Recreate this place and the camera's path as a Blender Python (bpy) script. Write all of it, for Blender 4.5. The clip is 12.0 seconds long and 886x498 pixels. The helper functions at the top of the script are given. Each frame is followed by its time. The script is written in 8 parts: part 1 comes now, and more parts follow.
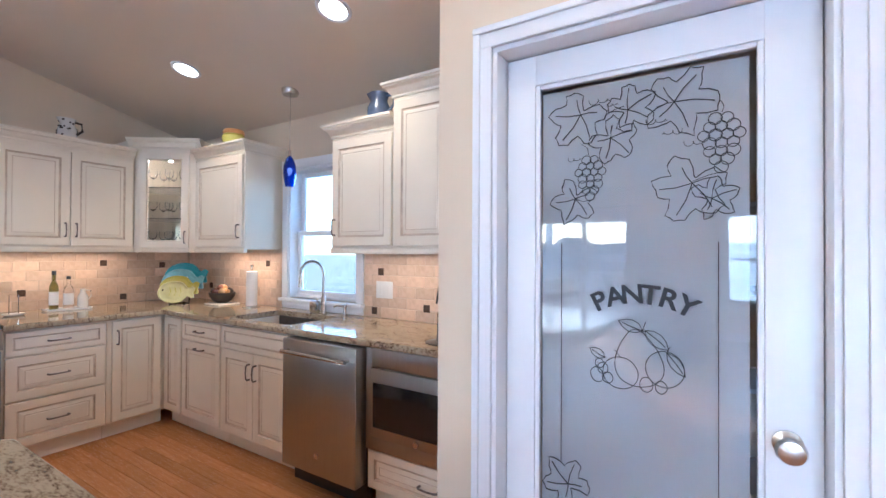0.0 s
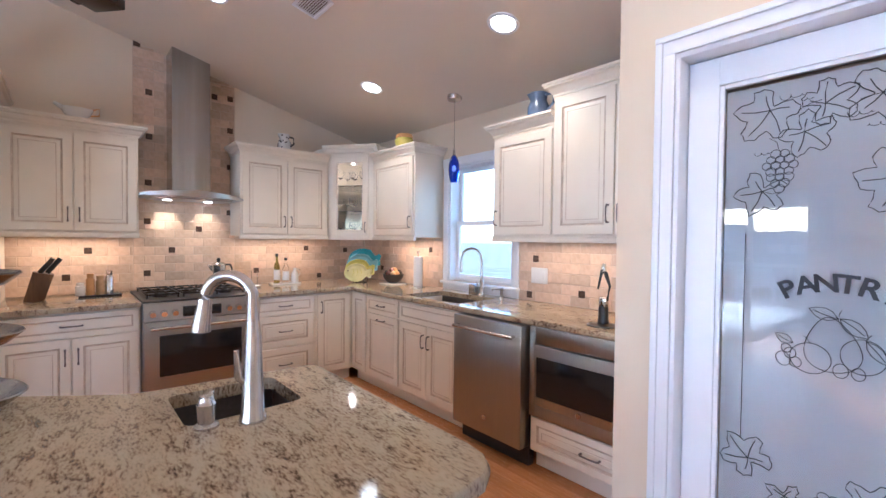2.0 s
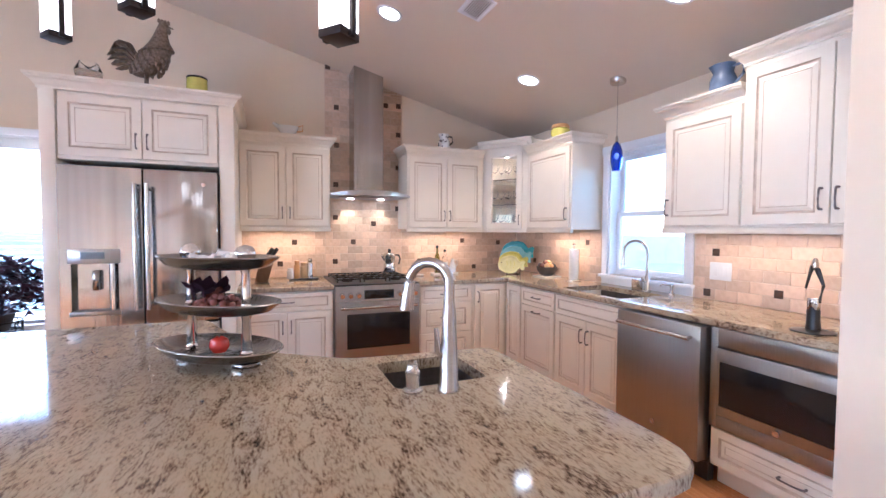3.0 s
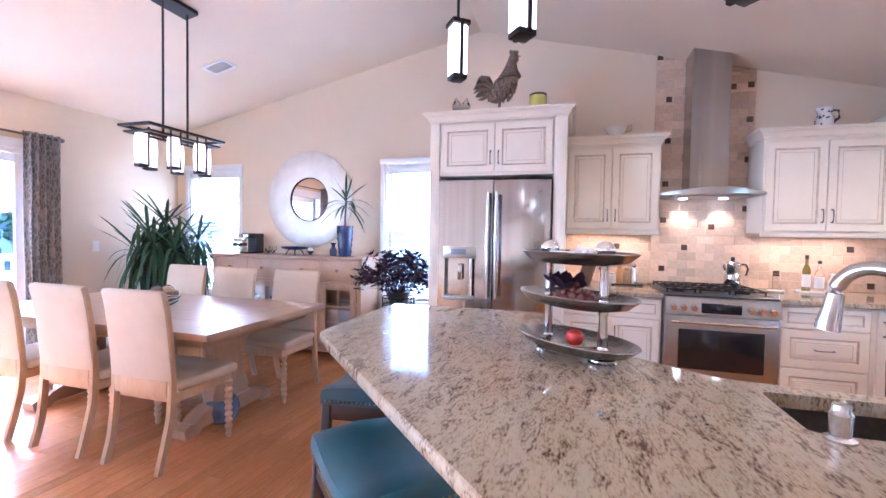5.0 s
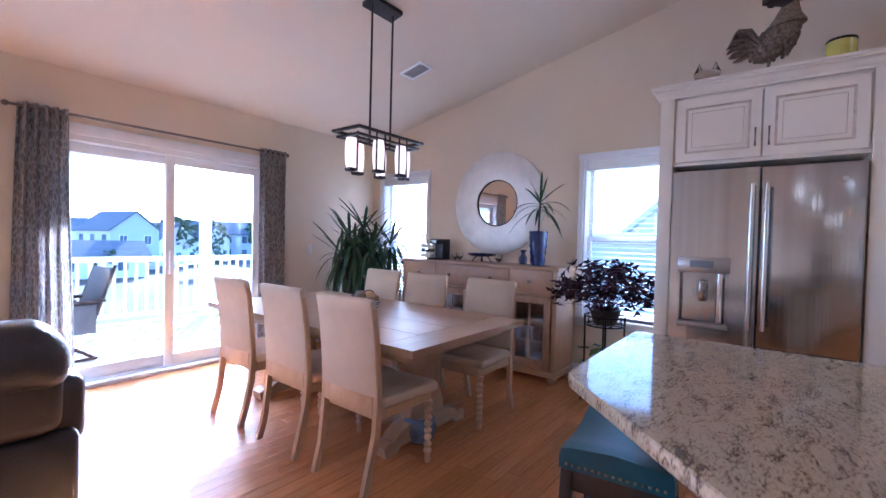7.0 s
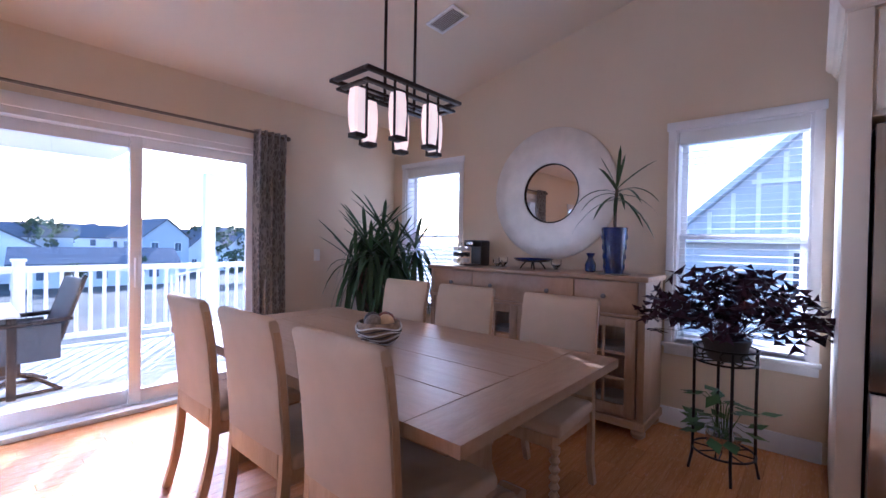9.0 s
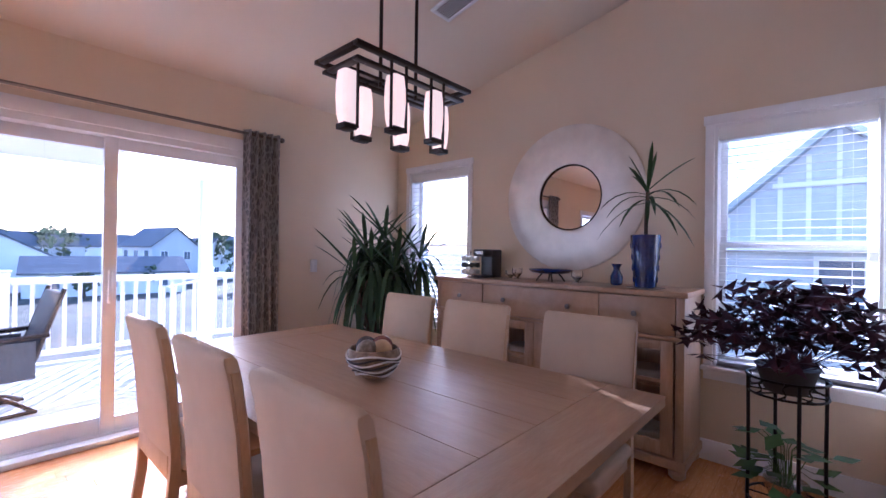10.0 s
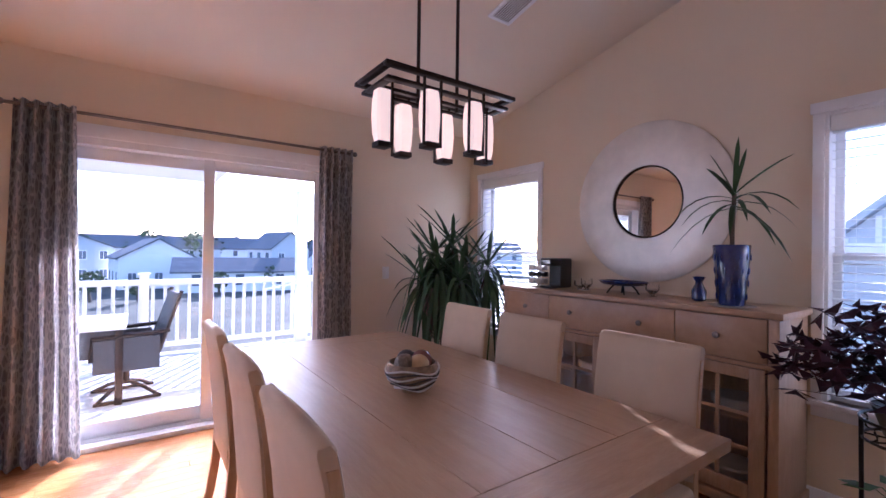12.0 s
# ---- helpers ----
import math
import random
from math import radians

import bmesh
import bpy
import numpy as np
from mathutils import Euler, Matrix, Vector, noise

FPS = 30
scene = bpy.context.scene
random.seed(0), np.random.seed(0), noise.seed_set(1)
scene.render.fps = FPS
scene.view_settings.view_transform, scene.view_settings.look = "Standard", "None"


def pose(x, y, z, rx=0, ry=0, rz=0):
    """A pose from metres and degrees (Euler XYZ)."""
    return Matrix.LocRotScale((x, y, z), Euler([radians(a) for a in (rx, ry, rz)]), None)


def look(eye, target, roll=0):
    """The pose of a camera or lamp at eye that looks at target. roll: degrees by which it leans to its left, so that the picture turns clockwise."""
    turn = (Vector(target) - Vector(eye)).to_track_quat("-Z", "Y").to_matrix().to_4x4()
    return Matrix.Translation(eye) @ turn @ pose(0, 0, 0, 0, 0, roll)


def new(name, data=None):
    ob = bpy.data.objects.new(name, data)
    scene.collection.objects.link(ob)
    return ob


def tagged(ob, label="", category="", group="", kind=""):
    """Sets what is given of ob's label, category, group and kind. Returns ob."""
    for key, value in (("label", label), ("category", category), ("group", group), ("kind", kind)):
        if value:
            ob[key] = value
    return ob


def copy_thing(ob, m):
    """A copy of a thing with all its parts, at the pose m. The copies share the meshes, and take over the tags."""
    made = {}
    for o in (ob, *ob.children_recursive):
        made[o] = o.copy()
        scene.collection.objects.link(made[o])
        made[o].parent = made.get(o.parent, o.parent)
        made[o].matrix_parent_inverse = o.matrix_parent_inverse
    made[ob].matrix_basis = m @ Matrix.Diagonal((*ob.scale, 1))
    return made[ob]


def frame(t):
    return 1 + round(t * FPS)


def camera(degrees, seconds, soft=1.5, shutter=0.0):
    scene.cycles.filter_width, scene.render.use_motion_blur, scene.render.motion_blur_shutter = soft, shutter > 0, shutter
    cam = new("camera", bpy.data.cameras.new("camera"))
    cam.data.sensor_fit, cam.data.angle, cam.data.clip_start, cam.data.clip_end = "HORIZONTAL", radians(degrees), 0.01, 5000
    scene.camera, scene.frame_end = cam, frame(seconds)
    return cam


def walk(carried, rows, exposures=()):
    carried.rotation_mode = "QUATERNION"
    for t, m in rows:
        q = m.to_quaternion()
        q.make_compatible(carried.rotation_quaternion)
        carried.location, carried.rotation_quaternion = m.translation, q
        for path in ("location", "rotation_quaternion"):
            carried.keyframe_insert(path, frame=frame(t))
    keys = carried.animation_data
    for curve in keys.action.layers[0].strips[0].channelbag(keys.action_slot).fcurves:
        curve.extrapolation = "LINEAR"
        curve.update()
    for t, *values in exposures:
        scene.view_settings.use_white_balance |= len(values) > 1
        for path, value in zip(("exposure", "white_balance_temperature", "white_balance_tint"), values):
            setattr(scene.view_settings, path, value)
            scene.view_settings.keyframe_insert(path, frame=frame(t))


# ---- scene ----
cam = camera(92.0, 12.0)
PATH = [
    (0, (0.055, 0.096, 1.379), (-0.995, 1.799, 1.397), 0.3),
    (0.5, (0.074, 0.007, 1.386), (-1.021, 1.681, 1.391), 0.3),
    (1, (0.079, -0.079, 1.393), (-1.1, 1.536, 1.382), 0.4),
    (1.5, (0.079, -0.165, 1.392), (-1.241, 1.337, 1.365), 0.5),
    (2, (0.071, -0.245, 1.38), (-1.43, 1.076, 1.337), 0.6),
    (2.5, (0.065, -0.313, 1.374), (-1.623, 0.756, 1.314), 0.4),
    (3, (0.061, -0.374, 1.372), (-1.786, 0.389, 1.292), 0.3),
    (3.5, (0.062, -0.415, 1.356), (-1.894, -0.006, 1.27), 0.2),
    (3.7, (0.06, -0.434, 1.355), (-1.916, -0.173, 1.266), 0.2),
    (5.3, (-0.006, -0.603, 1.332), (-1.874, -1.315, 1.27), 1.1),
    (5.5, (-0.018, -0.648, 1.33), (-1.851, -1.444, 1.267), 1.1),
    (6, (-0.076, -0.778, 1.325), (-1.822, -1.753, 1.268), 1.2),
    (6.5, (-0.169, -0.9, 1.319), (-1.815, -2.034, 1.272), 1.3),
    (7, (-0.303, -1.076, 1.315), (-1.883, -2.302, 1.271), 1.5),
    (9, (-1.018, -1.797, 1.284), (-2.527, -3.109, 1.259), 1.0),
    (9.5, (-1.176, -1.913, 1.301), (-2.671, -3.24, 1.287), 0.9),
    (10, (-1.285, -2.024, 1.301), (-2.77, -3.364, 1.311), 0.8),
    (10.5, (-1.364, -2.064, 1.318), (-2.797, -3.459, 1.343), 0.7),
    (11, (-1.413, -2.029, 1.338), (-2.745, -3.52, 1.37), 0.7),
    (11.5, (-1.455, -1.963, 1.359), (-2.683, -3.541, 1.383), 0.6),
    (12, (-1.488, -1.888, 1.361), (-2.646, -3.519, 1.373), 0.8),
]
walk(cam, [(t, look(eye, target, roll)) for t, eye, target, roll in PATH],
     exposures=[(0, 3.04, 4470, 4), (2.0, 3.18, 4540, 8), (2.8, 3.32, 4510, 11), (3.5, 3.74, 4450, 13), (5.5, 3.70, 4230, 16), (6.0, 3.42, 4210, 16), (6.5, 2.99, 4220, 16),
                (7.2, 2.40, 4290, 17), (9, 1.93, 4530, 23), (10.5, 2.03, 4780, 29), (12, 1.92, 4920, 30)])

# ---- world, sun, lights ----
SUN_DIR = Vector((0.53, 0.855, -0.40)).normalized()
world = bpy.data.worlds.new("world")
scene.world = world
world.use_nodes = True
wn = world.node_tree.nodes
sky = wn.new("ShaderNodeTexSky")
sky.sky_type, sky.sun_disc = "NISHITA", False
sky.sun_elevation = math.asin(-SUN_DIR.z)
sky.sun_rotation = math.atan2(-SUN_DIR.x, -SUN_DIR.y)
wn["Background"].inputs["Strength"].default_value = 0.15
world.node_tree.links.new(sky.outputs[0], wn["Background"].inputs[0])


def lamp(name, kind, m, power, color, **kw):
    data = bpy.data.lights.new(name, kind)
    data.energy, data.color = power, color
    ob = new(name, data)
    ob.matrix_world = m
    if kind == "AREA":
        data.shape, data.size, data.size_y = "RECTANGLE", kw["size"][0], kw["size"][1]
    if kind == "SPOT":
        data.spot_size, data.spot_blend, data.shadow_soft_size = radians(kw["cone"]), 0.6, 0.04
    if kind == "POINT":
        data.shadow_soft_size = kw["radius"]
    if kind == "SUN":
        data.angle = radians(0.53)
    return ob


WARM = (1.0, 0.74, 0.5)
lamp("sun", "SUN", look((0, 0, 8), Vector((0, 0, 8)) + SUN_DIR), 5.0, (1.0, 0.93, 0.84))
# sky light of the living area's wide window
SKYC = (0.86, 0.92, 1.0)
lamp("window_sky_living", "AREA", look((1.6, -5.78, 1.35), (1.4, 0, 1.2)), 12.5, SKYC, size=(2.5, 1.45))
# recessed cans, under-cabinet strips, hood lamps, pendants
for x, y, z in ((-3.09, 1.71, 2.63), (-1.63, 1.71, 2.63), (-3.06, 0.48, 2.94), (-0.45, 0.48, 2.94)):
    lamp("can_lamp", "SPOT", look((x, y, z), (x, y, 0)), 3.4, (1.0, 0.70, 0.43), cone=120)
for x0, y0, x1, y1 in ((-4.28, -0.5, -4.28, 0.1), (-4.28, 1.02, -4.28, 1.75), (-3.6, 2.3, -3.1, 2.3), (-1.95, 2.3, -0.8, 2.3)):
    m = look(((x0 + x1) / 2, (y0 + y1) / 2, 1.362), ((x0 + x1) / 2, (y0 + y1) / 2, 0))
    lamp("under_cabinet_lamp", "AREA", m, 0.38, (1.0, 0.64, 0.36), size=(max(abs(x1 - x0), 0.05), max(abs(y1 - y0), 0.05)))
for y in (0.42, 0.74):
    lamp("hood_lamp", "SPOT", look((-4.315, y, 1.694), (-4.40, y, 1.45)), 1.5, (1.0, 0.70, 0.42), cone=84)

# ---- materials ----


def mat(name, color, rough=0.5, metal=0.0, scale=6.0, vary=0.06, bump=0.0, bscale=80.0, emit=0.0, coat=0.0, stretch=(1, 1, 1), rnd=0.0, island=0.0, spec=0.5):
    m = bpy.data.materials.new(name)
    m.use_nodes = True
    nt = m.node_tree
    b = nt.nodes["Principled BSDF"]
    b.inputs["Roughness"].default_value, b.inputs["Metallic"].default_value = rough, metal
    b.inputs["Coat Weight"].default_value = coat
    b.inputs["Specular IOR Level"].default_value = spec
    tc = nt.nodes.new("ShaderNodeTexCoord")
    mp = nt.nodes.new("ShaderNodeMapping")
    mp.inputs["Scale"].default_value = stretch
    nt.links.new(tc.outputs["Object"], mp.inputs[0])
    n1 = nt.nodes.new("ShaderNodeTexNoise")
    n1.inputs["Scale"].default_value, n1.inputs["Detail"].default_value = scale, 5
    nt.links.new(mp.outputs[0], n1.inputs["Vector"])
    hsv = nt.nodes.new("ShaderNodeHueSaturation")
    hsv.inputs["Color"].default_value = (*color, 1)
    mr = nt.nodes.new("ShaderNodeMapRange")
    mr.inputs["From Min"].default_value, mr.inputs["From Max"].default_value = 0.25, 0.75
    mr.inputs["To Min"].default_value, mr.inputs["To Max"].default_value = 1 - vary, 1 + vary
    nt.links.new(n1.outputs[0], mr.inputs[0])
    value = mr.outputs[0]
    if rnd or island:
        src = nt.nodes.new("ShaderNodeObjectInfo").outputs["Random"] if rnd else nt.nodes.new("ShaderNodeNewGeometry").outputs["Random Per Island"]
        r2 = nt.nodes.new("ShaderNodeMapRange")
        r2.inputs["To Min"].default_value, r2.inputs["To Max"].default_value = 1 - (rnd or island), 1 + (rnd or island)
        nt.links.new(src, r2.inputs[0])
        mu = nt.nodes.new("ShaderNodeMath")
        mu.operation = "MULTIPLY"
        nt.links.new(value, mu.inputs[0])
        nt.links.new(r2.outputs[0], mu.inputs[1])
        value = mu.outputs[0]
    nt.links.new(value, hsv.inputs["Value"])
    nt.links.new(hsv.outputs[0], b.inputs["Base Color"])
    if bump:
        n2 = nt.nodes.new("ShaderNodeTexNoise")
        n2.inputs["Scale"].default_value, n2.inputs["Detail"].default_value = bscale, 4
        nt.links.new(mp.outputs[0], n2.inputs["Vector"])
        bp = nt.nodes.new("ShaderNodeBump")
        bp.inputs["Strength"].default_value, bp.inputs["Distance"].default_value = bump, 0.01
        nt.links.new(n2.outputs[0], bp.inputs["Height"])
        nt.links.new(bp.outputs[0], b.inputs["Normal"])
        rr = nt.nodes.new("ShaderNodeMapRange")
        rr.inputs["To Min"].default_value, rr.inputs["To Max"].default_value = max(rough - 0.06, 0.02), min(rough + 0.06, 1)
        nt.links.new(n2.outputs[0], rr.inputs[0])
        nt.links.new(rr.outputs[0], b.inputs["Roughness"])
    if emit:
        b.inputs["Emission Color"].default_value = (*color, 1)
        b.inputs["Emission Strength"].default_value = emit
    return m


def ramp_mat(name, stops, scale, rough, stretch=(1, 1, 1), distort=1.5, fine=0.0, bump=0.02, coat=0.0, rot=0.0):
    """Veined or grained material: two noises through a colour ramp."""
    m = mat(name, (0.5, 0.5, 0.5), rough, coat=coat, bump=bump, bscale=scale * 6)
    nt = m.node_tree
    b = nt.nodes["Principled BSDF"]
    mp = nt.nodes["Mapping"]
    mp.inputs["Scale"].default_value = stretch
    mp.inputs["Rotation"].default_value = (0, 0, rot)
    n = nt.nodes.new("ShaderNodeTexNoise")
    n.inputs["Scale"].default_value, n.inputs["Detail"].default_value, n.inputs["Distortion"].default_value = scale, 8, distort
    n.inputs["Roughness"].default_value = 0.62
    nt.links.new(mp.outputs[0], n.inputs["Vector"])
    src = n.outputs[0]
    if fine:
        k = nt.nodes.new("ShaderNodeTexNoise")
        k.inputs["Scale"].default_value, k.inputs["Detail"].default_value = scale * 7, 3
        nt.links.new(mp.outputs[0], k.inputs["Vector"])
        mx = nt.nodes.new("ShaderNodeMix")
        mx.inputs[0].default_value = fine
        nt.links.new(src, mx.inputs[2])
        nt.links.new(k.outputs[0], mx.inputs[3])
        src = mx.outputs[0]
    rp = nt.nodes.new("ShaderNodeValToRGB")
    while len(rp.color_ramp.elements) < len(stops):
        rp.color_ramp.elements.new(0.5)
    for e, (p, c) in zip(rp.color_ramp.elements, stops):
        e.position, e.color = p, (*c, 1)
    nt.links.new(src, rp.inputs[0])
    nt.links.new(rp.outputs[0], b.inputs["Base Color"])
    return m, rp


def tint_random(m, rp, amount, island=False):
    nt = m.node_tree
    hsv = nt.nodes.new("ShaderNodeHueSaturation")
    src = nt.nodes.new("ShaderNodeNewGeometry").outputs["Random Per Island"] if island else nt.nodes.new("ShaderNodeObjectInfo").outputs["Random"]
    r2 = nt.nodes.new("ShaderNodeMapRange")
    r2.inputs["To Min"].default_value, r2.inputs["To Max"].default_value = 1 - amount, 1 + amount
    nt.links.new(src, r2.inputs[0])
    nt.links.new(r2.outputs[0], hsv.inputs["Value"])
    nt.links.new(rp.outputs[0], hsv.inputs["Color"])
    nt.links.new(hsv.outputs[0], nt.nodes["Principled BSDF"].inputs["Base Color"])


def glass(name, color=(1, 1, 1), rough=0.0, ior=1.45):
    m = bpy.data.materials.new(name)
    m.use_nodes = True
    b = m.node_tree.nodes["Principled BSDF"]
    b.inputs["Base Color"].default_value = (*color, 1)
    b.inputs["Roughness"].default_value, b.inputs["IOR"].default_value = rough, ior
    b.inputs["Transmission Weight"].default_value = 1
    return m


M_WALL = mat("wall_paint", (0.72, 0.60, 0.445), 0.75, scale=1.5, vary=0.025, bump=0.06, bscale=220)
M_CEIL = mat("ceiling_paint", (0.73, 0.63, 0.51), 0.85, scale=1.2, vary=0.02, bump=0.08, bscale=260)
M_TRIM = mat("white_trim_paint", (0.80, 0.80, 0.82), 0.35, scale=3, vary=0.02, bump=0.03, bscale=60)
M_CAB = mat("antique_white_cabinet_paint", (0.82, 0.735, 0.60), 0.38, scale=4, vary=0.03, bump=0.03, bscale=90)
M_GLAZE = mat("brown_glaze", (0.60, 0.485, 0.36), 0.45, scale=20, vary=0.2)
# upright colour noise paints in soft reflection streaks, on top of the wavy bump
M_STEEL = mat("brushed_steel_reflection_streaks", (0.44, 0.44, 0.44), 0.17, 1.0, scale=2.2, vary=0.20, bump=0.45, bscale=1.5, stretch=(5, 5, 0.09))
M_STEELH = mat("stainless_steel_sheet", (0.39, 0.375, 0.36), 0.30, 1.0, scale=3, vary=0.05, bump=0.04, bscale=30, stretch=(60, 60, 1))
M_CHROME = mat("polished_chrome", (0.72, 0.71, 0.70), 0.1, 1.0, vary=0.02)
M_SCREEN = mat("display_glass", (0.20, 0.24, 0.28), 0.15, vary=0.1)
M_CHROMED = mat("dark_mirrored_steel", (0.36, 0.35, 0.34), 0.12, 1.0, scale=3, vary=0.05, bump=0.4, bscale=2.0, stretch=(6, 6, 0.3))
M_NICKEL = mat("brushed_nickel", (0.55, 0.52, 0.49), 0.26, 1.0, scale=30, vary=0.05)
M_PEWTER = mat("dark_pewter_pulls", (0.20, 0.17, 0.15), 0.38, 0.9, scale=40, vary=0.15)
M_BLACKG = mat("black_oven_glass", (0.010, 0.010, 0.011), 0.14, vary=0.1, coat=0.0)
M_BLACK = mat("black_enamel", (0.02, 0.02, 0.02), 0.35, vary=0.2)
M_IRON = mat("black_wrought_iron", (0.018, 0.016, 0.015), 0.5, 0.6, vary=0.2, bump=0.1, bscale=120)
M_BRONZE = mat("dark_bronze", (0.035, 0.025, 0.02), 0.42, 0.7, vary=0.15)
M_GLASS = glass("clear_glass")
M_MIRROR = mat("mirror_glass", (0.9, 0.9, 0.9), 0.01, 1.0, vary=0.0)
M_CANLIT = mat("lit_lamp_lens", (1.0, 0.86, 0.68), 0.4, emit=2.5)
M_SHADE = mat("lit_opal_glass_shade", (1.0, 0.72, 0.50), 0.35, emit=0.22, scale=8, vary=0.05)
M_PENDANT = mat("bright_opal_glass_shade", (1.0, 0.80, 0.58), 0.35, emit=0.55, scale=8, vary=0.05)
M_GROUT = mat("grout", (0.62, 0.50, 0.38), 0.9, scale=60, vary=0.1, bump=0.2, bscale=300)
M_ACCENT = mat("dark_bronze_accent_tile", (0.075, 0.045, 0.03), 0.32, 0.3, scale=40, vary=0.35, bump=0.2, bscale=90)
M_TILE, _r = ramp_mat("travertine_tile", [(0.25, (0.50, 0.345, 0.23)), (0.5, (0.63, 0.465, 0.33)), (0.75, (0.71, 0.555, 0.415))], 5, 0.42, distort=2, fine=0.25, bump=0.06)
tint_random(M_TILE, _r, 0.17)
M_GRANITE, _r = ramp_mat("cream_granite", [(0.35, (0.06, 0.040, 0.027)), (0.405, (0.17, 0.115, 0.070)), (0.46, (0.31, 0.235, 0.148)), (0.53, (0.40, 0.32, 0.21)), (0.64, (0.435, 0.355, 0.24)), (0.72, (0.32, 0.24, 0.15))], 12, 0.08, stretch=(0.75, 2.1, 1.0), distort=1.5, fine=0.40, bump=0.0, coat=0.05, rot=0.6)
M_OAK, _r = ramp_mat("honey_oak_floor", [(0.25, (0.34, 0.135, 0.045)), (0.5, (0.48, 0.21, 0.075)), (0.75, (0.57, 0.275, 0.11))], 5, 0.26, stretch=(0.55, 9, 1), distort=0.6, fine=0.3, bump=0.03)
tint_random(M_OAK, _r, 0.14)
M_OAK.node_tree.nodes["Principled BSDF"].inputs["Specular IOR Level"].default_value = 0.22
M_OAKS = M_OAK.copy()
M_OAKS.name = "honey_oak_floor_far"
_nt = M_OAKS.node_tree
_info = [n for n in _nt.nodes if n.type == "OBJECT_INFO"][0]
_geo = _nt.nodes.new("ShaderNodeNewGeometry")
_nt.links.new(_geo.outputs["Random Per Island"], [k for k in _nt.links if k.from_node == _info][0].to_socket)
M_FURN, _ = ramp_mat("light_washed_wood", [(0.25, (0.34, 0.208, 0.117)), (0.5, (0.42, 0.265, 0.155)), (0.75, (0.49, 0.328, 0.203))], 4, 0.36, stretch=(1, 7, 1), distort=0.8, fine=0.3, bump=0.05)
M_FURNY, _ = ramp_mat("light_washed_wood_lengthwise", [(0.25, (0.35, 0.212, 0.118)), (0.5, (0.42, 0.265, 0.155)), (0.75, (0.48, 0.32, 0.195))], 4, 0.35, stretch=(7, 0.7, 1), distort=0.8, fine=0.3, bump=0.03)
M_FURNV, _ = ramp_mat("light_washed_wood_upright", [(0.25, (0.33, 0.205, 0.12)), (0.5, (0.42, 0.275, 0.17)), (0.75, (0.50, 0.345, 0.225))], 4, 0.4, stretch=(7, 7, 1), distort=0.8, fine=0.3, bump=0.05)
M_CHAIRW, _ = ramp_mat("warm_light_wood", [(0.25, (0.43, 0.265, 0.140)), (0.5, (0.53, 0.34, 0.19)), (0.75, (0.60, 0.41, 0.25))], 4, 0.4, stretch=(7, 7, 1), distort=0.8, fine=0.3, bump=0.05)
M_DARKWOOD = mat("espresso_wood", (0.035, 0.02, 0.014), 0.4, scale=9, vary=0.25, stretch=(6, 6, 1), bump=0.05)
M_LINEN = mat("beige_linen", (0.58, 0.44, 0.305), 0.9, scale=9, vary=0.05, bump=0.25, bscale=420)
M_TEAL = mat("teal_leather", (0.018, 0.082, 0.105), 0.36, scale=14, vary=0.15, bump=0.15, bscale=200)
M_LEATHER = mat("dark_brown_leather", (0.024, 0.022, 0.024), 0.38, scale=9, vary=0.2, bump=0.2, bscale=110)
M_BRASS = mat("antique_brass_nails", (0.32, 0.23, 0.12), 0.35, 1.0)
M_CURTAIN = mat("grey_patterned_curtain", (0.36, 0.34, 0.34), 0.9, scale=30, vary=0.3, bump=0.1, bscale=300)
M_FOIL = mat("crumpled_silver_foil", (0.72, 0.72, 0.74), 0.2, 1.0, scale=10, vary=0.1, bump=1.0, bscale=30)
M_LEAF = mat("green_strap_leaf", (0.045, 0.09, 0.035), 0.45, scale=8, vary=0.3, island=0.3, spec=0.3)
M_LEAF2 = mat("pale_green_leaf", (0.06, 0.115, 0.04), 0.6, scale=8, vary=0.3, island=0.3, spec=0.15)
M_PURPLE = mat("dark_purple_leaf", (0.045, 0.016, 0.026), 0.6, scale=20, vary=0.35, island=0.4, spec=0.2)
M_CLAY = mat("dark_pot", (0.05, 0.04, 0.035), 0.55, vary=0.2, bump=0.1)
M_BLUE = glass("cobalt_glass", (0.13, 0.22, 0.85), 0.05)
M_BLUEC = mat("cobalt_blue_glaze", (0.010, 0.024, 0.12), 0.1, scale=18, vary=0.5, coat=0.6)
M_BLUEF = mat("cut_cobalt_facets", (0.018, 0.036, 0.15), 0.12, scale=18, vary=0.3, coat=0.5)
M_BLUEJ = mat("blue_grey_glaze", (0.13, 0.17, 0.26), 0.2, scale=14, vary=0.3, coat=0.4)
M_WHITEC = mat("white_glazed_ceramic", (0.78, 0.75, 0.70), 0.18, vary=0.03, coat=0.3)
M_YELC = mat("yellow_green_ceramic", (0.55, 0.50, 0.10), 0.2, scale=10, vary=0.2, coat=0.3)
M_TURQ = mat("turquoise_ceramic", (0.06, 0.30, 0.36), 0.15, scale=12, vary=0.25, coat=0.4)
M_ORANGEC = mat("terracotta_glaze", (0.62, 0.33, 0.12), 0.3, scale=10, vary=0.2)
M_SILVERLEAF = mat("silver_leaf", (0.74, 0.69, 0.63), 0.42, 0.35, scale=9, vary=0.09, bump=0.12, bscale=40)
M_PEWTRAY = mat("hammered_pewter", (0.33, 0.31, 0.29), 0.24, 1.0, scale=14, vary=0.15, bump=0.15, bscale=60)
M_APPLE = mat("red_apple_skin", (0.55, 0.035, 0.02), 0.2, scale=12, vary=0.25, coat=0.4)
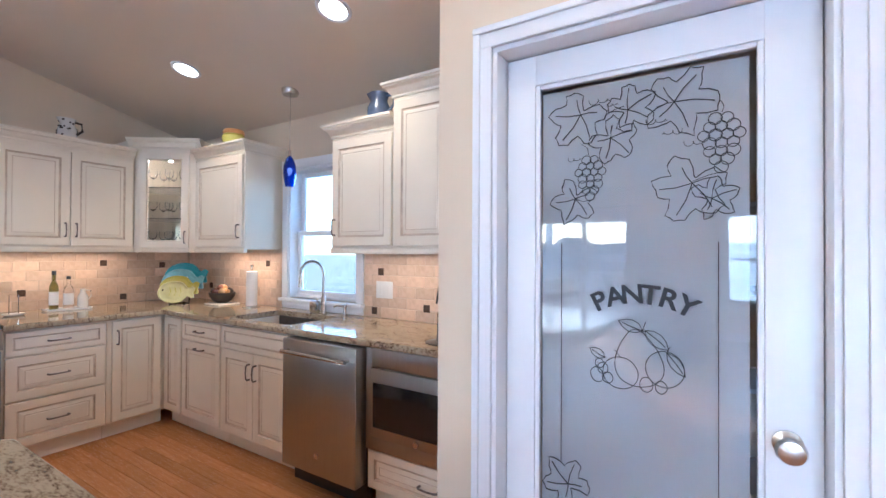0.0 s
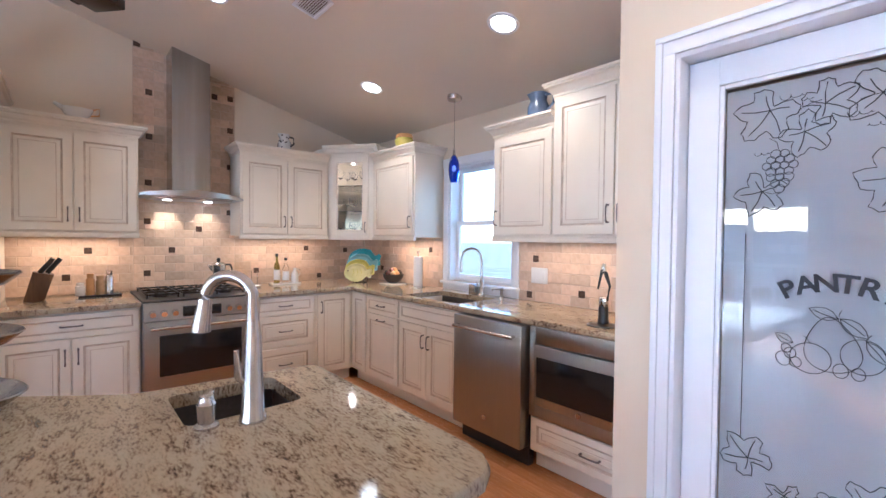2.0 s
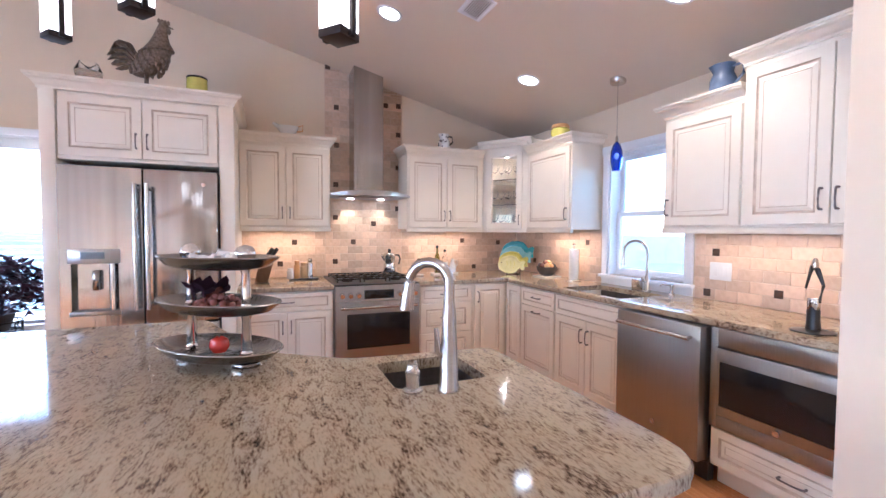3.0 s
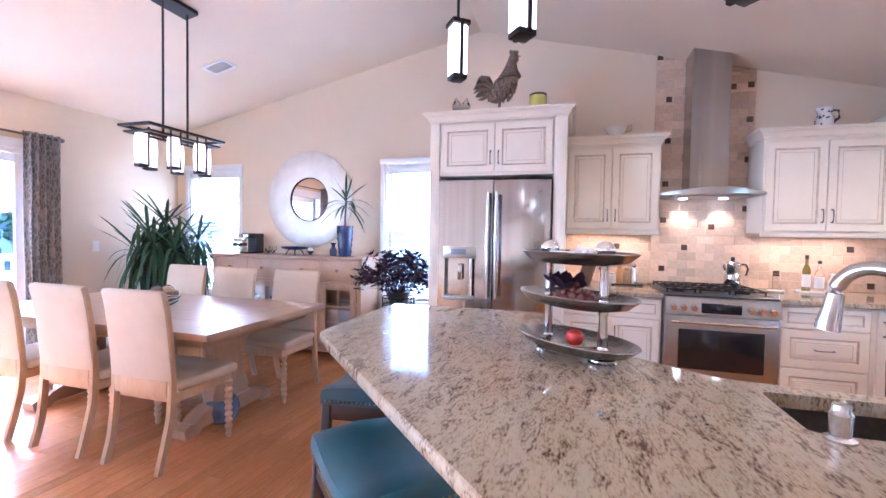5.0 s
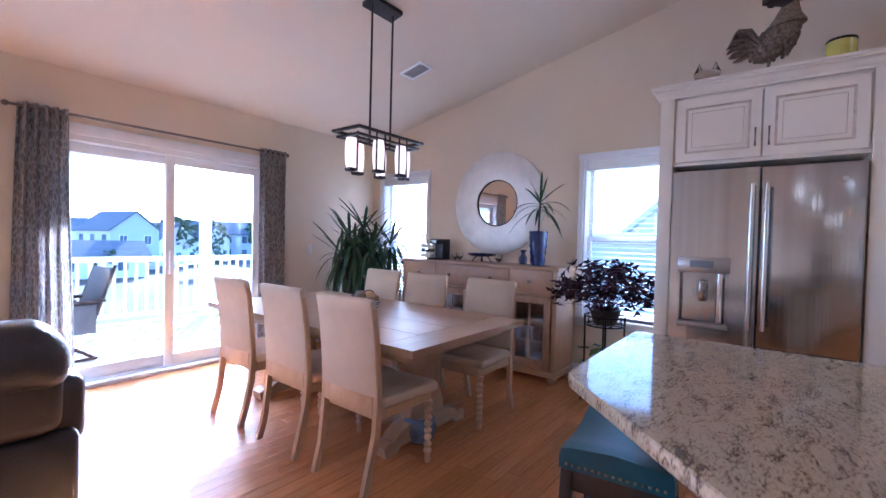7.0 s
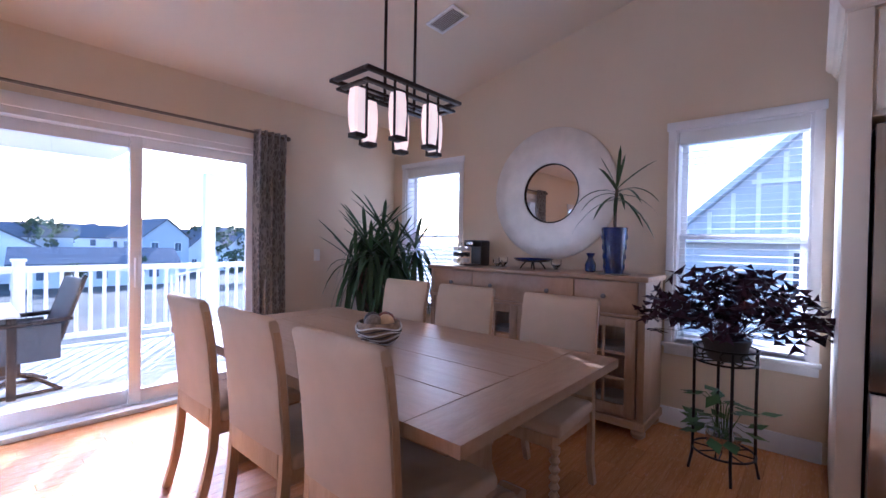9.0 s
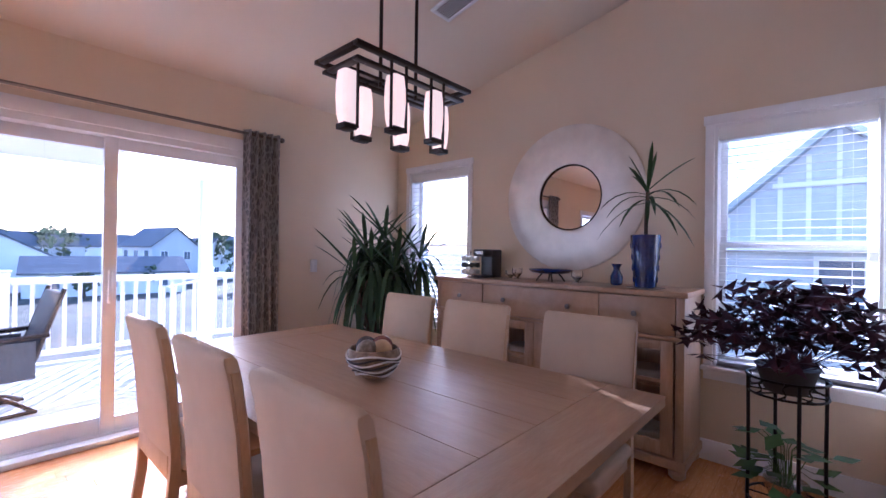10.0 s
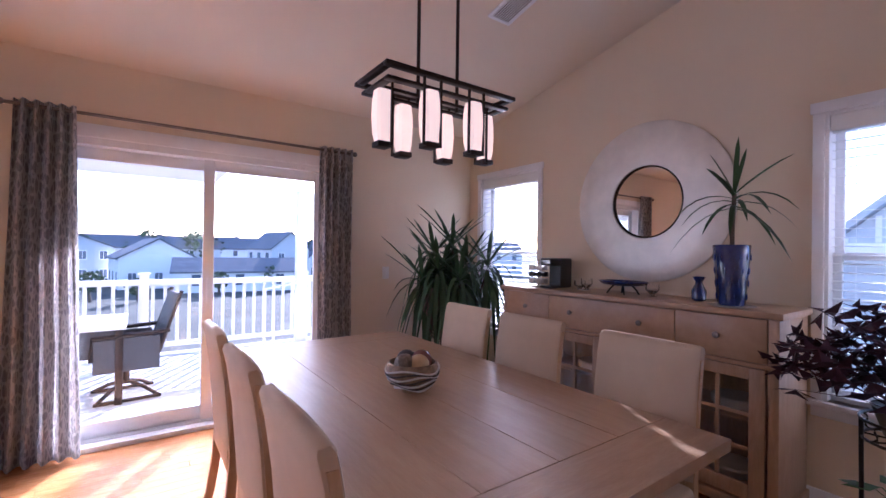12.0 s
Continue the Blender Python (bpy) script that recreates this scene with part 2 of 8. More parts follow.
M_GRAPE = mat("red_grape_skin", (0.22, 0.085, 0.065), 0.25, scale=14, vary=0.3, rnd=0.45)
M_CLOTH = mat("white_cloth", (0.75, 0.72, 0.68), 0.9, vary=0.05)
M_BREAD = mat("tan_wax", (0.50, 0.33, 0.16), 0.6, scale=20, vary=0.2)
M_FEATHER = mat("rusty_metal_feathers", (0.20, 0.15, 0.105), 0.55, 0.25, scale=60, vary=0.5, bump=0.3, bscale=80)
M_DECK = mat("white_deck_boards", (0.55, 0.54, 0.54), 0.7, scale=3, vary=0.06, stretch=(1, 8, 1), island=0.05, spec=0.15)
M_VINYL = mat("white_vinyl_rail", (0.82, 0.82, 0.83), 0.4, vary=0.02)
M_SIDING = mat("pale_vinyl_siding", (0.80, 0.80, 0.80), 0.6, vary=0.04, island=0.05)
M_SIDING2 = mat("grey_shingle_siding", (0.52, 0.55, 0.58), 0.7, vary=0.06, island=0.08)
M_ROOF = mat("asphalt_shingle_roof", (0.13, 0.14, 0.16), 0.9, scale=4, vary=0.2, island=0.1, bump=0.3, bscale=20)
M_WINDARK = mat("far_window_glass", (0.10, 0.13, 0.17), 0.1, vary=0.1)
M_GROUND = mat("sandy_grass_ground", (0.10, 0.10, 0.085), 0.95, scale=0.4, vary=0.35, spec=0.1)
M_TREE = mat("tree_leaves", (0.06, 0.09, 0.04), 0.7, vary=0.3, island=0.4)
M_BARK = mat("bark", (0.10, 0.075, 0.055), 0.9, vary=0.3, bump=0.4, bscale=20)
M_WICKER = mat("grey_wicker", (0.07, 0.072, 0.08), 0.6, scale=60, vary=0.4, bump=0.5, bscale=120, spec=0.15)
M_PLASTICW = mat("white_plastic", (0.78, 0.77, 0.74), 0.4, vary=0.02)
M_SLAT = mat("white_blind_slats", (0.80, 0.80, 0.80), 0.45, vary=0.02)
M_FROST = mat("frosted_glass", (0.67, 0.70, 0.75), 0.6, vary=0.03)
M_FROST.node_tree.nodes["Principled BSDF"].inputs["Transmission Weight"].default_value = 0.25
M_ETCH = mat("etched_line_grey", (0.055, 0.058, 0.065), 0.9, vary=0.15)
M_SINK = mat("dark_composite_sink", (0.06, 0.05, 0.045), 0.4, scale=60, vary=0.3)
M_WOODDK = mat("walnut_block", (0.13, 0.065, 0.03), 0.4, scale=6, vary=0.3, stretch=(8, 8, 1))
M_BASKET = mat("striped_basket_weave", (0.30, 0.20, 0.12), 0.55, scale=30, vary=0.55, bump=0.4, bscale=60)
M_PAPER = mat("paper_towel", (0.82, 0.80, 0.77), 0.9, vary=0.03)

# ---- builders ----


def bm_new():
    return bmesh.new()


def box(bm, x0, y0, z0, x1, y1, z1, bev=0.0, seg=2, mi=0):
    r = bmesh.ops.create_cube(bm, size=1)
    vs = r["verts"]
    for v in vs:
        v.co = Vector((x0 if v.co.x < 0 else x1, y0 if v.co.y < 0 else y1, z0 if v.co.z < 0 else z1))
    fs = {f for v in vs for f in v.link_faces}
    for f in fs:
        f.material_index = mi
    if bev:
        es = list({e for v in vs for e in v.link_edges})
        bmesh.ops.bevel(bm, geom=es, offset=bev, segments=seg, affect="EDGES", profile=0.5, material=mi)
    return vs


def cyl(bm, p0, p1, r0, r1=None, seg=16, mi=0, caps=True):
    p0, p1 = Vector(p0), Vector(p1)
    r1 = r0 if r1 is None else r1
    q = (p1 - p0).to_track_quat("Z", "Y")
    rings = []
    for p, r in ((p0, r0), (p1, r1)):
        rings.append([bm.verts.new(p + q @ Vector((r * math.cos(a), r * math.sin(a), 0))) for a in [2 * math.pi * i / seg for i in range(seg)]])
    for i in range(seg):
        f = bm.faces.new((rings[0][i], rings[0][(i + 1) % seg], rings[1][(i + 1) % seg], rings[1][i]))
        f.material_index = mi
    if caps:
        for rg in (rings[0][::-1], rings[1]):
            bm.faces.new(rg).material_index = mi


def lathe(bm, prof, c=(0, 0, 0), seg=24, mi=0, sx=1.0, sy=1.0):
    """Turned shape: (radius, height) pairs from bottom to top."""
    c = Vector(c)
    rings = []
    for r, z in prof:
        r = max(r, 0.0004)
        rings.append([bm.verts.new(c + Vector((sx * r * math.cos(a), sy * r * math.sin(a), z))) for a in [2 * math.pi * i / seg for i in range(seg)]])
    for a, b in zip(rings, rings[1:]):
        for i in range(seg):
            bm.faces.new((a[i], a[(i + 1) % seg], b[(i + 1) % seg], b[i])).material_index = mi
    bm.faces.new(rings[0][::-1]).material_index = mi
    bm.faces.new(rings[-1]).material_index = mi


def tube(bm, pts, r, seg=8, mi=0, flat=1.0):
    """A bent bar through the points; r a radius or one per point."""
    pts = [Vector(p) for p in pts]
    rs = r if isinstance(r, (list, tuple)) else [r] * len(pts)
    rings = []
    up = Vector((0.02, 0.03, 1))
    for i, p in enumerate(pts):
        d = (pts[min(i + 1, len(pts) - 1)] - pts[max(i - 1, 0)]).normalized()
        a = d.cross(up)
        if a.length < 0.1:
            a = d.cross(Vector((1, 0.1, 0)))
        a.normalize()
        b = a.cross(d).normalized()
        rings.append([bm.verts.new(p + rs[i] * (a * math.cos(t) + b * math.sin(t) * flat)) for t in [2 * math.pi * k / seg for k in range(seg)]])
    for u, v in zip(rings, rings[1:]):
        for i in range(seg):
            bm.faces.new((u[i], u[(i + 1) % seg], v[(i + 1) % seg], v[i])).material_index = mi
    bm.faces.new(rings[0][::-1]).material_index = mi
    bm.faces.new(rings[-1]).material_index = mi


def prism(bm, poly, z0, z1, bev=0.0, mi=0):
    """An upright prism over a plan polygon."""
    lo = [bm.verts.new((x, y, z0)) for x, y in poly]
    hi = [bm.verts.new((x, y, z1)) for x, y in poly]
    n = len(poly)
    fs = [bm.faces.new(lo[::-1]), bm.faces.new(hi)]
    for i in range(n):
        fs.append(bm.faces.new((lo[i], lo[(i + 1) % n], hi[(i + 1) % n], hi[i])))
    for f in fs:
        f.material_index = mi
    if bev:
        es = [e for e in fs[0].edges] + [e for e in fs[1].edges]
        bmesh.ops.bevel(bm, geom=es, offset=bev, segments=3, affect="EDGES", profile=0.5)


def rounded(poly, rad, n=4):
    """Plan polygon with rounded corners; rad a radius or one per corner."""
    out = []
    for i, p in enumerate(poly):
        p, c = Vector(p), rad[i] if isinstance(rad, list) else rad
        a, b = Vector(poly[i - 1]), Vector(poly[(i + 1) % len(poly)])
        u, v = (a - p).normalized(), (b - p).normalized()
        for k in range(n + 1):
            s = k / n
            out.append(tuple((1 - s) ** 2 * (p + u * c) + 2 * s * (1 - s) * p + s * s * (p + v * c)))
    return out


def slab_with_hole(bm, levels, hole):
    """A slab with one hole: (height, plan polygon) from the bottom to the top."""
    outs, ins = [], []
    for z, outer in levels:
        outs.append([bm.verts.new((x, y, z)) for x, y in outer])
    for z in (levels[0][0], levels[-1][0]):
        ins.append([bm.verts.new((x, y, z)) for x, y in hole])
    for a, b in ((outs[0], ins[0]), (outs[-1], ins[1])):
        es = []
        for vs in (a, b):
            for i in range(len(vs)):
                es.append(bm.edges.get((vs[i], vs[(i + 1) % len(vs)])) or bm.edges.new((vs[i], vs[(i + 1) % len(vs)])))
        bmesh.ops.triangle_fill(bm, use_beauty=True, edges=es)
    for a, b in [*zip(outs, outs[1:]), ins]:
        n = len(a)
        for i in range(n):
            bm.faces.new((a[i], a[(i + 1) % n], b[(i + 1) % n], b[i]))


def inset(poly, d):
    """Plan polygon (clockwise or not) moved inwards by d."""
    area = sum(a[0] * b[1] - b[0] * a[1] for a, b in zip(poly, poly[1:] + poly[:1]))
    k = d if area > 0 else -d
    out = []
    for i, p in enumerate(poly):
        p, a, b = Vector(p), Vector(poly[i - 1]), Vector(poly[(i + 1) % len(poly)])
        u, v = (p - a).normalized(), (b - p).normalized()
        nu, nv = Vector((-u.y, u.x)), Vector((-v.y, v.x))
        m = (nu + nv) / max(1 + nu.dot(nv), 0.3)
        out.append(tuple(p + m * k))
    return out


def edged_slab(bm, outer, hole, z0=0.8755, z1=0.914):
    """A stone top with eased edges and one opening."""
    slab_with_hole(bm, [(z0, inset(outer, 0.006)), (z0 + 0.005, inset(outer, 0.001)), (z0 + 0.010, outer), (z1 - 0.010, outer), (z1 - 0.004, inset(outer, 0.002)), (z1, inset(outer, 0.006))], hole)


def blob(bm, c, r, sub=2, rough=0.0, sc=(1, 1, 1), mi=0):
    vs = bmesh.ops.create_icosphere(bm, subdivisions=sub, radius=1)["verts"]
    for v in vs:
        k = 1 + rough * noise.noise(v.co * 2.3 + Vector(c) * 5)
        v.co = Vector(c) + Vector((v.co.x * sc[0], v.co.y * sc[1], v.co.z * sc[2])) * r * k
    for f in {f for v in vs for f in v.link_faces}:
        f.material_index = mi


def mesh_of(name, bm, mats, smooth=True):
    bmesh.ops.recalc_face_normals(bm, faces=bm.faces)
    me = bpy.data.meshes.new(name)
    bm.to_mesh(me)
    bm.free()
    for m in (mats if isinstance(mats, (list, tuple)) else [mats]):
        me.materials.append(m)
    if smooth:
        if smooth is True and mats is M_GRANITE:
            smooth = 20
        # broad flat faces stay flat, narrow and curved ones are smoothed
        areas = sorted(p.area for p in me.polygons)
        broad = 12 * areas[len(areas) // 2] if smooth is True else 1e9
        me.polygons.foreach_set("use_smooth", [p.area < broad for p in me.polygons])
        me.set_sharp_from_angle(angle=radians(38 if smooth is True else smooth))
    return me


def part(name, bm, mats, parent=None, label="", smooth=True):
    ob = new(name, mesh_of(name, bm, mats, smooth))
    ob.parent = parent
    if label:
        ob["label"] = label
    return ob


def thing(name, loc, label, cat, rz=0, group="", kind=""):
    ob = new(name)
    ob.empty_display_size = 0.1
    ob.location, ob.rotation_euler = loc, (0, 0, radians(rz))
    return tagged(ob, label, cat, group, kind)


def solid(name, bm, mats, label, cat, loc=(0, 0, 0), rz=0, group="", kind="", smooth=True):
    """A thing of one mesh."""
    ob = part(name, bm, mats, None, "", smooth)
    ob.location, ob.rotation_euler = loc, (0, 0, radians(rz))
    return tagged(ob, label, cat, group, kind)


# ---- structure ----
WX, NY, SY, EX = -4.45, 2.47, -5.56, 4.2
RIDGE_Y, RIDGE_Z, NZ, SZ = -1.50, 3.47, 2.48, 2.60


def roof_z(y):
    if y > RIDGE_Y:
        return RIDGE_Z + (NZ - RIDGE_Z) * (y - RIDGE_Y) / (NY - RIDGE_Y)
    return RIDGE_Z + (SZ - RIDGE_Z) * (RIDGE_Y - y) / (RIDGE_Y - SY)


def wall(name, axis, p0, p1, a0, a1, top, openings, label, extra=()):
    """A wall of thickness p0..p1 across the axis, from a0 to a1 along it, cut by openings (a0, a1, z0, z1)."""
    bm = bm_new()
    cuts = sorted({a0, a1, *extra, *[v for o in openings for v in o[:2]]})
    for s, e in zip(cuts, cuts[1:]):
        spans, z = [], (0.0, 0.0)
        for o in sorted(openings, key=lambda q: q[2]):
            if o[0] <= s + 1e-6 and o[1] >= e - 1e-6:
                if o[2] > z[0]:
                    spans.append((z, (o[2], o[2])))
                z = (o[3], o[3])
        spans.append((z, (top(s), top(e))))
        for lo, hi in spans:
            vs = []
            for p in (p0, p1):
                for a, zz in ((s, lo[0]), (e, lo[1]), (e, hi[1]), (s, hi[0])):
                    vs.append(bm.verts.new((p, a, zz) if axis == "x" else (a, p, zz)))
            for q in ((0, 1, 2, 3), (7, 6, 5, 4), (0, 4, 5, 1), (1, 5, 6, 2), (2, 6, 7, 3), (3, 7, 4, 0)):
                bm.faces.new([vs[i] for i in q])
    bmesh.ops.remove_doubles(bm, verts=bm.verts, dist=0.0005)
    return solid(name, bm, M_WALL, label, "wall", kind="structure", smooth=False)


WIN_R, WIN_L = (-2.57, -1.81, 0.60, 2.13), (-5.36, -4.56, 0.60, 2.13)
wall("wall_west", "x", WX - 0.16, WX, SY - 0.16, NY + 0.16, lambda y: roof_z(y) + 0.05, [WIN_R, WIN_L], "cream painted gable wall with two windows", (RIDGE_Y, SY, NY))
WIN_N = (-2.93, -2.15, 1.0, 2.07)
wall("wall_north", "y", NY, NY + 0.16, WX, EX, lambda x: NZ, [WIN_N], "cream painted kitchen wall with a window over the sink")
SLIDE = (-2.86, -1.01, 0.0, 2.09)
WIN_S = (0.30, 2.9, 0.55, 2.05)
wall("wall_south", "y", SY - 0.16, SY, WX, EX, lambda x: SZ, [SLIDE, WIN_S], "cream painted wall with a sliding glass door")
wall("wall_east", "x", EX, EX + 0.16, SY, NY, lambda y: roof_z(y) + 0.05, [], "cream painted end wall", (RIDGE_Y,))
PX, PY = -0.69, 1.277
PDOOR = (-0.502, 0.298, 0.0, 2.005)
CASE = 0.054
wall("wall_pantry_front", "y", PY, PY + 0.115, PX, EX, lambda x: roof_z(PY), [PDOOR], "cream painted pantry wall with a doorway")
wall("wall_pantry_side", "x", PX, PX + 0.115, PY + 0.115, NY, roof_z, [], "cream painted side wall of the pantry")
wall("wall_pantry_end", "x", 1.1, 1.2, PY + 0.115, NY, roof_z, [], "plain pantry end wall")
bm = bm_new()
for y0, y1 in ((SY - 0.5, RIDGE_Y), (RIDGE_Y, NY + 0.5)):
    z0, z1 = roof_z(y0), roof_z(y1)
    vs = [bm.verts.new(c) for c in ((WX - 0.1, y0, z0), (EX + 0.1, y0, z0), (EX + 0.1, y1, z1), (WX - 0.1, y1, z1), (WX - 0.1, y0, z0 + 0.2), (EX + 0.1, y0, z0 + 0.2), (EX + 0.1, y1, z1 + 0.2), (WX - 0.1, y1, z1 + 0.2))]
    for q in ((3, 2, 1, 0), (4, 5, 6, 7), (0, 1, 5, 4), (2, 3, 7, 6), (1, 2, 6, 5), (3, 0, 4, 7)):
        bm.faces.new([vs[i] for i in q])
bmesh.ops.remove_doubles(bm, verts=bm.verts, dist=0.0005)
solid("ceiling", bm, M_CEIL, "vaulted cream ceiling with a central ridge", "ceiling", kind="structure", smooth=False)
bm = bm_new()
box(bm, WX - 0.1, SY - 0.16, -0.2, EX + 0.1, NY + 0.1, -0.012)
floor = solid("floor", bm, M_OAK, "honey-coloured oak strip floor", "floor", kind="structure", smooth=False)

# baseboards
for x0, y0, x1, y1 in ((WX, SY, WX + 0.016, -1.74), (WX + 0.016, SY, -2.95, SY + 0.016), (-0.93, SY, EX, SY + 0.016), (0.358, PY - 0.016, EX, PY), (PX - 0.001, PY - 0.016, -0.562, PY)):
    bm = bm_new()
    box(bm, x0, y0, 0, x1, y1, 0.13, 0.004)
    solid("baseboard", bm, M_TRIM, "white painted baseboard along the wall", "baseboard", kind="structure")


def window(name, axis, pos, out, a0, a1, z0, z1, label, casing=0.062):
    """A white window set in a wall opening; out is the sign towards the outside."""
    w = thing(name, (0, 0, 0), label, "window", kind="structure")

    def bx(bm, a, b, c, d, e, f, bev=0.003):
        # a..d along the wall, b..e across it (towards outside), c..f up
        p, q = sorted((pos + out * b, pos + out * e))
        if axis == "x":
            box(bm, p, a, c, q, d, f, bev)
        else:
            box(bm, a, p, c, d, q, f, bev)
    bm = bm_new()
    k = casing
    bx(bm, a0 - k, -0.018, z0, a0 + 0.004, -0.001, z1)
    bx(bm, a1 - 0.004, -0.018, z0, a1 + k, -0.001, z1)
    bx(bm, a0 - k - 0.01, -0.022, z1 - 0.004, a1 + k + 0.01, -0.001, z1 + k + 0.008)
    part("casing", bm, M_TRIM, w)
    bm = bm_new()
    bx(bm, a0 - k - 0.012, -0.045, z0 - 0.026, a1 + k + 0.012, 0.06, z0)
    bx(bm, a0 - k, -0.016, z0 - 0.085, a1 + k, -0.001, z0 - 0.026)
    part("window_sill", bm, M_TRIM, w)
    bm = bm_new()
    f = 0.038
    for q in ((a0, 0.0, z0, a0 + 0.02, 0.15, z1), (a1 - 0.02, 0.0, z0, a1, 0.15, z1), (a0 + 0.02, 0.0, z1 - 0.02, a1 - 0.02, 0.15, z1), (a0 + 0.02, 0.06, z0, a1 - 0.02, 0.15, z0 + 0.02)):
        bx(bm, *q, bev=0.0)
    part("window_frame", bm, M_TRIM, w)
    zm = (z0 + z1) / 2
    for lo, hi, d in ((z0 + 0.02, zm + 0.02, 0.08), (zm - 0.02, z1 - 0.02, 0.115)):
        bm = bm_new()
        for q in ((a0 + 0.02, d, lo, a0 + 0.02 + f, d + 0.03, hi), (a1 - 0.02 - f, d, lo, a1 - 0.02, d + 0.03, hi), (a0 + 0.02 + f, d, lo, a1 - 0.02 - f, d + 0.03, lo + f), (a0 + 0.02 + f, d, hi - f, a1 - 0.02 - f, d + 0.03, hi)):
            bx(bm, *q, bev=0.002)
        s = part("sash", bm, M_TRIM, w)
        bm = bm_new()
        bx(bm, a0 + 0.02 + f, d + 0.012, lo + f, a1 - 0.02 - f, d + 0.016, hi - f, bev=0.0)
        g = part("pane", bm, M_GLASS, s, "clear glass pane")
        g.visible_shadow = False
    return w


window("window_1", "x", WX, -1, *WIN_R, "white double-hung window with blinds beside the fridge", casing=0.046)
window("window_2", "x", WX, -1, *WIN_L, "white double-hung window in the dining corner", casing=0.046)
window("window_3", "y", NY, 1, *WIN_N, "white double-hung window over the kitchen sink")
window("window_4", "y", SY, -1, *WIN_S, "wide white window of the living area")

# sliding door
SL = thing("door_1", (0, 0, 0), "white sliding glass door to the deck", "sliding door", kind="structure")
bm = bm_new()
box(bm, SLIDE[0] - 0.075, SY + 0.001, 0.0, SLIDE[0] + 0.003, SY + 0.02, SLIDE[3] + 0.08, 0.003)
box(bm, SLIDE[1] - 0.003, SY + 0.001, 0.0, SLIDE[1] + 0.075, SY + 0.02, SLIDE[3] + 0.08, 0.003)
box(bm, SLIDE[0] - 0.085, SY + 0.001, SLIDE[3] - 0.003, SLIDE[1] + 0.085, SY + 0.024, SLIDE[3] + 0.085, 0.003)
part("casing", bm, M_TRIM, SL)
bm = bm_new()
box(bm, SLIDE[0], SY - 0.16, 0.0, SLIDE[1], SY + 0.03, 0.035, 0.004)
for i in range(3):
    box(bm, SLIDE[0], SY - 0.06 - 0.035 * i, 0.035, SLIDE[1], SY - 0.05 - 0.035 * i, 0.047)
part("door_sill", bm, M_TRIM, SL)
bm = bm_new()
box(bm, SLIDE[0], SY - 0.16, 0.035, SLIDE[0] + 0.045, SY, SLIDE[3])
box(bm, SLIDE[1] - 0.045, SY - 0.16, 0.035, SLIDE[1], SY, SLIDE[3])
box(bm, SLIDE[0], SY - 0.16, SLIDE[3] - 0.05, SLIDE[1], SY, SLIDE[3] - 0.001)
part("door_frame", bm, M_TRIM, SL)
for a0, a1, d in ((SLIDE[0] + 0.045, -1.885, 0.055), (-1.965, SLIDE[1] - 0.045, 0.105)):
    bm = bm_new()
    y0, y1 = SY - d - 0.035, SY - d
    box(bm, a0, y0, 0.05, a0 + 0.075, y1, SLIDE[3] - 0.05, 0.003)
    box(bm, a1 - 0.075, y0, 0.05, a1, y1, SLIDE[3] - 0.05, 0.003)
    box(bm, a0 + 0.074, y0 + 0.001, 0.05, a1 - 0.074, y1 - 0.001, 0.15, 0.003)
    box(bm, a0 + 0.074, y0 + 0.001, SLIDE[3] - 0.13, a1 - 0.074, y1 - 0.001, SLIDE[3] - 0.05, 0.003)
    s = part("door_leaf", bm, M_TRIM, SL)
    bm = bm_new()
    box(bm, a0 + 0.074, y0 + 0.014, 0.149, a1 - 0.074, y0 + 0.019, SLIDE[3] - 0.129)
    part("pane", bm, M_GLASS, s, "clear glass pane").visible_shadow = False
bm = bm_new()
box(bm, -1.93, SY - 0.05, 0.92, -1.91, SY - 0.02, 1.14, 0.006)
part("door_handle", bm, M_TRIM, SL)

# ---- pantry door ----
PD = thing("door_2", (0, 0, 0), "white pantry door with a frosted etched glass pane, closed", "pantry door", kind="structure")
bm = bm_new()
cz = PDOOR[3]
for x0, x1 in ((PDOOR[0] - CASE, PDOOR[0] + 0.006), (PDOOR[1] - 0.006, PDOOR[1] + CASE)):
    box(bm, x0, PY - 0.016, 0, x1, PY - 0.001, cz - 0.002, 0.004)
    xo = x0 + 0.012 if x0 < 0 else x1 - 0.012
    box(bm, min(xo - 0.012, xo + 0.012), PY - 0.026, 0, max(xo - 0.012, xo + 0.012), PY - 0.014, cz + 0.04, 0.005)
box(bm, PDOOR[0] - CASE, PY - 0.017, cz - 0.004, PDOOR[1] + CASE, PY - 0.001, cz + 0.058, 0.004)
box(bm, PDOOR[0] - CASE - 0.001, PY - 0.027, cz + 0.038, PDOOR[1] + CASE + 0.001, PY - 0.014, cz + 0.059, 0.005)
part("casing", bm, M_TRIM, PD)
bm = bm_new()
for x0, x1 in ((PDOOR[0], PDOOR[0] + 0.018), (PDOOR[1] - 0.018, PDOOR[1])):
    box(bm, x0, PY, 0, x1, PY + 0.115, cz - 0.018, 0.001)
box(bm, PDOOR[0], PY, cz - 0.018, PDOOR[1], PY + 0.115, cz - 0.001, 0.001)
part("jamb", bm, M_TRIM, PD)
bm = bm_new()
DX0, DX1, DZ1 = PDOOR[0] + 0.02, PDOOR[1] - 0.02, cz - 0.021
GX0, GX1, GZ0, GZ1 = -0.380, 0.160, 0.28, 1.880
DY0, DY1 = PY + 0.078, PY + 0.113
box(bm, DX0, DY0, 0.01, GX0 - 0.012, DY1, DZ1, 0.002)
box(bm, GX1 + 0.012, DY0, 0.01, DX1, DY1, DZ1, 0.002)
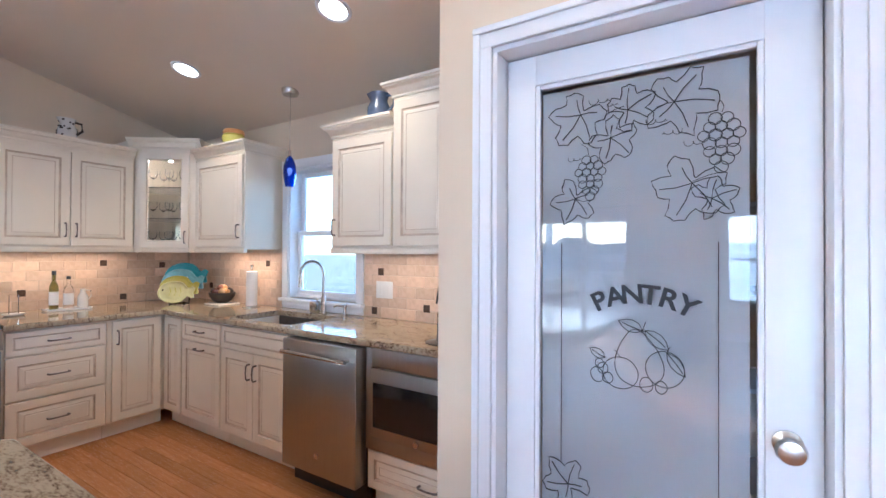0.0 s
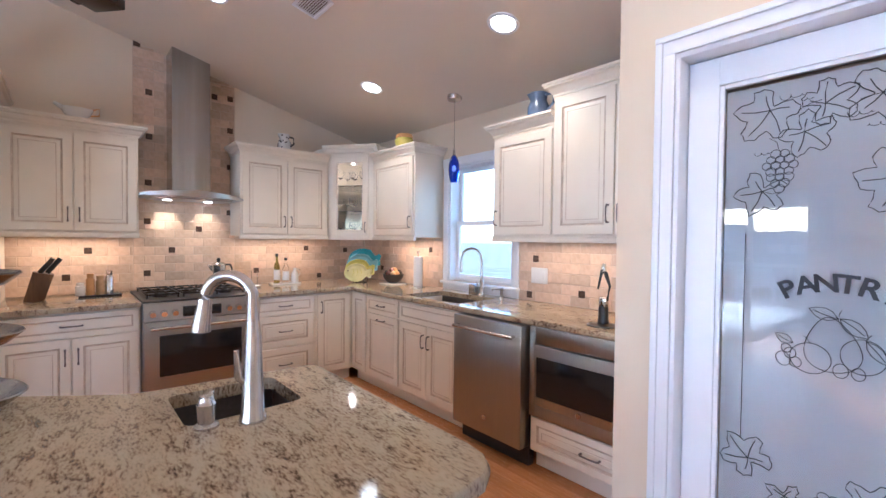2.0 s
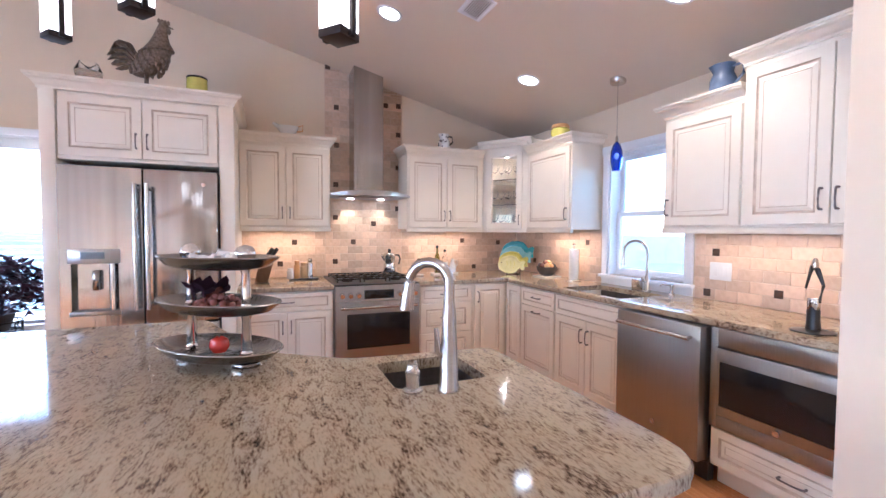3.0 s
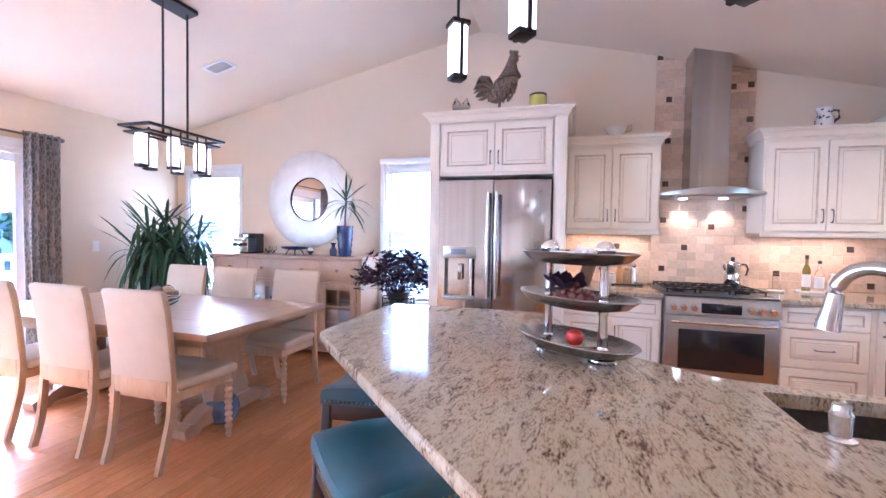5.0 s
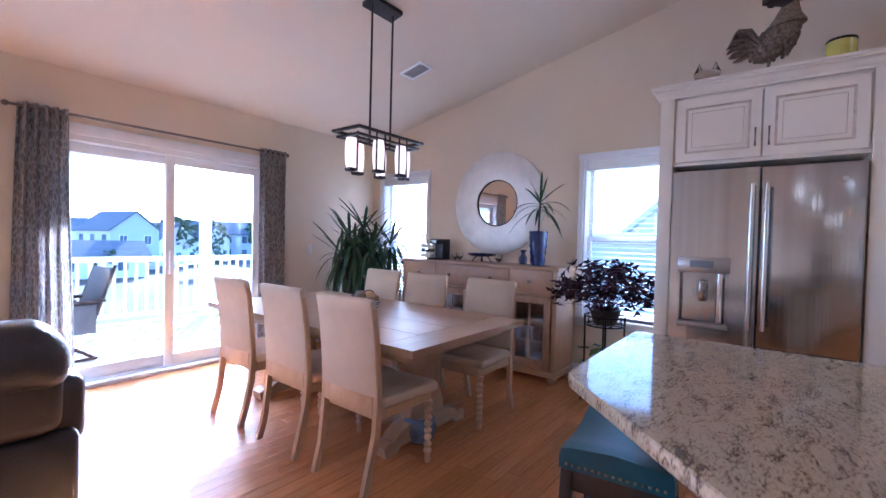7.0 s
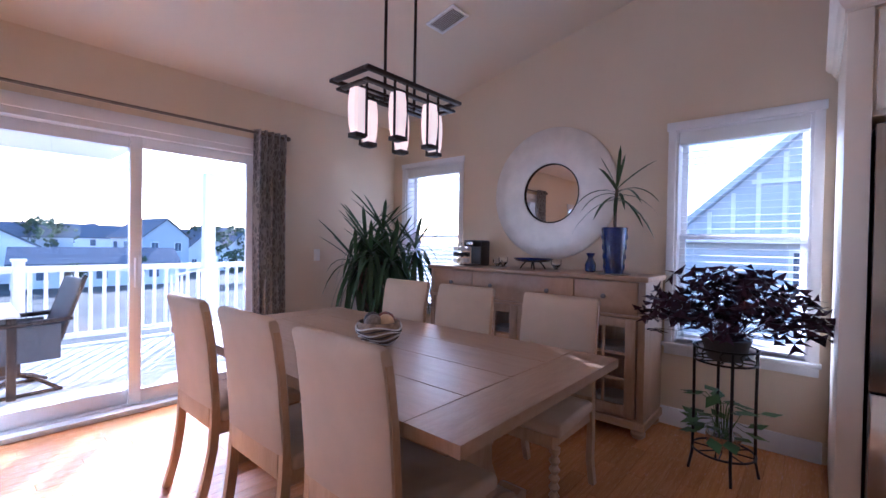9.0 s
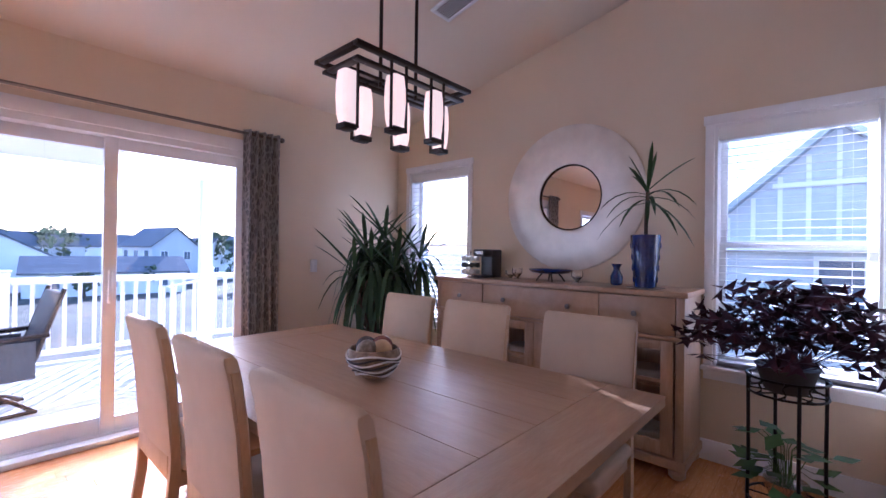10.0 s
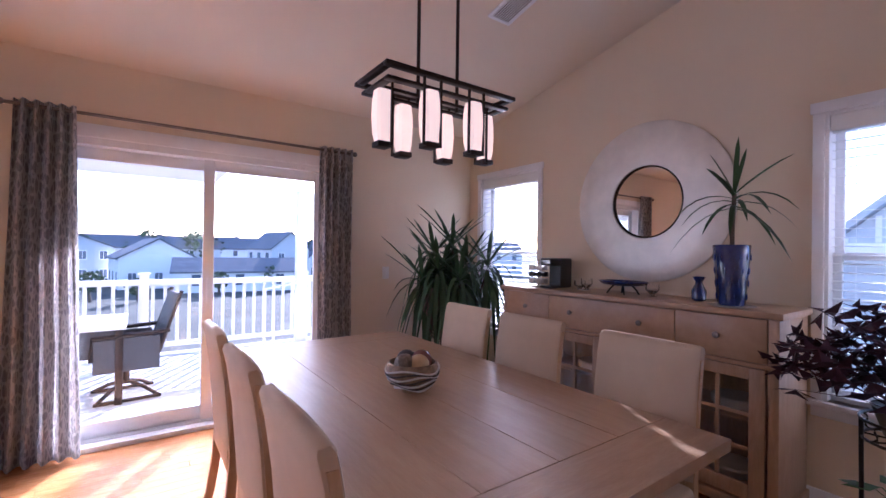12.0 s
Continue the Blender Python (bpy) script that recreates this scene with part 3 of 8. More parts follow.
box(bm, GX0 - 0.0125, DY0, 0.01, GX1 + 0.0125, DY1, GZ0 - 0.012, 0.002)
box(bm, GX0 - 0.0125, DY0, GZ1 + 0.012, GX1 + 0.0125, DY1, DZ1, 0.002)
leaf = part("door_leaf", bm, M_TRIM, PD)
bm = bm_new()
for q in ((GX0 - 0.012, GZ0 - 0.012, GX0 + 0.002, GZ1 + 0.012), (GX1 - 0.002, GZ0 - 0.012, GX1 + 0.012, GZ1 + 0.012), (GX0 + 0.002, GZ0 - 0.012, GX1 - 0.002, GZ0 + 0.002), (GX0 + 0.002, GZ1 - 0.002, GX1 - 0.002, GZ1 + 0.012)):
    box(bm, q[0], DY0 + 0.006, q[1], q[2], DY1 - 0.006, q[3], 0.003)
part("glazing_bead", bm, M_TRIM, leaf)
bm = bm_new()
box(bm, GX0, DY0 + 0.016, GZ0, GX1, DY0 + 0.021, GZ1)
part("pane", bm, M_GLASS, leaf, "clear glass pane")
bm = bm_new()
box(bm, GX0 + 0.006, DY0 + 0.0215, GZ0 + 0.012, GX1 - 0.016, DY0 + 0.0225, GZ1 - 0.014)
part("frosted_layer", bm, M_FROST, leaf, "frosted back face of the glass")
bm = bm_new()
kx = 0.205
lathe(bm, [(0.030, 0), (0.030, 0.008), (0.012, 0.014), (0.011, 0.03), (0.026, 0.04), (0.030, 0.052), (0.025, 0.064), (0.008, 0.068)], seg=24)
bmesh.ops.transform(bm, matrix=pose(kx + 0.008, DY0, 0.945, 90), verts=bm.verts)
part("door_knob", bm, M_NICKEL, leaf, "brushed nickel door knob")
# pantry shelves behind the glass
for i, z in enumerate((0.45, 0.85, 1.22, 1.56)):
    bm = bm_new()
    box(bm, PX + 0.12, 2.1, z, 1.09, NY - 0.005, z + 0.02, 0.002)
    solid("pantry_shelf", bm, M_TRIM, "white pantry shelf against the back wall", "shelf", group="pantry shelves", kind="structure")

# ---- cabinets ----
def door_panel(bm, x0, z0, x1, z1, y, t=0.02, glass_open=False):
    """A raised-panel front in the plane y (facing -y), with glaze in the grooves."""
    w, h = x1 - x0, z1 - z0
    s = min(0.055, 0.22 * min(w, h))
    rings = [(0, t, 0), (0, 0.003, 0), (0.003, 0, 0), (s, 0, 0), (s + 0.006, 0.007, 1), (s + 0.013, 0.007, 1), (s + 0.019, 0.005, 0), (s + 0.034, 0.002, 0), (s + 0.038, 0.004, 1), (s + 0.042, 0.002, 0)]
    if min(w, h) < 0.2:
        rings = [(0, t, 0), (0, 0.003, 0), (0.003, 0, 0), (s, 0, 0), (s + 0.005, 0.006, 1), (s + 0.010, 0.006, 1), (s + 0.014, 0.003, 0)]
    if glass_open:
        rings = rings[:4] + [(s + 0.004, 0.006, 1), (s + 0.010, 0.008, 0), (s + 0.010, t, 0)]
    loops = [[bm.verts.new(c) for c in ((x0 + i, y + d, z0 + i), (x1 - i, y + d, z0 + i), (x1 - i, y + d, z1 - i), (x0 + i, y + d, z1 - i))] for i, d, _ in rings]
    for k in range(len(loops) - 1):
        for i in range(4):
            f = bm.faces.new((loops[k][i], loops[k][(i + 1) % 4], loops[k + 1][(i + 1) % 4], loops[k + 1][i]))
            f.material_index = rings[k + 1][2]
    if glass_open:
        for i in range(4):
            bm.faces.new((loops[-1][i], loops[-1][(i + 1) % 4], loops[0][(i + 1) % 4], loops[0][i]))
        return s + 0.010
    bm.faces.new(loops[-1])
    bm.faces.new(loops[0][::-1])
    return 0


def pull(parent, x, y, z, length=0.10, upright=True):
    bm = bm_new()
    h = length / 2
    p = [(-h, 0), (-h, -0.02), (-h * 0.8, -0.028), (0, -0.032), (h * 0.8, -0.028), (h, -0.02), (h, 0)]
    pts = [(x, y + b, z + a) if upright else (x + a, y + b, z) for a, b in p]
    tube(bm, pts, [0.006, 0.006, 0.005, 0.0045, 0.005, 0.006, 0.006], 8)
    part("handle", bm, M_PEWTER, parent, "dark pewter pull")


def front(parent, kind, x0, z0, x1, z1, y, handle=None):
    bm = bm_new()
    door_panel(bm, x0, z0, x1, z1, y)
    d = part(kind, bm, [M_CAB, M_GLAZE], parent, smooth=False)
    if handle == "L":
        pull(d, x0 + 0.03, y, z0 + 0.12 if z0 > 1.2 else z1 - 0.12)
    elif handle == "R":
        pull(d, x1 - 0.03, y, z0 + 0.12 if z0 > 1.2 else z1 - 0.12)
    elif handle == "T":
        pull(d, (x0 + x1) / 2, y, z1 - 0.045, 0.11, False)
    elif handle == "C":
        pull(d, (x0 + x1) / 2, y, (z0 + z1) / 2, 0.11, False)
    return d


def crown(bm, x0, x1, yf, z, ends=(True, True), h=0.085, out=0.055, yb=0.0):
    """Stepped crown moulding round the front and the free ends."""
    steps = [(0.000, 0.000), (0.006, 0.000), (0.006, 0.014), (0.016, 0.026), (0.028, 0.048), (0.046, 0.058), (0.046, 0.066), (out, 0.070), (out, h), (0.0, h)]
    cols = []
    for o, dz in steps:
        a = x0 - (o if ends[0] else 0)
        b = x1 + (o if ends[1] else 0)
        cols.append([(a, yb, z + dz), (a, yf - o, z + dz), (b, yf - o, z + dz), (b, yb, z + dz)])
    vs = [[bm.verts.new(c) for c in q] for q in cols]
    for u, v in zip(vs, vs[1:]):
        for i in range(3):
            bm.faces.new((u[i], u[i + 1], v[i + 1], v[i]))
    bm.faces.new(vs[-1])
    bm.faces.new(vs[0][::-1])


def upper(name, loc, rz, w, z0, z1, doors, label, depth=0.33, crown_ends=(True, True), handles=None, group="upper cabinets"):
    """A wall cabinet: local x along the wall, front to -y, back at y = 0, z from the floor."""
    c = thing(name, loc, label, "cabinet", rz, group)
    bm = bm_new()
    box(bm, 0, -depth, z0, w, -0.003, z1, 0.002)
    box(bm, -0.004, -depth - 0.012, z0 - 0.03, w + 0.004, -depth + 0.02, z0 + 0.006, 0.004)
    part("body", bm, M_CAB, c)
    bm = bm_new()
    crown(bm, -0.002, w + 0.002, -depth - 0.004, z1 - 0.005, crown_ends, yb=-0.004)
    part("crown_moulding", bm, M_CAB, c, smooth=False)
    dw = (w - 0.03 - 0.006 * (doors - 1)) / doors
    for i in range(doors):
        x0 = 0.015 + i * (dw + 0.006)
        hd = handles[i] if handles else ("R" if i == 0 else "L")
        front(c, "door", x0, z0 + 0.02, x0 + dw, z1 - 0.03, -depth - 0.02, hd)
    return c


upper("wall_cabinet", (WX, -0.60, 0), 90, 0.79, 1.40, 2.17, 2, "cream glazed two-door wall cabinet beside the range hood", crown_ends=(False, True))
upper("wall_cabinet", (WX, 0.955, 0), 90, 0.865, 1.40, 2.17, 2, "cream glazed two-door wall cabinet between hood and corner", crown_ends=(True, False))
upper("wall_cabinet", (-3.705, NY, 0), 0, 0.69, 1.40, 2.17, 1, "cream glazed single-door wall cabinet between corner and sink window", depth=0.345, crown_ends=(False, True), handles="R")
upper("wall_cabinet", (-2.06, NY, 0), 0, 0.525, 1.40, 2.135, 1, "cream glazed single-door low wall cabinet beside the sink window", depth=0.345, crown_ends=(True, False), handles="L")
upper("wall_cabinet", (-1.53, NY, 0), 0, 0.835, 1.40, 2.30, 2, "taller cream glazed two-door wall cabinet by the pantry", depth=0.37, crown_ends=(True, False))

# corner cabinet with a glass door
CC = thing("corner_cabinet", (WX, NY, 0), "cream diagonal corner wall cabinet with a glass door and glassware", "cabinet", 0, "upper cabinets")
P1, P2 = Vector((0.335, -0.645)), Vector((0.74, -0.35))
bm = bm_new()
for z0, z1 in ((1.39, 1.41), (2.25, 2.27)):
    prism(bm, [(0.003, -0.003), (0.003, P1.y), (P1.x - 0.01, P1.y), (P2.x, P2.y + 0.01), (P2.x, -0.003)], z0, z1)
box(bm, 0.003, P1.y, 1.41, P1.x - 0.01, P1.y + 0.018, 2.25)
box(bm, P2.x - 0.018, P2.y + 0.01, 1.41, P2.x, -0.003, 2.25)
box(bm, 0.003, P1.y + 0.018, 1.41, 0.012, -0.003, 2.25)
box(bm, 0.012, -0.012, 1.41, P2.x - 0.018, -0.003, 2.25)
part("body", bm, M_CAB, CC)
face = (P2 - P1).length
rot = Matrix.Translation((P1.x, P1.y, 0)) @ Matrix.Rotation(math.atan2(P2.y - P1.y, P2.x - P1.x), 4, "Z")
bm = bm_new()
for a, b, c_, d in ((0, 1.37, 0.055, 2.27), (face - 0.055, 1.37, face, 2.27), (0.055, 1.37, face - 0.055, 1.41), (0.055, 2.22, face - 0.055, 2.27)):
    box(bm, a, -0.001, b, c_, 0.018, d, 0.002)
bmesh.ops.transform(bm, matrix=rot, verts=bm.verts)
part("face_frame", bm, M_CAB, CC)
bm = bm_new()
s = door_panel(bm, 0.05, 1.41, face - 0.05, 2.225, -0.021, 0.02, True)
bmesh.ops.transform(bm, matrix=rot, verts=bm.verts)
gd = part("door", bm, [M_CAB, M_GLAZE], CC, smooth=False)
bm = bm_new()
box(bm, 0.05 + s, -0.012, 1.41 + s, face - 0.05 - s, -0.008, 2.225 - s)
bmesh.ops.transform(bm, matrix=rot, verts=bm.verts)
part("pane", bm, M_GLASS, gd, "clear glass pane").visible_shadow = False
bm = bm_new()
tube(bm, [(face - 0.075, -0.02 + b, 1.50 + a) for a, b in ((-0.05, 0), (-0.05, -0.02), (0, -0.03), (0.05, -0.02), (0.05, 0))], 0.005, 8)
bmesh.ops.transform(bm, matrix=rot, verts=bm.verts)
part("handle", bm, M_PEWTER, gd, "dark pewter pull")
bm = bm_new()
crown(bm, -0.05, face + 0.05, 0.0, 2.262, (False, False), yb=0.09)
bmesh.ops.transform(bm, matrix=rot, verts=bm.verts)
crown_bits = part("crown_moulding", bm, M_CAB, CC, smooth=False)
bm = bm_new()
prism(bm, [(0.004, -0.004), (0.004, P1.y - 0.02), (P1.x + 0.02, P1.y - 0.02), (P2.x + 0.02, P2.y - 0.02), (P2.x + 0.02, -0.004)], 2.27, 2.335)
part("top", bm, M_CAB, CC)
PK = thing("puck_light", (WX + 0.42, NY - 0.40, 2.2495), "small round lit puck light inside the corner cabinet", "cabinet light")
bm = bm_new()
cyl(bm, (0, 0, -0.012), (0, 0, 0), 0.032, seg=24)
part("housing", bm, M_NICKEL, PK)
bm = bm_new()
cyl(bm, (0, 0, -0.0135), (0, 0, -0.0121), 0.026, seg=24)
part("lens", bm, M_CANLIT, PK)
lamp("puck_lamp", "POINT", Matrix.Translation((WX + 0.42, NY - 0.40, 2.20)), 0.35, WARM, radius=0.02)
for z in (1.66, 1.93):
    bm = bm_new()
    prism(bm, [(0.02, -0.02), (0.02, P1.y + 0.03), (P1.x - 0.02, P1.y + 0.03), (P2.x - 0.03, P2.y + 0.03), (P2.x - 0.03, -0.02)], z, z + 0.008)
    part("shelf", bm, M_GLASS, CC, "clear glass shelf")


def goblet(loc, h=0.16, r=0.035):
    bm = bm_new()
    lathe(bm, [(r * 0.9, 0), (r * 0.9, 0.003), (0.005, 0.008), (0.004, h * 0.45), (r * 0.6, h * 0.52), (r, h * 0.72), (r * 0.85, h), (r * 0.8, h), (r * 0.92, h * 0.72), (r * 0.5, h * 0.55)], seg=14)
    solid("wine_glass", bm, M_GLASS, "clear stemmed wine glass on a cabinet shelf", "glass", loc, group="glassware")


for z in (1.411, 1.669, 1.939):
    for dx, dy in ((0.30, -0.40), (0.37, -0.35), (0.44, -0.42), (0.50, -0.33), (0.33, -0.5), (0.58, -0.35)):
        goblet((WX + dx, NY + dy, z), 0.15 if z < 1.8 else 0.17)


def base(name, loc, rz, w, label, layout, depth=0.60, open_top=False):
    """A base cabinet: layout lists fronts as (kind, x0, z0, x1, z1, handle)."""
    c = thing(name, loc, label, "cabinet", rz, "base cabinets")
    bm = bm_new()
    if open_top:
        box(bm, 0, -depth, 0.11, w, -0.004, 0.60, 0.001)
        box(bm, 0, -depth, 0.60, w, -depth + 0.02, 0.874)
        box(bm, 0, -depth + 0.02, 0.60, 0.018, -0.004, 0.874)
        box(bm, w - 0.018, -depth + 0.02, 0.60, w, -0.004, 0.874)
    else:
        box(bm, 0, -depth, 0.11, w, -0.004, 0.874, 0.001)
    part("body", bm, M_CAB, c)
    bm = bm_new()
    box(bm, 0.001, -depth + 0.06, 0, w - 0.001, -depth + 0.08, 0.11)
    part("toe_kick", bm, M_CAB, c)
    for kind, x0, z0, x1, z1, hd in layout:
        front(c, kind, x0, z0, x1, z1, -depth - 0.02, hd)
    return c


WB = 0.775
three = lambda w: [("drawer", 0.012, 0.71, w - 0.012, 0.86, "C"), ("drawer", 0.012, 0.425, w - 0.012, 0.70, "C"), ("drawer", 0.012, 0.125, w - 0.012, 0.415, "C")]
base("base_cabinet", (WX, -0.60, 0), 90, 0.752, "cream glazed base cabinet with a drawer over two doors", [("drawer", 0.012, 0.71, 0.74, 0.86, "C"), ("door", 0.012, 0.125, 0.373, 0.70, "R"), ("door", 0.379, 0.125, 0.74, 0.70, "L")], WB)
base("base_cabinet", (WX, 0.925, 0), 90, 0.545, "cream glazed three-drawer base cabinet beside the range", three(0.545), WB)
CB = base("corner_base_cabinet", (WX, 1.472, 0), 90, 0.399, "cream glazed corner base cabinet with an angled pair of doors", [("door", 0.03, 0.125, 0.36, 0.86, "L")], WB)
base("base_cabinet", (-3.6745, NY, 0), 0, 0.2845, "narrow cream glazed corner door panel", [("door", 0.03, 0.125, 0.274, 0.86, None)], 0.60)
base("base_cabinet", (-3.388, NY, 0), 0, 0.515, "cream glazed base cabinet with a drawer over a door", [("drawer", 0.01, 0.71, 0.505, 0.86, "C"), ("door", 0.01, 0.125, 0.505, 0.70, "T")], 0.60)
base("sink_base_cabinet", (-2.87, NY, 0), 0, 0.745, "cream glazed sink base cabinet with two doors", [("false_front", 0.01, 0.71, 0.735, 0.86, None), ("door", 0.01, 0.125, 0.368, 0.70, "R"), ("door", 0.376, 0.125, 0.735, 0.70, "L")], 0.60, True)
base("microwave_base_cabinet", (-1.505, NY, 0), 0, 0.812, "cream glazed base cabinet with a drawer under the built-in microwave", [("drawer", 0.01, 0.125, 0.802, 0.325, "C")], 0.60)

# continuous worktops
bm = bm_new()
CF, CE = WX + WB + 0.045, NY - 0.645
edged_slab(bm, [(WX + 0.002, 0.921), (CF, 0.921), (CF, CE + 0.06), (CF + 0.06, CE), (PX - 0.002, CE), (PX - 0.002, NY - 0.002), (WX + 0.002, NY - 0.002)],
           rounded([(-2.855, 1.90), (-2.205, 1.90), (-2.205, 2.325), (-2.855, 2.325)], 0.04))
solid("worktop", bm, M_GRANITE, "cream and brown granite worktop along the sink wall", "countertop", kind="structure")
bm = bm_new()
prism(bm, [(WX + 0.002, -0.60), (CF, -0.60), (CF, 0.152), (WX + 0.002, 0.152)], 0.8755, 0.914, 0.006)
solid("worktop", bm, M_GRANITE, "cream and brown granite worktop between fridge and range", "countertop", kind="structure")

# ---- appliances ----
# dishwasher
DW = thing("dishwasher", (-2.11, NY, 0), "brushed stainless steel dishwasher with a bar handle", "dishwasher")
bm = bm_new()
box(bm, 0.006, -0.60, 0.10, 0.594, -0.02, 0.872, 0.003)
part("body", bm, M_BLACK, DW)
bm = bm_new()
box(bm, 0.006, -0.693, 0.125, 0.594, -0.602, 0.868, 0.006)
d = part("door", bm, M_STEELH, DW)
bm = bm_new()
tube(bm, [(0.045, -0.735, 0.80), (0.555, -0.735, 0.80)], 0.012, 12)
for x in (0.06, 0.54):
    cyl(bm, (x, -0.69, 0.80), (x, -0.735, 0.80), 0.009, seg=10)
part("handle", bm, M_NICKEL, d)
bm = bm_new()
cyl(bm, (0.30, -0.693, 0.235), (0.30, -0.697, 0.235), 0.014, seg=16)
part("badge", bm, M_NICKEL, d)
bm = bm_new()
box(bm, 0.01, -0.60, 0.0, 0.59, -0.55, 0.10)
part("kick_plate", bm, M_BLACK, DW)

# built-in microwave
MW = thing("microwave_oven", (-1.505, NY, 0), "built-in stainless steel microwave with a trim frame", "microwave")
bm = bm_new()
for q in ((0.006, 0.335, 0.045, 0.87), (0.76, 0.335, 0.806, 0.87), (0.045, 0.335, 0.76, 0.404), (0.045, 0.773, 0.76, 0.87)):
    box(bm, q[0], -0.632, q[1], q[2], -0.602, q[3], 0.002)
part("trim_frame", bm, M_STEELH, MW)
bm = bm_new()
box(bm, 0.05, -0.645, 0.409, 0.755, -0.605, 0.768, 0.004)
d = part("door", bm, M_STEELH, MW)
bm = bm_new()
box(bm, 0.068, -0.650, 0.463, 0.60, -0.6455, 0.697, 0.002)
part("window", bm, M_BLACKG, d, "black glass window")
bm = bm_new()
cyl(bm, (0.345, -0.645, 0.435), (0.345, -0.655, 0.435), 0.015, seg=16)
part("button", bm, M_NICKEL, d)

# range
RG = thing("range", (WX, 0.157, 0), "stainless steel gas range with a black oven window", "range", 90)
RF = -0.815
bm = bm_new()
box(bm, 0.002, RF, 0.03, 0.756, -0.02, 0.895, 0.004)
part("body", bm, M_STEELH, RG)
bm = bm_new()
box(bm, 0.004, RF - 0.01, 0.896, 0.754, -0.02, 0.915, 0.005)
part("cooktop", bm, M_BLACK, RG, "black enamelled cooktop")
bm = bm_new()
vs = box(bm, 0.004, RF - 0.06, 0.775, 0.754, RF + 0.01, 0.9)
for v in vs:
    if v.co.y < RF - 0.03 and v.co.z > 0.85:
        v.co.y += 0.028
cp = part("control_panel", bm, M_STEELH, RG)
bm = bm_new()
box(bm, 0.245, RF - 0.062, 0.79, 0.505, RF - 0.045, 0.865, 0.003)
part("display", bm, M_BLACKG, cp, "black glass display")
for x in (0.055, 0.125, 0.195, 0.56, 0.63, 0.70):
    bm = bm_new()
    cyl(bm, (x, RF - 0.05, 0.83), (x, RF - 0.085, 0.822), 0.024, 0.019, 16)
    part("knob", bm, M_CHROME, cp)
bm = bm_new()
box(bm, 0.006, RF - 0.035, 0.22, 0.752, RF - 0.002, 0.765, 0.005)
od = part("oven_door", bm, M_STEELH, RG)
bm = bm_new()
box(bm, 0.10, RF - 0.040, 0.36, 0.66, RF - 0.0355, 0.66, 0.004)
part("oven_window", bm, M_BLACKG, od, "black glass oven window")
bm = bm_new()
tube(bm, [(0.04, RF - 0.085, 0.72), (0.714, RF - 0.085, 0.72)], 0.013, 12)
for x in (0.06, 0.69):
    cyl(bm, (x, RF - 0.03, 0.72), (x, RF - 0.085, 0.72), 0.01, seg=10)
part("oven_handle", bm, M_NICKEL, od)
bm = bm_new()
box(bm, 0.006, RF - 0.03, 0.06, 0.752, RF - 0.002, 0.21, 0.005)
part("drawer", bm, M_STEELH, RG)
for i in range(3):
    bm = bm_new()
    x0 = 0.03 + i * 0.237
    for k in range(4):
        xx = x0 + 0.01 + k * 0.068
        box(bm, xx, -0.68, 0.938, xx + 0.012, -0.10, 0.95, 0.002)
    for k in range(4):
        yy = -0.68 + k * 0.189
        box(bm, x0 + 0.01, yy, 0.936, x0 + 0.226, yy + 0.012, 0.948, 0.002)
    for fx in (x0 + 0.012, x0 + 0.212):
        for fy in (-0.678, -0.112):
            box(bm, fx, fy, 0.914, fx + 0.01, fy + 0.01, 0.94)
    part("grate", bm, M_IRON, RG, "black cast-iron grate")
for bx_, by_ in ((0.15, -0.22), (0.15, -0.56), (0.38, -0.39), (0.61, -0.22), (0.61, -0.56)):
    bm = bm_new()
    lathe(bm, [(0.05, 0.914), (0.05, 0.924), (0.035, 0.932), (0.0, 0.933)], (bx_, by_, 0), 18)
    part("burner", bm, M_IRON, RG)

# hood
HD = thing("range_hood", (WX, 0.575, 0), "stainless steel chimney range hood with a curved canopy", "range hood", 90)
bm = bm_new()
zt = roof_z(0.575)
vs = box(bm, -0.145, -0.275, 1.77, 0.145, -0.004, zt)
for v in vs:
    if v.co.z > 2.5:
        v.co.z = roof_z(0.575 + v.co.x) - 0.004
part("chimney", bm, M_STEEL, HD)
bm = bm_new()
N = 14
prof = []
for i in range(N + 1):
    u = -1 + 2 * i / N
    prof.append((0.385 * u, 1.765 - 0.036 * u * u, 0.53 - 0.12 * u * u))
top, bot = [], []
for x, z, dep in prof:
    top.append([bm.verts.new((x, -0.004, z)), bm.verts.new((x, -dep, z))])
    bot.append([bm.verts.new((x, -0.004, 1.711)), bm.verts.new((x, -dep, 1.711))])
for i in range(N):
    bm.faces.new((top[i][0], top[i][1], top[i + 1][1], top[i + 1][0]))
    bm.faces.new((bot[i][0], bot[i + 1][0], bot[i + 1][1], bot[i][1]))
    bm.faces.new((top[i][1], bot[i][1], bot[i + 1][1], top[i + 1][1]))
for i in (0, N):
    bm.faces.new((top[i][0], bot[i][0], bot[i][1], top[i][1]))
part("canopy", bm, M_STEELH, HD)
bm = bm_new()
box(bm, -0.30, -0.38, 1.702, 0.30, -0.01, 1.7105, 0.002)
pan = part("filter_pan", bm, M_STEELH, HD)
for x in (-0.16, 0.16):
    bm = bm_new()
    cyl(bm, (x, -0.135, 1.7018), (x, -0.135, 1.698), 0.032, seg=18)
    part("lamp_lens", bm, M_CANLIT, pan, "lit hood lamp")

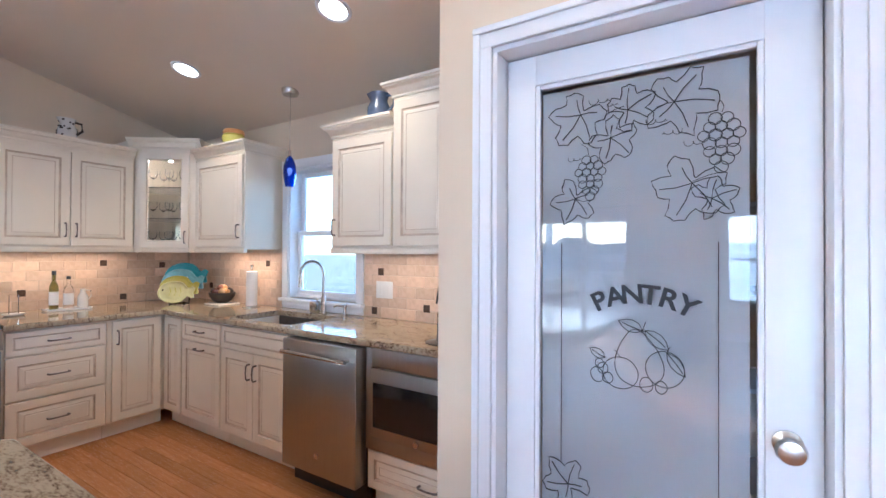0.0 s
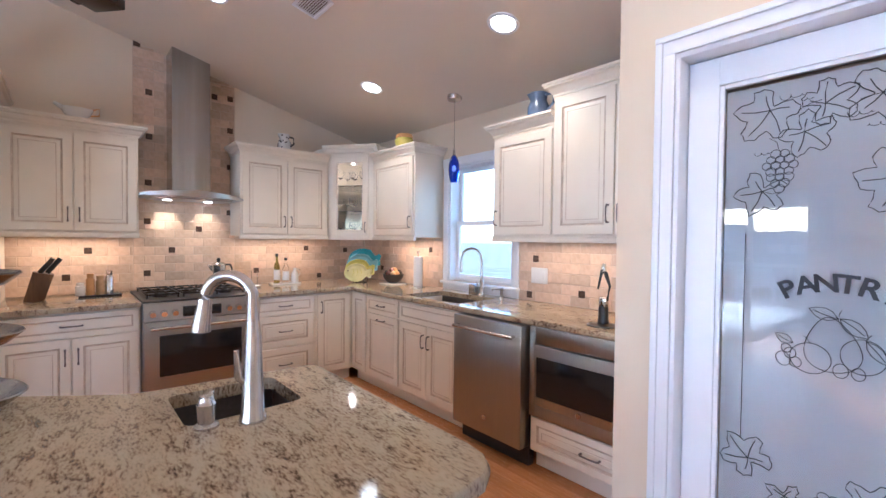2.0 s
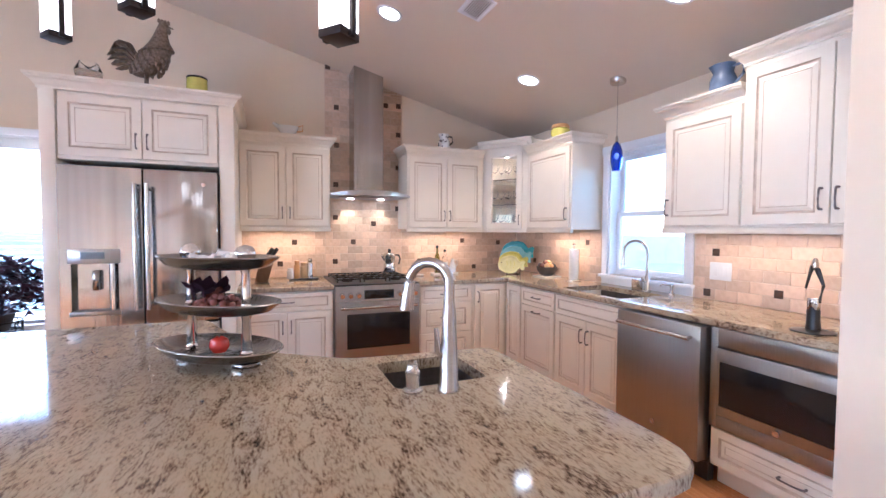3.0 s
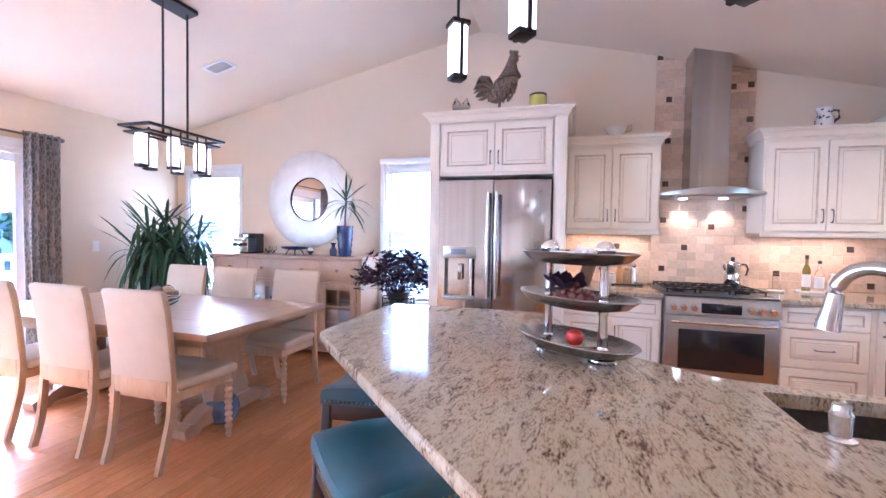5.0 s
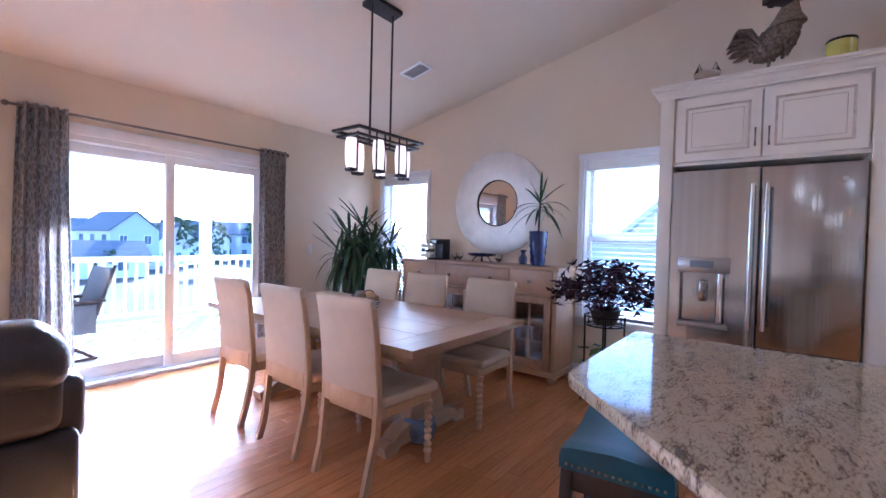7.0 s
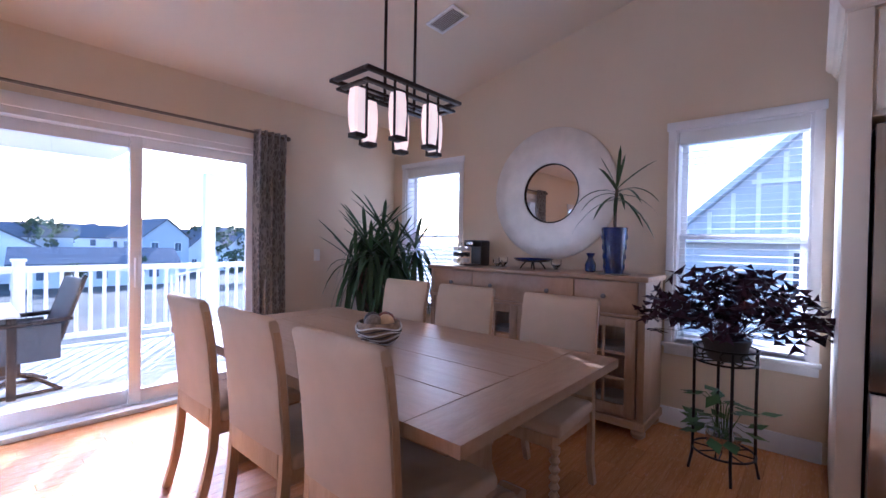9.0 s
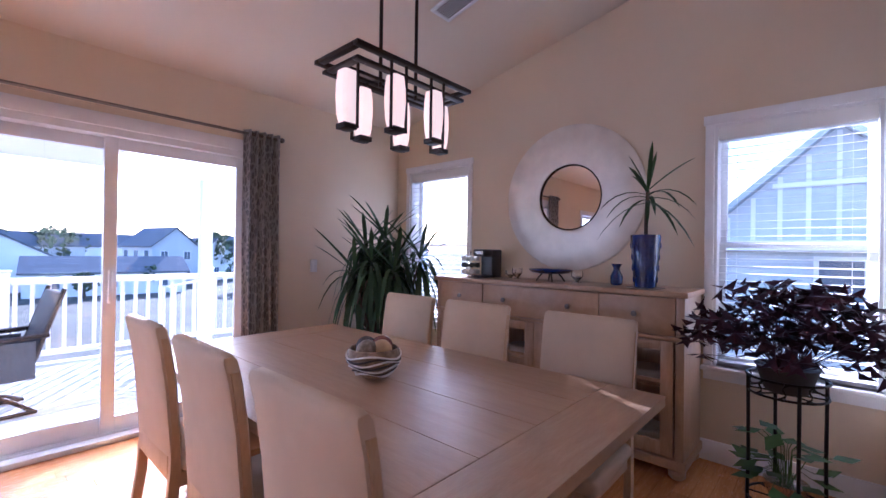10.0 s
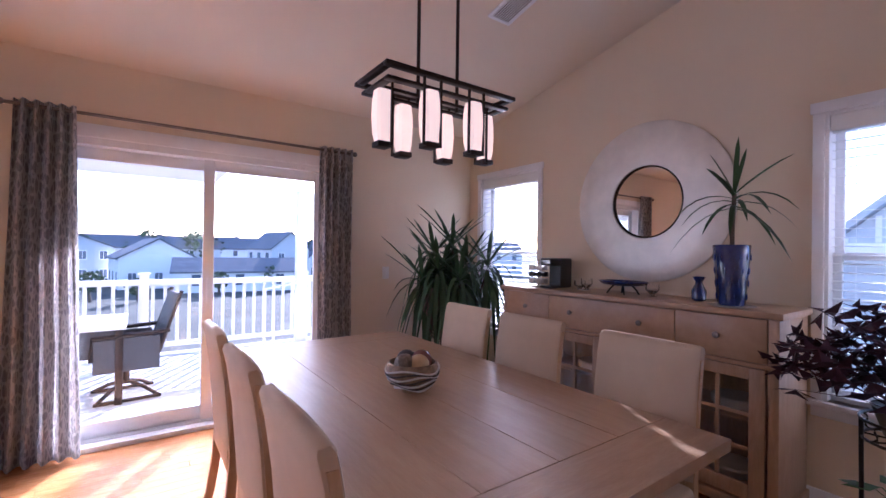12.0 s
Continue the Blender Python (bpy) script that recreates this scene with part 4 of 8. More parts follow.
# fridge with surround
FR = thing("refrigerator", (WX, -1.625, 0), "stainless steel french-door refrigerator with an ice dispenser", "refrigerator", 90)
FW, FD = 0.93, -1.0
bm = bm_new()
box(bm, 0.004, FD + 0.075, 0.02, FW - 0.004, -0.03, 1.80, 0.004)
part("body", bm, M_BLACK, FR)
mid = 0.468
for x0, x1 in ((0.004, mid - 0.003), (mid + 0.003, FW - 0.004)):
    bm = bm_new()
    if x0 < 0.1:
        # the dispenser's opening goes through the door's skin
        us, ws = (x0, 0.06, 0.33, x1), (0.72, 0.80, 1.15, 1.795)
        vf = [[bm.verts.new((u, FD, w)) for u in us] for w in ws]
        vb = [[bm.verts.new((u, FD + 0.07, w)) for u in us] for w in ws]
        for j in range(3):
            for i in range(3):
                if (i, j) != (1, 1):
                    for g in (vf, vb):
                        bm.faces.new((g[j][i], g[j][i + 1], g[j + 1][i + 1], g[j + 1][i]))
        rim = [(0, i) for i in range(4)] + [(1, 3), (2, 3)] + [(3, 3 - i) for i in range(4)] + [(2, 0), (1, 0)]
        for loop in (rim, [(1, 1), (1, 2), (2, 2), (2, 1)]):
            for (j0, i0), (j1, i1) in zip(loop, loop[1:] + loop[:1]):
                bm.faces.new((vf[j0][i0], vf[j1][i1], vb[j1][i1], vb[j0][i0]))
    else:
        box(bm, x0, FD, 0.72, x1, FD + 0.07, 1.795, 0.012, 2)
    d = part("door", bm, M_STEEL, FR)
    hx = mid - 0.035 if x0 < 0.1 else mid + 0.035
    bm = bm_new()
    tube(bm, [(hx, FD - 0.05, 0.83), (hx, FD - 0.058, 1.2), (hx, FD - 0.05, 1.69)], 0.014, 10)
    for z in (0.86, 1.66):
        cyl(bm, (hx, FD + 0.002, z), (hx, FD - 0.05, z), 0.01, seg=10)
    part("handle", bm, M_NICKEL, d)
    if x0 < 0.1:
        bm = bm_new()
        box(bm, 0.05, FD - 0.006, 1.148, 0.335, FD + 0.004, 1.245, 0.003)
        disp = part("dispenser", bm, M_STEELH, d, "brushed dispenser head with a small display")
        bm = bm_new()
        box(bm, 0.12, FD - 0.0105, 1.18, 0.25, FD - 0.0075, 1.225, 0.001)
        part("display", bm, M_SCREEN, disp, "grey-blue display")
        bm = bm_new()
        box(bm, 0.065, FD + 0.056, 0.83, 0.325, FD + 0.066, 1.16)
        box(bm, 0.058, FD - 0.002, 0.83, 0.066, FD + 0.064, 1.152)
        box(bm, 0.324, FD - 0.002, 0.83, 0.332, FD + 0.064, 1.152)
        part("recess", bm, M_CHROMED, disp, "dark mirrored dispenser recess")
        bm = bm_new()
        box(bm, 0.170, FD + 0.020, 0.965, 0.215, FD + 0.054, 1.10, 0.010, 2)
        part("paddle", bm, M_CHROMED, disp)
        bm = bm_new()
        cyl(bm, (0.285, FD + 0.030, 0.832), (0.285, FD + 0.030, 1.147), 0.022, seg=20)
        part("water_column", bm, M_CHROME, disp, "polished upright water column")
        bm = bm_new()
        box(bm, 0.052, FD - 0.006, 0.800, 0.333, FD + 0.062, 0.829, 0.004)
        part("drip_tray", bm, M_STEELH, disp)
    else:
        bm = bm_new()
        cyl(bm, (x1 - 0.09, FD + 0.001, 1.70), (x1 - 0.09, FD - 0.004, 1.70), 0.014, seg=14)
        part("badge", bm, M_NICKEL, d)
bm = bm_new()
box(bm, 0.004, FD, 0.06, FW - 0.004, FD + 0.07, 0.71, 0.012, 2)
dr = part("freezer_drawer", bm, M_STEEL, FR)
bm = bm_new()
tube(bm, [(0.10, FD - 0.05, 0.64), (FW - 0.10, FD - 0.05, 0.64)], 0.014, 10)
for x in (0.14, FW - 0.14):
    cyl(bm, (x, FD + 0.002, 0.64), (x, FD - 0.05, 0.64), 0.01, seg=10)
part("handle", bm, M_NICKEL, dr)
FS = thing("fridge_surround", (WX, -1.715, 0), "cream glazed fridge surround with a deep two-door cabinet above", "cabinet", 90, "upper cabinets")
SW = 1.125
for x0, x1 in ((0.0, 0.082), (1.028, SW)):
    bm = bm_new()
    box(bm, x0, -0.965, 0.0, x1, -0.004, 2.285, 0.003)
    part("side_panel", bm, M_CAB, FS)
bm = bm_new()
box(bm, 0.082, -0.94, 1.84, 1.028, -0.004, 2.285, 0.002)
part("body", bm, M_CAB, FS)
for x0, x1, hd in ((0.095, 0.552, "R"), (0.558, 1.016, "L")):
    front(FS, "door", x0, 1.862, x1, 2.265, -0.961, hd)
bm = bm_new()
crown(bm, -0.002, SW + 0.002, -0.965, 2.282, (True, True), yb=-0.004)
part("crown_moulding", bm, M_CAB, FS, smooth=False)

# ---- kitchen sink and tap ----
SK = thing("kitchen_sink", (-2.53, 2.1125, 0.875), "dark undermount kitchen sink", "sink")
bm = bm_new()
w, dd, t = 0.335, 0.224, 0.012
box(bm, -w, -dd, -0.20, w, dd, -0.188)
box(bm, -w, -dd, -0.19, -w + t, dd, 0.0)
box(bm, w - t, -dd, -0.19, w, dd, 0.0)
box(bm, -w + t, -dd, -0.19, w - t, -dd + t, 0.0)
box(bm, -w + t, dd - t, -0.19, w - t, dd, 0.0)
part("basin", bm, M_SINK, SK)
bm = bm_new()
cyl(bm, (0, 0.05, -0.188), (0, 0.05, -0.183), 0.045, seg=20)
part("drain", bm, M_CHROME, SK)


def arc(c, r, a0, a1, n, plane="xz"):
    out = []
    for i in range(n + 1):
        a = radians(a0 + (a1 - a0) * i / n)
        out.append(Vector(c) + (Vector((r * math.cos(a), 0, r * math.sin(a))) if plane == "xz" else Vector((0, r * math.cos(a), r * math.sin(a)))))
    return out


KT = thing("kitchen_tap", (-2.42, 2.385, 0.914), "brushed nickel gooseneck kitchen tap", "tap", -70)
bm = bm_new()
lathe(bm, [(0.028, 0), (0.028, 0.01), (0.02, 0.02), (0.018, 0.12), (0.013, 0.13)], seg=20)
part("base", bm, M_NICKEL, KT)
bm = bm_new()
tube(bm, [(0, 0, 0.12), (0, 0, 0.30)] + [p for p in arc((0, -0.095, 0.30), 0.095, 0, 180, 12, "yz")] + [(0, -0.19, 0.27)], 0.011, 12)
part("spout", bm, M_NICKEL, KT)
bm = bm_new()
cyl(bm, (0, -0.19, 0.28), (0, -0.19, 0.19), 0.014, 0.018, 14)
part("spray_head", bm, M_NICKEL, KT)
bm = bm_new()
tube(bm, [(0.015, 0, 0.075), (0.06, 0, 0.085), (0.10, 0, 0.11)], 0.007, 8)
part("lever", bm, M_NICKEL, KT)
SD = thing("soap_dispenser", (-2.20, 2.39, 0.914), "brushed nickel soap dispenser on the worktop", "soap dispenser")
bm = bm_new()
lathe(bm, [(0.02, 0), (0.02, 0.012), (0.011, 0.018), (0.011, 0.06), (0.016, 0.065), (0.016, 0.08), (0.0, 0.085)], seg=16)
part("body", bm, M_NICKEL, SD)
bm = bm_new()
tube(bm, [(0, 0, 0.072), (-0.04, -0.05, 0.076), (-0.05, -0.065, 0.066)], 0.006, 8)
part("spout", bm, M_NICKEL, SD)

# ---- island ----
ISL = thing("kitchen_island", (0, 0, 0), "cream kitchen island with an angled breakfast bar", "island")
bm = bm_new()
BODY = [(-0.62, 0.40), (-1.40, 0.40), (-1.435, -0.06), (-1.66, -0.44), (-2.30, -0.72), (-2.30, -1.18), (-1.82, -1.20), (-0.80, -0.24)]
bm = bm_new()
prism(bm, [(-0.68, 0.34), (-1.32, 0.34), (-1.37, -0.09), (-1.62, -0.48), (-2.24, -0.76), (-2.24, -1.14), (-1.84, -1.15), (-0.86, -0.22)], 0.0, 0.10)
part("toe_kick", bm, M_CAB, ISL)
prism_hole = [(-1.408, -0.053), (-1.098, -0.053), (-1.098, 0.293), (-1.408, 0.293)]
bm = bm_new()
slab_with_hole(bm, [(0.10, BODY), (0.874, BODY)], prism_hole)
part("body", bm, M_CAB, ISL, smooth=False)
OUT = rounded([(-0.492, 0.450), (-1.43, 0.450), (-1.48, -0.10), (-1.70, -0.40), (-2.43, -0.66), (-2.43, -1.58), (-1.585, -1.58), (-0.492, -0.52)], [0.13, 0.045, 0.045, 0.045, 0.045, 0.045, 0.06, 0.06])
HOLE = rounded([(-1.385, -0.03), (-1.12, -0.03), (-1.12, 0.27), (-1.385, 0.27)], 0.03)
bm = bm_new()
edged_slab(bm, OUT, HOLE, 0.875)
solid("island_worktop", bm, M_GRANITE, "cream and brown granite island top with angled edges", "countertop", kind="structure")
IS = thing("island_sink", (-1.2525, 0.12, 0.8745), "small stainless bar sink set in the island", "sink")
bm = bm_new()
w, dd, t = 0.15, 0.168, 0.012
box(bm, -w, -dd, -0.17, w, dd, -0.158)
box(bm, -w, -dd, -0.16, -w + t, dd, 0.0)
box(bm, w - t, -dd, -0.16, w, dd, 0.0)
box(bm, -w + t, -dd, -0.16, w - t, -dd + t, 0.0)
box(bm, -w + t, dd - t, -0.16, w - t, dd, 0.0)
part("basin", bm, M_SINK, IS)
bm = bm_new()
cyl(bm, (0, 0, -0.158), (0, 0, -0.153), 0.04, seg=20)
part("drain", bm, M_CHROME, IS)
IT = thing("island_tap", (-1.062, 0.11, 0.914), "tall brushed nickel pull-down bar tap", "tap", 0)
bm = bm_new()
lathe(bm, [(0.033, 0), (0.033, 0.008), (0.028, 0.02), (0.025, 0.11), (0.020, 0.22), (0.0165, 0.255)], seg=24)
part("base", bm, M_NICKEL, IT)
bm = bm_new()
dirv = Vector((-0.72, -0.69, 0)).normalized()
pts = [Vector((0, 0, 0.25)), Vector((0, 0, 0.305))]
for i in range(1, 13):
    a = radians(180 * i / 12)
    pts.append(dirv * (0.064 - 0.064 * math.cos(a)) + Vector((0, 0, 0.305 + 0.064 * math.sin(a))))
tube(bm, pts, 0.0155, 14)
part("spout", bm, M_NICKEL, IT)
bm = bm_new()
e = dirv * 0.128
cyl(bm, e + Vector((0, 0, 0.308)), e + dirv * 0.012 + Vector((0, 0, 0.225)), 0.0165, 0.0235, 16)
part("spray_head", bm, M_NICKEL, IT)
bm = bm_new()
tube(bm, [(0.0, -0.02, 0.105), (0.0, -0.034, 0.115), (0.0, -0.040, 0.185)], [0.011, 0.010, 0.006], 10)
part("lever", bm, M_NICKEL, IT)
IP = thing("soap_dispenser", (-1.092, 0.010, 0.914), "brushed nickel soap dispenser beside the island tap", "soap dispenser")
bm = bm_new()
lathe(bm, [(0.029, 0), (0.029, 0.006), (0.019, 0.012), (0.022, 0.058), (0.017, 0.064), (0.016, 0.078), (0.0, 0.081)], seg=18)
part("body", bm, M_NICKEL, IP)
bm = bm_new()
tube(bm, [(0, 0, 0.072), (-0.034, 0.020, 0.073)], 0.006, 8)
part("spout", bm, M_NICKEL, IP)

# ---- stools ----


def stool(loc, rz):
    s = thing("bar_stool", loc, "teal leather saddle stool with nailhead trim and dark wood legs", "stool", rz, "stools at the island")
    W, D, H = 0.235, 0.175, 0.635
    bm = bm_new()
    n = 10
    top = []
    for i in range(n + 1):
        u = -1 + 2 * i / n
        z = H - 0.03 + 0.03 * u * u
        row = []
        for v, dz in ((-1, -0.035), (-0.97, -0.008), (-0.8, 0), (0, 0.012), (0.8, 0), (0.97, -0.008), (1, -0.035)):
            row.append(bm.verts.new((W * u, D * v, z + dz - (0.012 if abs(u) == 1 else 0))))
        top.append(row)
    low = [[bm.verts.new((W * u, D * v, H - 0.085)) for v in (-1, 1)] for u in (-1, 1)]
    for a, b in zip(top, top[1:]):
        for k in range(6):
            bm.faces.new((a[k], a[k + 1], b[k + 1], b[k]))
    bm.faces.new([r[0] for r in top] + [low[1][0], low[0][0]])
    bm.faces.new([r[-1] for r in top][::-1] + [low[0][1], low[1][1]])
    bm.faces.new(top[0][::-1] + [low[0][0], low[0][1]])
    bm.faces.new(top[-1] + [low[1][1], low[1][0]])
    bm.faces.new((low[0][0], low[1][0], low[1][1], low[0][1]))
    seat = part("seat", bm, M_TEAL, s, "teal leather saddle seat")
    bm = bm_new()
    for i in range(23):
        u = -1 + 2 * i / 22
        z = H - 0.08 + 0.012 * u * u
        for v in (-1, 1):
            blob(bm, (W * u * 0.98, (D + 0.001) * v, z), 0.006, 1)
    for i in range(1, 16):
        v = -1 + 2 * i / 16
        for u in (-1, 1):
            blob(bm, ((W + 0.001) * u, D * v * 0.98, H - 0.068), 0.006, 1)
    part("nailheads", bm, M_BRASS, seat, "row of antique brass nailheads")
    bm = bm_new()
    box(bm, -W + 0.01, -D + 0.01, H - 0.16, W - 0.01, D - 0.01, H - 0.086, 0.004)
    part("seat_frame", bm, M_DARKWOOD, s)
    for x in (-1, 1):
        for y in (-1, 1):
            bm = bm_new()
            vs = box(bm, -0.02, -0.02, 0, 0.02, 0.02, H - 0.09, 0.003)
            for v in bm.verts:
                k = 1 - v.co.z / H
                v.co.x += x * (W - 0.028 + 0.025 * k)
                v.co.y += y * (D - 0.028 + 0.02 * k)
            part("leg", bm, M_DARKWOOD, s)
    for y in (-1, 1):
        bm = bm_new()
        box(bm, -W + 0.02, y * (D - 0.02) - 0.012, 0.20, W - 0.02, y * (D - 0.02) + 0.012, 0.235, 0.002)
        part("stretcher", bm, M_DARKWOOD, s)
    for x in (-1, 1):
        bm = bm_new()
        box(bm, x * (W - 0.02) - 0.012, -D + 0.02, 0.27, x * (W - 0.02) + 0.012, D - 0.02, 0.305, 0.002)
        part("stretcher", bm, M_DARKWOOD, s)
    return s


st = stool((-1.26, -1.13, 0), 45)
copy_thing(st, pose(-1.955, -1.49, 0, 0, 0, 7))

# ---- dining area ----
# trestle table
TB = thing("dining_table", (-2.50, -3.62, 0), "light washed wood trestle dining table with a plank top", "table")
TX, TY = 0.60, 1.13
k = 0
for x0, x1 in ((-TX, -0.3011), (-0.2989, -0.0011), (0.0011, 0.2989), (0.3011, TX)):
    bm = bm_new()
    box(bm, x0, -TY + 0.22, 0.712, x1, TY - 0.22, 0.752, 0.0008)
    part("plank", bm, M_FURNY, TB, smooth=False)
for y0, y1 in ((-TY, -TY + 0.2178), (TY - 0.2178, TY)):
    bm = bm_new()
    box(bm, -TX, y0, 0.712, TX, y1, 0.752, 0.001)
    part("breadboard_end", bm, M_FURN, TB, smooth=False)
bm = bm_new()
box(bm, -TX + 0.09, -TY + 0.12, 0.645, TX - 0.09, TY - 0.12, 0.711, 0.004)
part("apron", bm, M_FURN, TB)
for s in (-1, 1):
    y = s * 0.70
    bm = bm_new()
    prof = [(-0.16, 0.14), (0.16, 0.14), (0.17, 0.20), (0.12, 0.30), (0.115, 0.42), (0.16, 0.54), (0.25, 0.60), (0.30, 0.645), (-0.30, 0.645), (-0.25, 0.60), (-0.16, 0.54), (-0.115, 0.42), (-0.12, 0.30), (-0.17, 0.20)]
    lo = [bm.verts.new((x, y - 0.045, z)) for x, z in prof]
    hi = [bm.verts.new((x, y + 0.045, z)) for x, z in prof]
    bm.faces.new(lo), bm.faces.new(hi[::-1])
    for i in range(len(prof)):
        bm.faces.new((lo[i], hi[i], hi[(i + 1) % len(prof)], lo[(i + 1) % len(prof)]))
    part("trestle_post", bm, M_FURNV, TB)
    bm = bm_new()
    prof = [(-0.40, 0.0), (-0.30, 0.0), (-0.27, 0.03), (0.27, 0.03), (0.30, 0.0), (0.40, 0.0), (0.41, 0.06), (0.36, 0.085), (0.32, 0.07), (0.29, 0.10), (0.20, 0.14), (-0.20, 0.14), (-0.29, 0.10), (-0.32, 0.07), (-0.36, 0.085), (-0.41, 0.06)]
    lo = [bm.verts.new((x, y - 0.06, z)) for x, z in prof]
    hi = [bm.verts.new((x, y + 0.06, z)) for x, z in prof]
    bm.faces.new(lo), bm.faces.new(hi[::-1])
    for i in range(len(prof)):
        bm.faces.new((lo[i], hi[i], hi[(i + 1) % len(prof)], lo[(i + 1) % len(prof)]))
    part("trestle_foot", bm, M_FURN, TB)
bm = bm_new()
box(bm, -0.03, -0.66, 0.22, 0.03, 0.66, 0.34, 0.005)
part("stretcher", bm, M_FURN, TB)


def dining_chair(loc, rz):
    """Local: faces +y."""
    c = thing("dining_chair", loc, "light wood dining chair upholstered in beige linen with twisted front legs", "chair", rz, "chairs round the table")
    hw = 0.225
    curve = [(-0.24, 0.0), (-0.20, 0.15), (-0.175, 0.30), (-0.165, 0.44), (-0.170, 0.60), (-0.185, 0.78), (-0.205, 0.92), (-0.212, 0.955)]
    for s in (-1, 1):
        bm = bm_new()
        rings = []
        for y, z in curve:
            t = 0.0115 if z > 0.5 else 0.019
            x = s * (hw - 0.013 - 0.012 * (z < 0.2))
            rings.append([bm.verts.new((x + a * 0.015, y + b * t, z)) for a, b in ((-1, -1), (1, -1), (1, 1), (-1, 1))])
        for a, b in zip(rings, rings[1:]):
            for i in range(4):
                bm.faces.new((a[i], a[(i + 1) % 4], b[(i + 1) % 4], b[i]))
        bm.faces.new(rings[0][::-1]), bm.faces.new(rings[-1])
        part("back_leg", bm, M_CHAIRW, c)
    # upholstered back: follows the legs, rolled at the top
    bm = bm_new()
    prof = [(-0.165, 0.50), (-0.172, 0.60), (-0.187, 0.78), (-0.207, 0.92), (-0.222, 0.985)]
    W = hw - 0.002
    rows_f, rows_b = [], []
    for y, z in prof:
        rows_f.append([bm.verts.new((W * u, y + (0.018 if abs(u) == 1 else 0.024 + 0.012 * (1 - u * u)), z)) for u in (-1, -0.93, -0.5, 0, 0.5, 0.93, 1)])
        rows_b.append([bm.verts.new((W * u, y - (0.018 if abs(u) == 1 else 0.024 + 0.006 * (1 - u * u)), z)) for u in (-1, -0.93, -0.5, 0, 0.5, 0.93, 1)])
    topy, topz = -0.226, 1.006
    tf = [bm.verts.new((W * u * 0.985, topy + 0.012, topz - 0.006 * (abs(u) == 1))) for u in (-1, -0.93, -0.5, 0, 0.5, 0.93, 1)]
    tb = [bm.verts.new((W * u * 0.985, topy - 0.012, topz - 0.003 - 0.006 * (abs(u) == 1))) for u in (-1, -0.93, -0.5, 0, 0.5, 0.93, 1)]
    loop = rows_f + [tf, tb] + rows_b[::-1]
    for a, b in zip(loop, loop[1:] + loop[:1]):
        for i in range(6):
            bm.faces.new((a[i], a[i + 1], b[i + 1], b[i]))
    for i in (0, 6):
        bm.faces.new([r[i] for r in loop] if i == 0 else [r[i] for r in loop][::-1])
    part("backrest", bm, M_LINEN, c, "beige linen backrest", 62)
    bm = bm_new()
    box(bm, -hw + 0.031, -0.187, 0.40, hw - 0.031, -0.147, 0.50, 0.004)
    part("back_rail", bm, M_CHAIRW, c)
    bm = bm_new()
    vs = box(bm, -hw - 0.01, -0.145, 0.425, hw + 0.01, 0.285, 0.485, 0.022, 3)
    for v in bm.verts:
        if v.co.z > 0.45:
            v.co.z += 0.022 * (1 - (v.co.x / (hw + 0.01)) ** 2) * (1 - ((v.co.y - 0.07) / 0.22) ** 2)
        v.co.x *= 1 + 0.10 * (v.co.y + 0.145) / 0.43
    part("seat", bm, M_LINEN, c, "grey-beige linen seat cushion", 50)
    bm = bm_new()
    box(bm, -hw + 0.012, -0.155, 0.365, hw - 0.012, 0.27, 0.424, 0.003)
    part("seat_frame", bm, M_CHAIRW, c)
    for s in (-1, 1):
        bm = bm_new()
        prof = [(0.013, 0.0), (0.019, 0.02), (0.014, 0.035)]
        for i in range(7):
            z = 0.06 + i * 0.04
            prof += [(0.020, z), (0.0255, z + 0.010), (0.020, z + 0.020), (0.0135, z + 0.030)]
        prof += [(0.023, 0.345), (0.025, 0.37)]
        lathe(bm, prof, (s * (hw - 0.012), 0.245, 0), 12)
        part("front_leg", bm, M_CHAIRW, c)
    return c


ch = dining_chair((-1.995, -2.87, 0), 90)
copy_thing(ch, pose(-1.995, -3.47, 0, 0, 0, 90))
copy_thing(ch, pose(-1.995, -4.11, 0, 0, 0, 90))
for y, r in ((-2.88, -90), (-3.55, -89), (-4.12, -91)):
    copy_thing(ch, pose(-3.06, y, 0, 0, 0, r))

# bowl of decorative balls
BW = thing("decorative_bowl", (-2.47, -3.49, 0.7525), "striped woven bowl filled with patterned balls", "bowl")
bm = bm_new()
lathe(bm, [(0.045, 0), (0.05, 0.012), (0.092, 0.045), (0.112, 0.09), (0.108, 0.125), (0.101, 0.128), (0.100, 0.09), (0.075, 0.05), (0.0, 0.035)], seg=32)
part("bowl", bm, M_BASKET, BW)
for i in range(7):
    bm = bm_new()
    pts, rad = [], []
    for k in range(41):
        a = 2 * math.pi * k / 40
        z = 0.026 + 0.0125 * i + 0.010 * math.sin(3 * a + 0.9 * i)
        r = 0.061 + 0.056 * math.sin(min(1.0, max(0.0, z / 0.095)) * math.pi / 2)
        pts.append((r * math.cos(a), r * math.sin(a), z))
    tube(bm, pts, 0.0042, 6)
    part("weave_band", bm, M_CLAY if i % 2 else M_CLOTH, BW)
for x, y, r, m in ((-0.045, 0.0, 0.049, M_GRAPE), (0.05, 0.02, 0.048, M_FEATHER), (0.0, -0.052, 0.046, M_CLAY), (0.0, 0.052, 0.046, M_BREAD)):
    bm = bm_new()
    blob(bm, (x, y, 0.122), r, 3)
    part("ball", bm, m, BW)

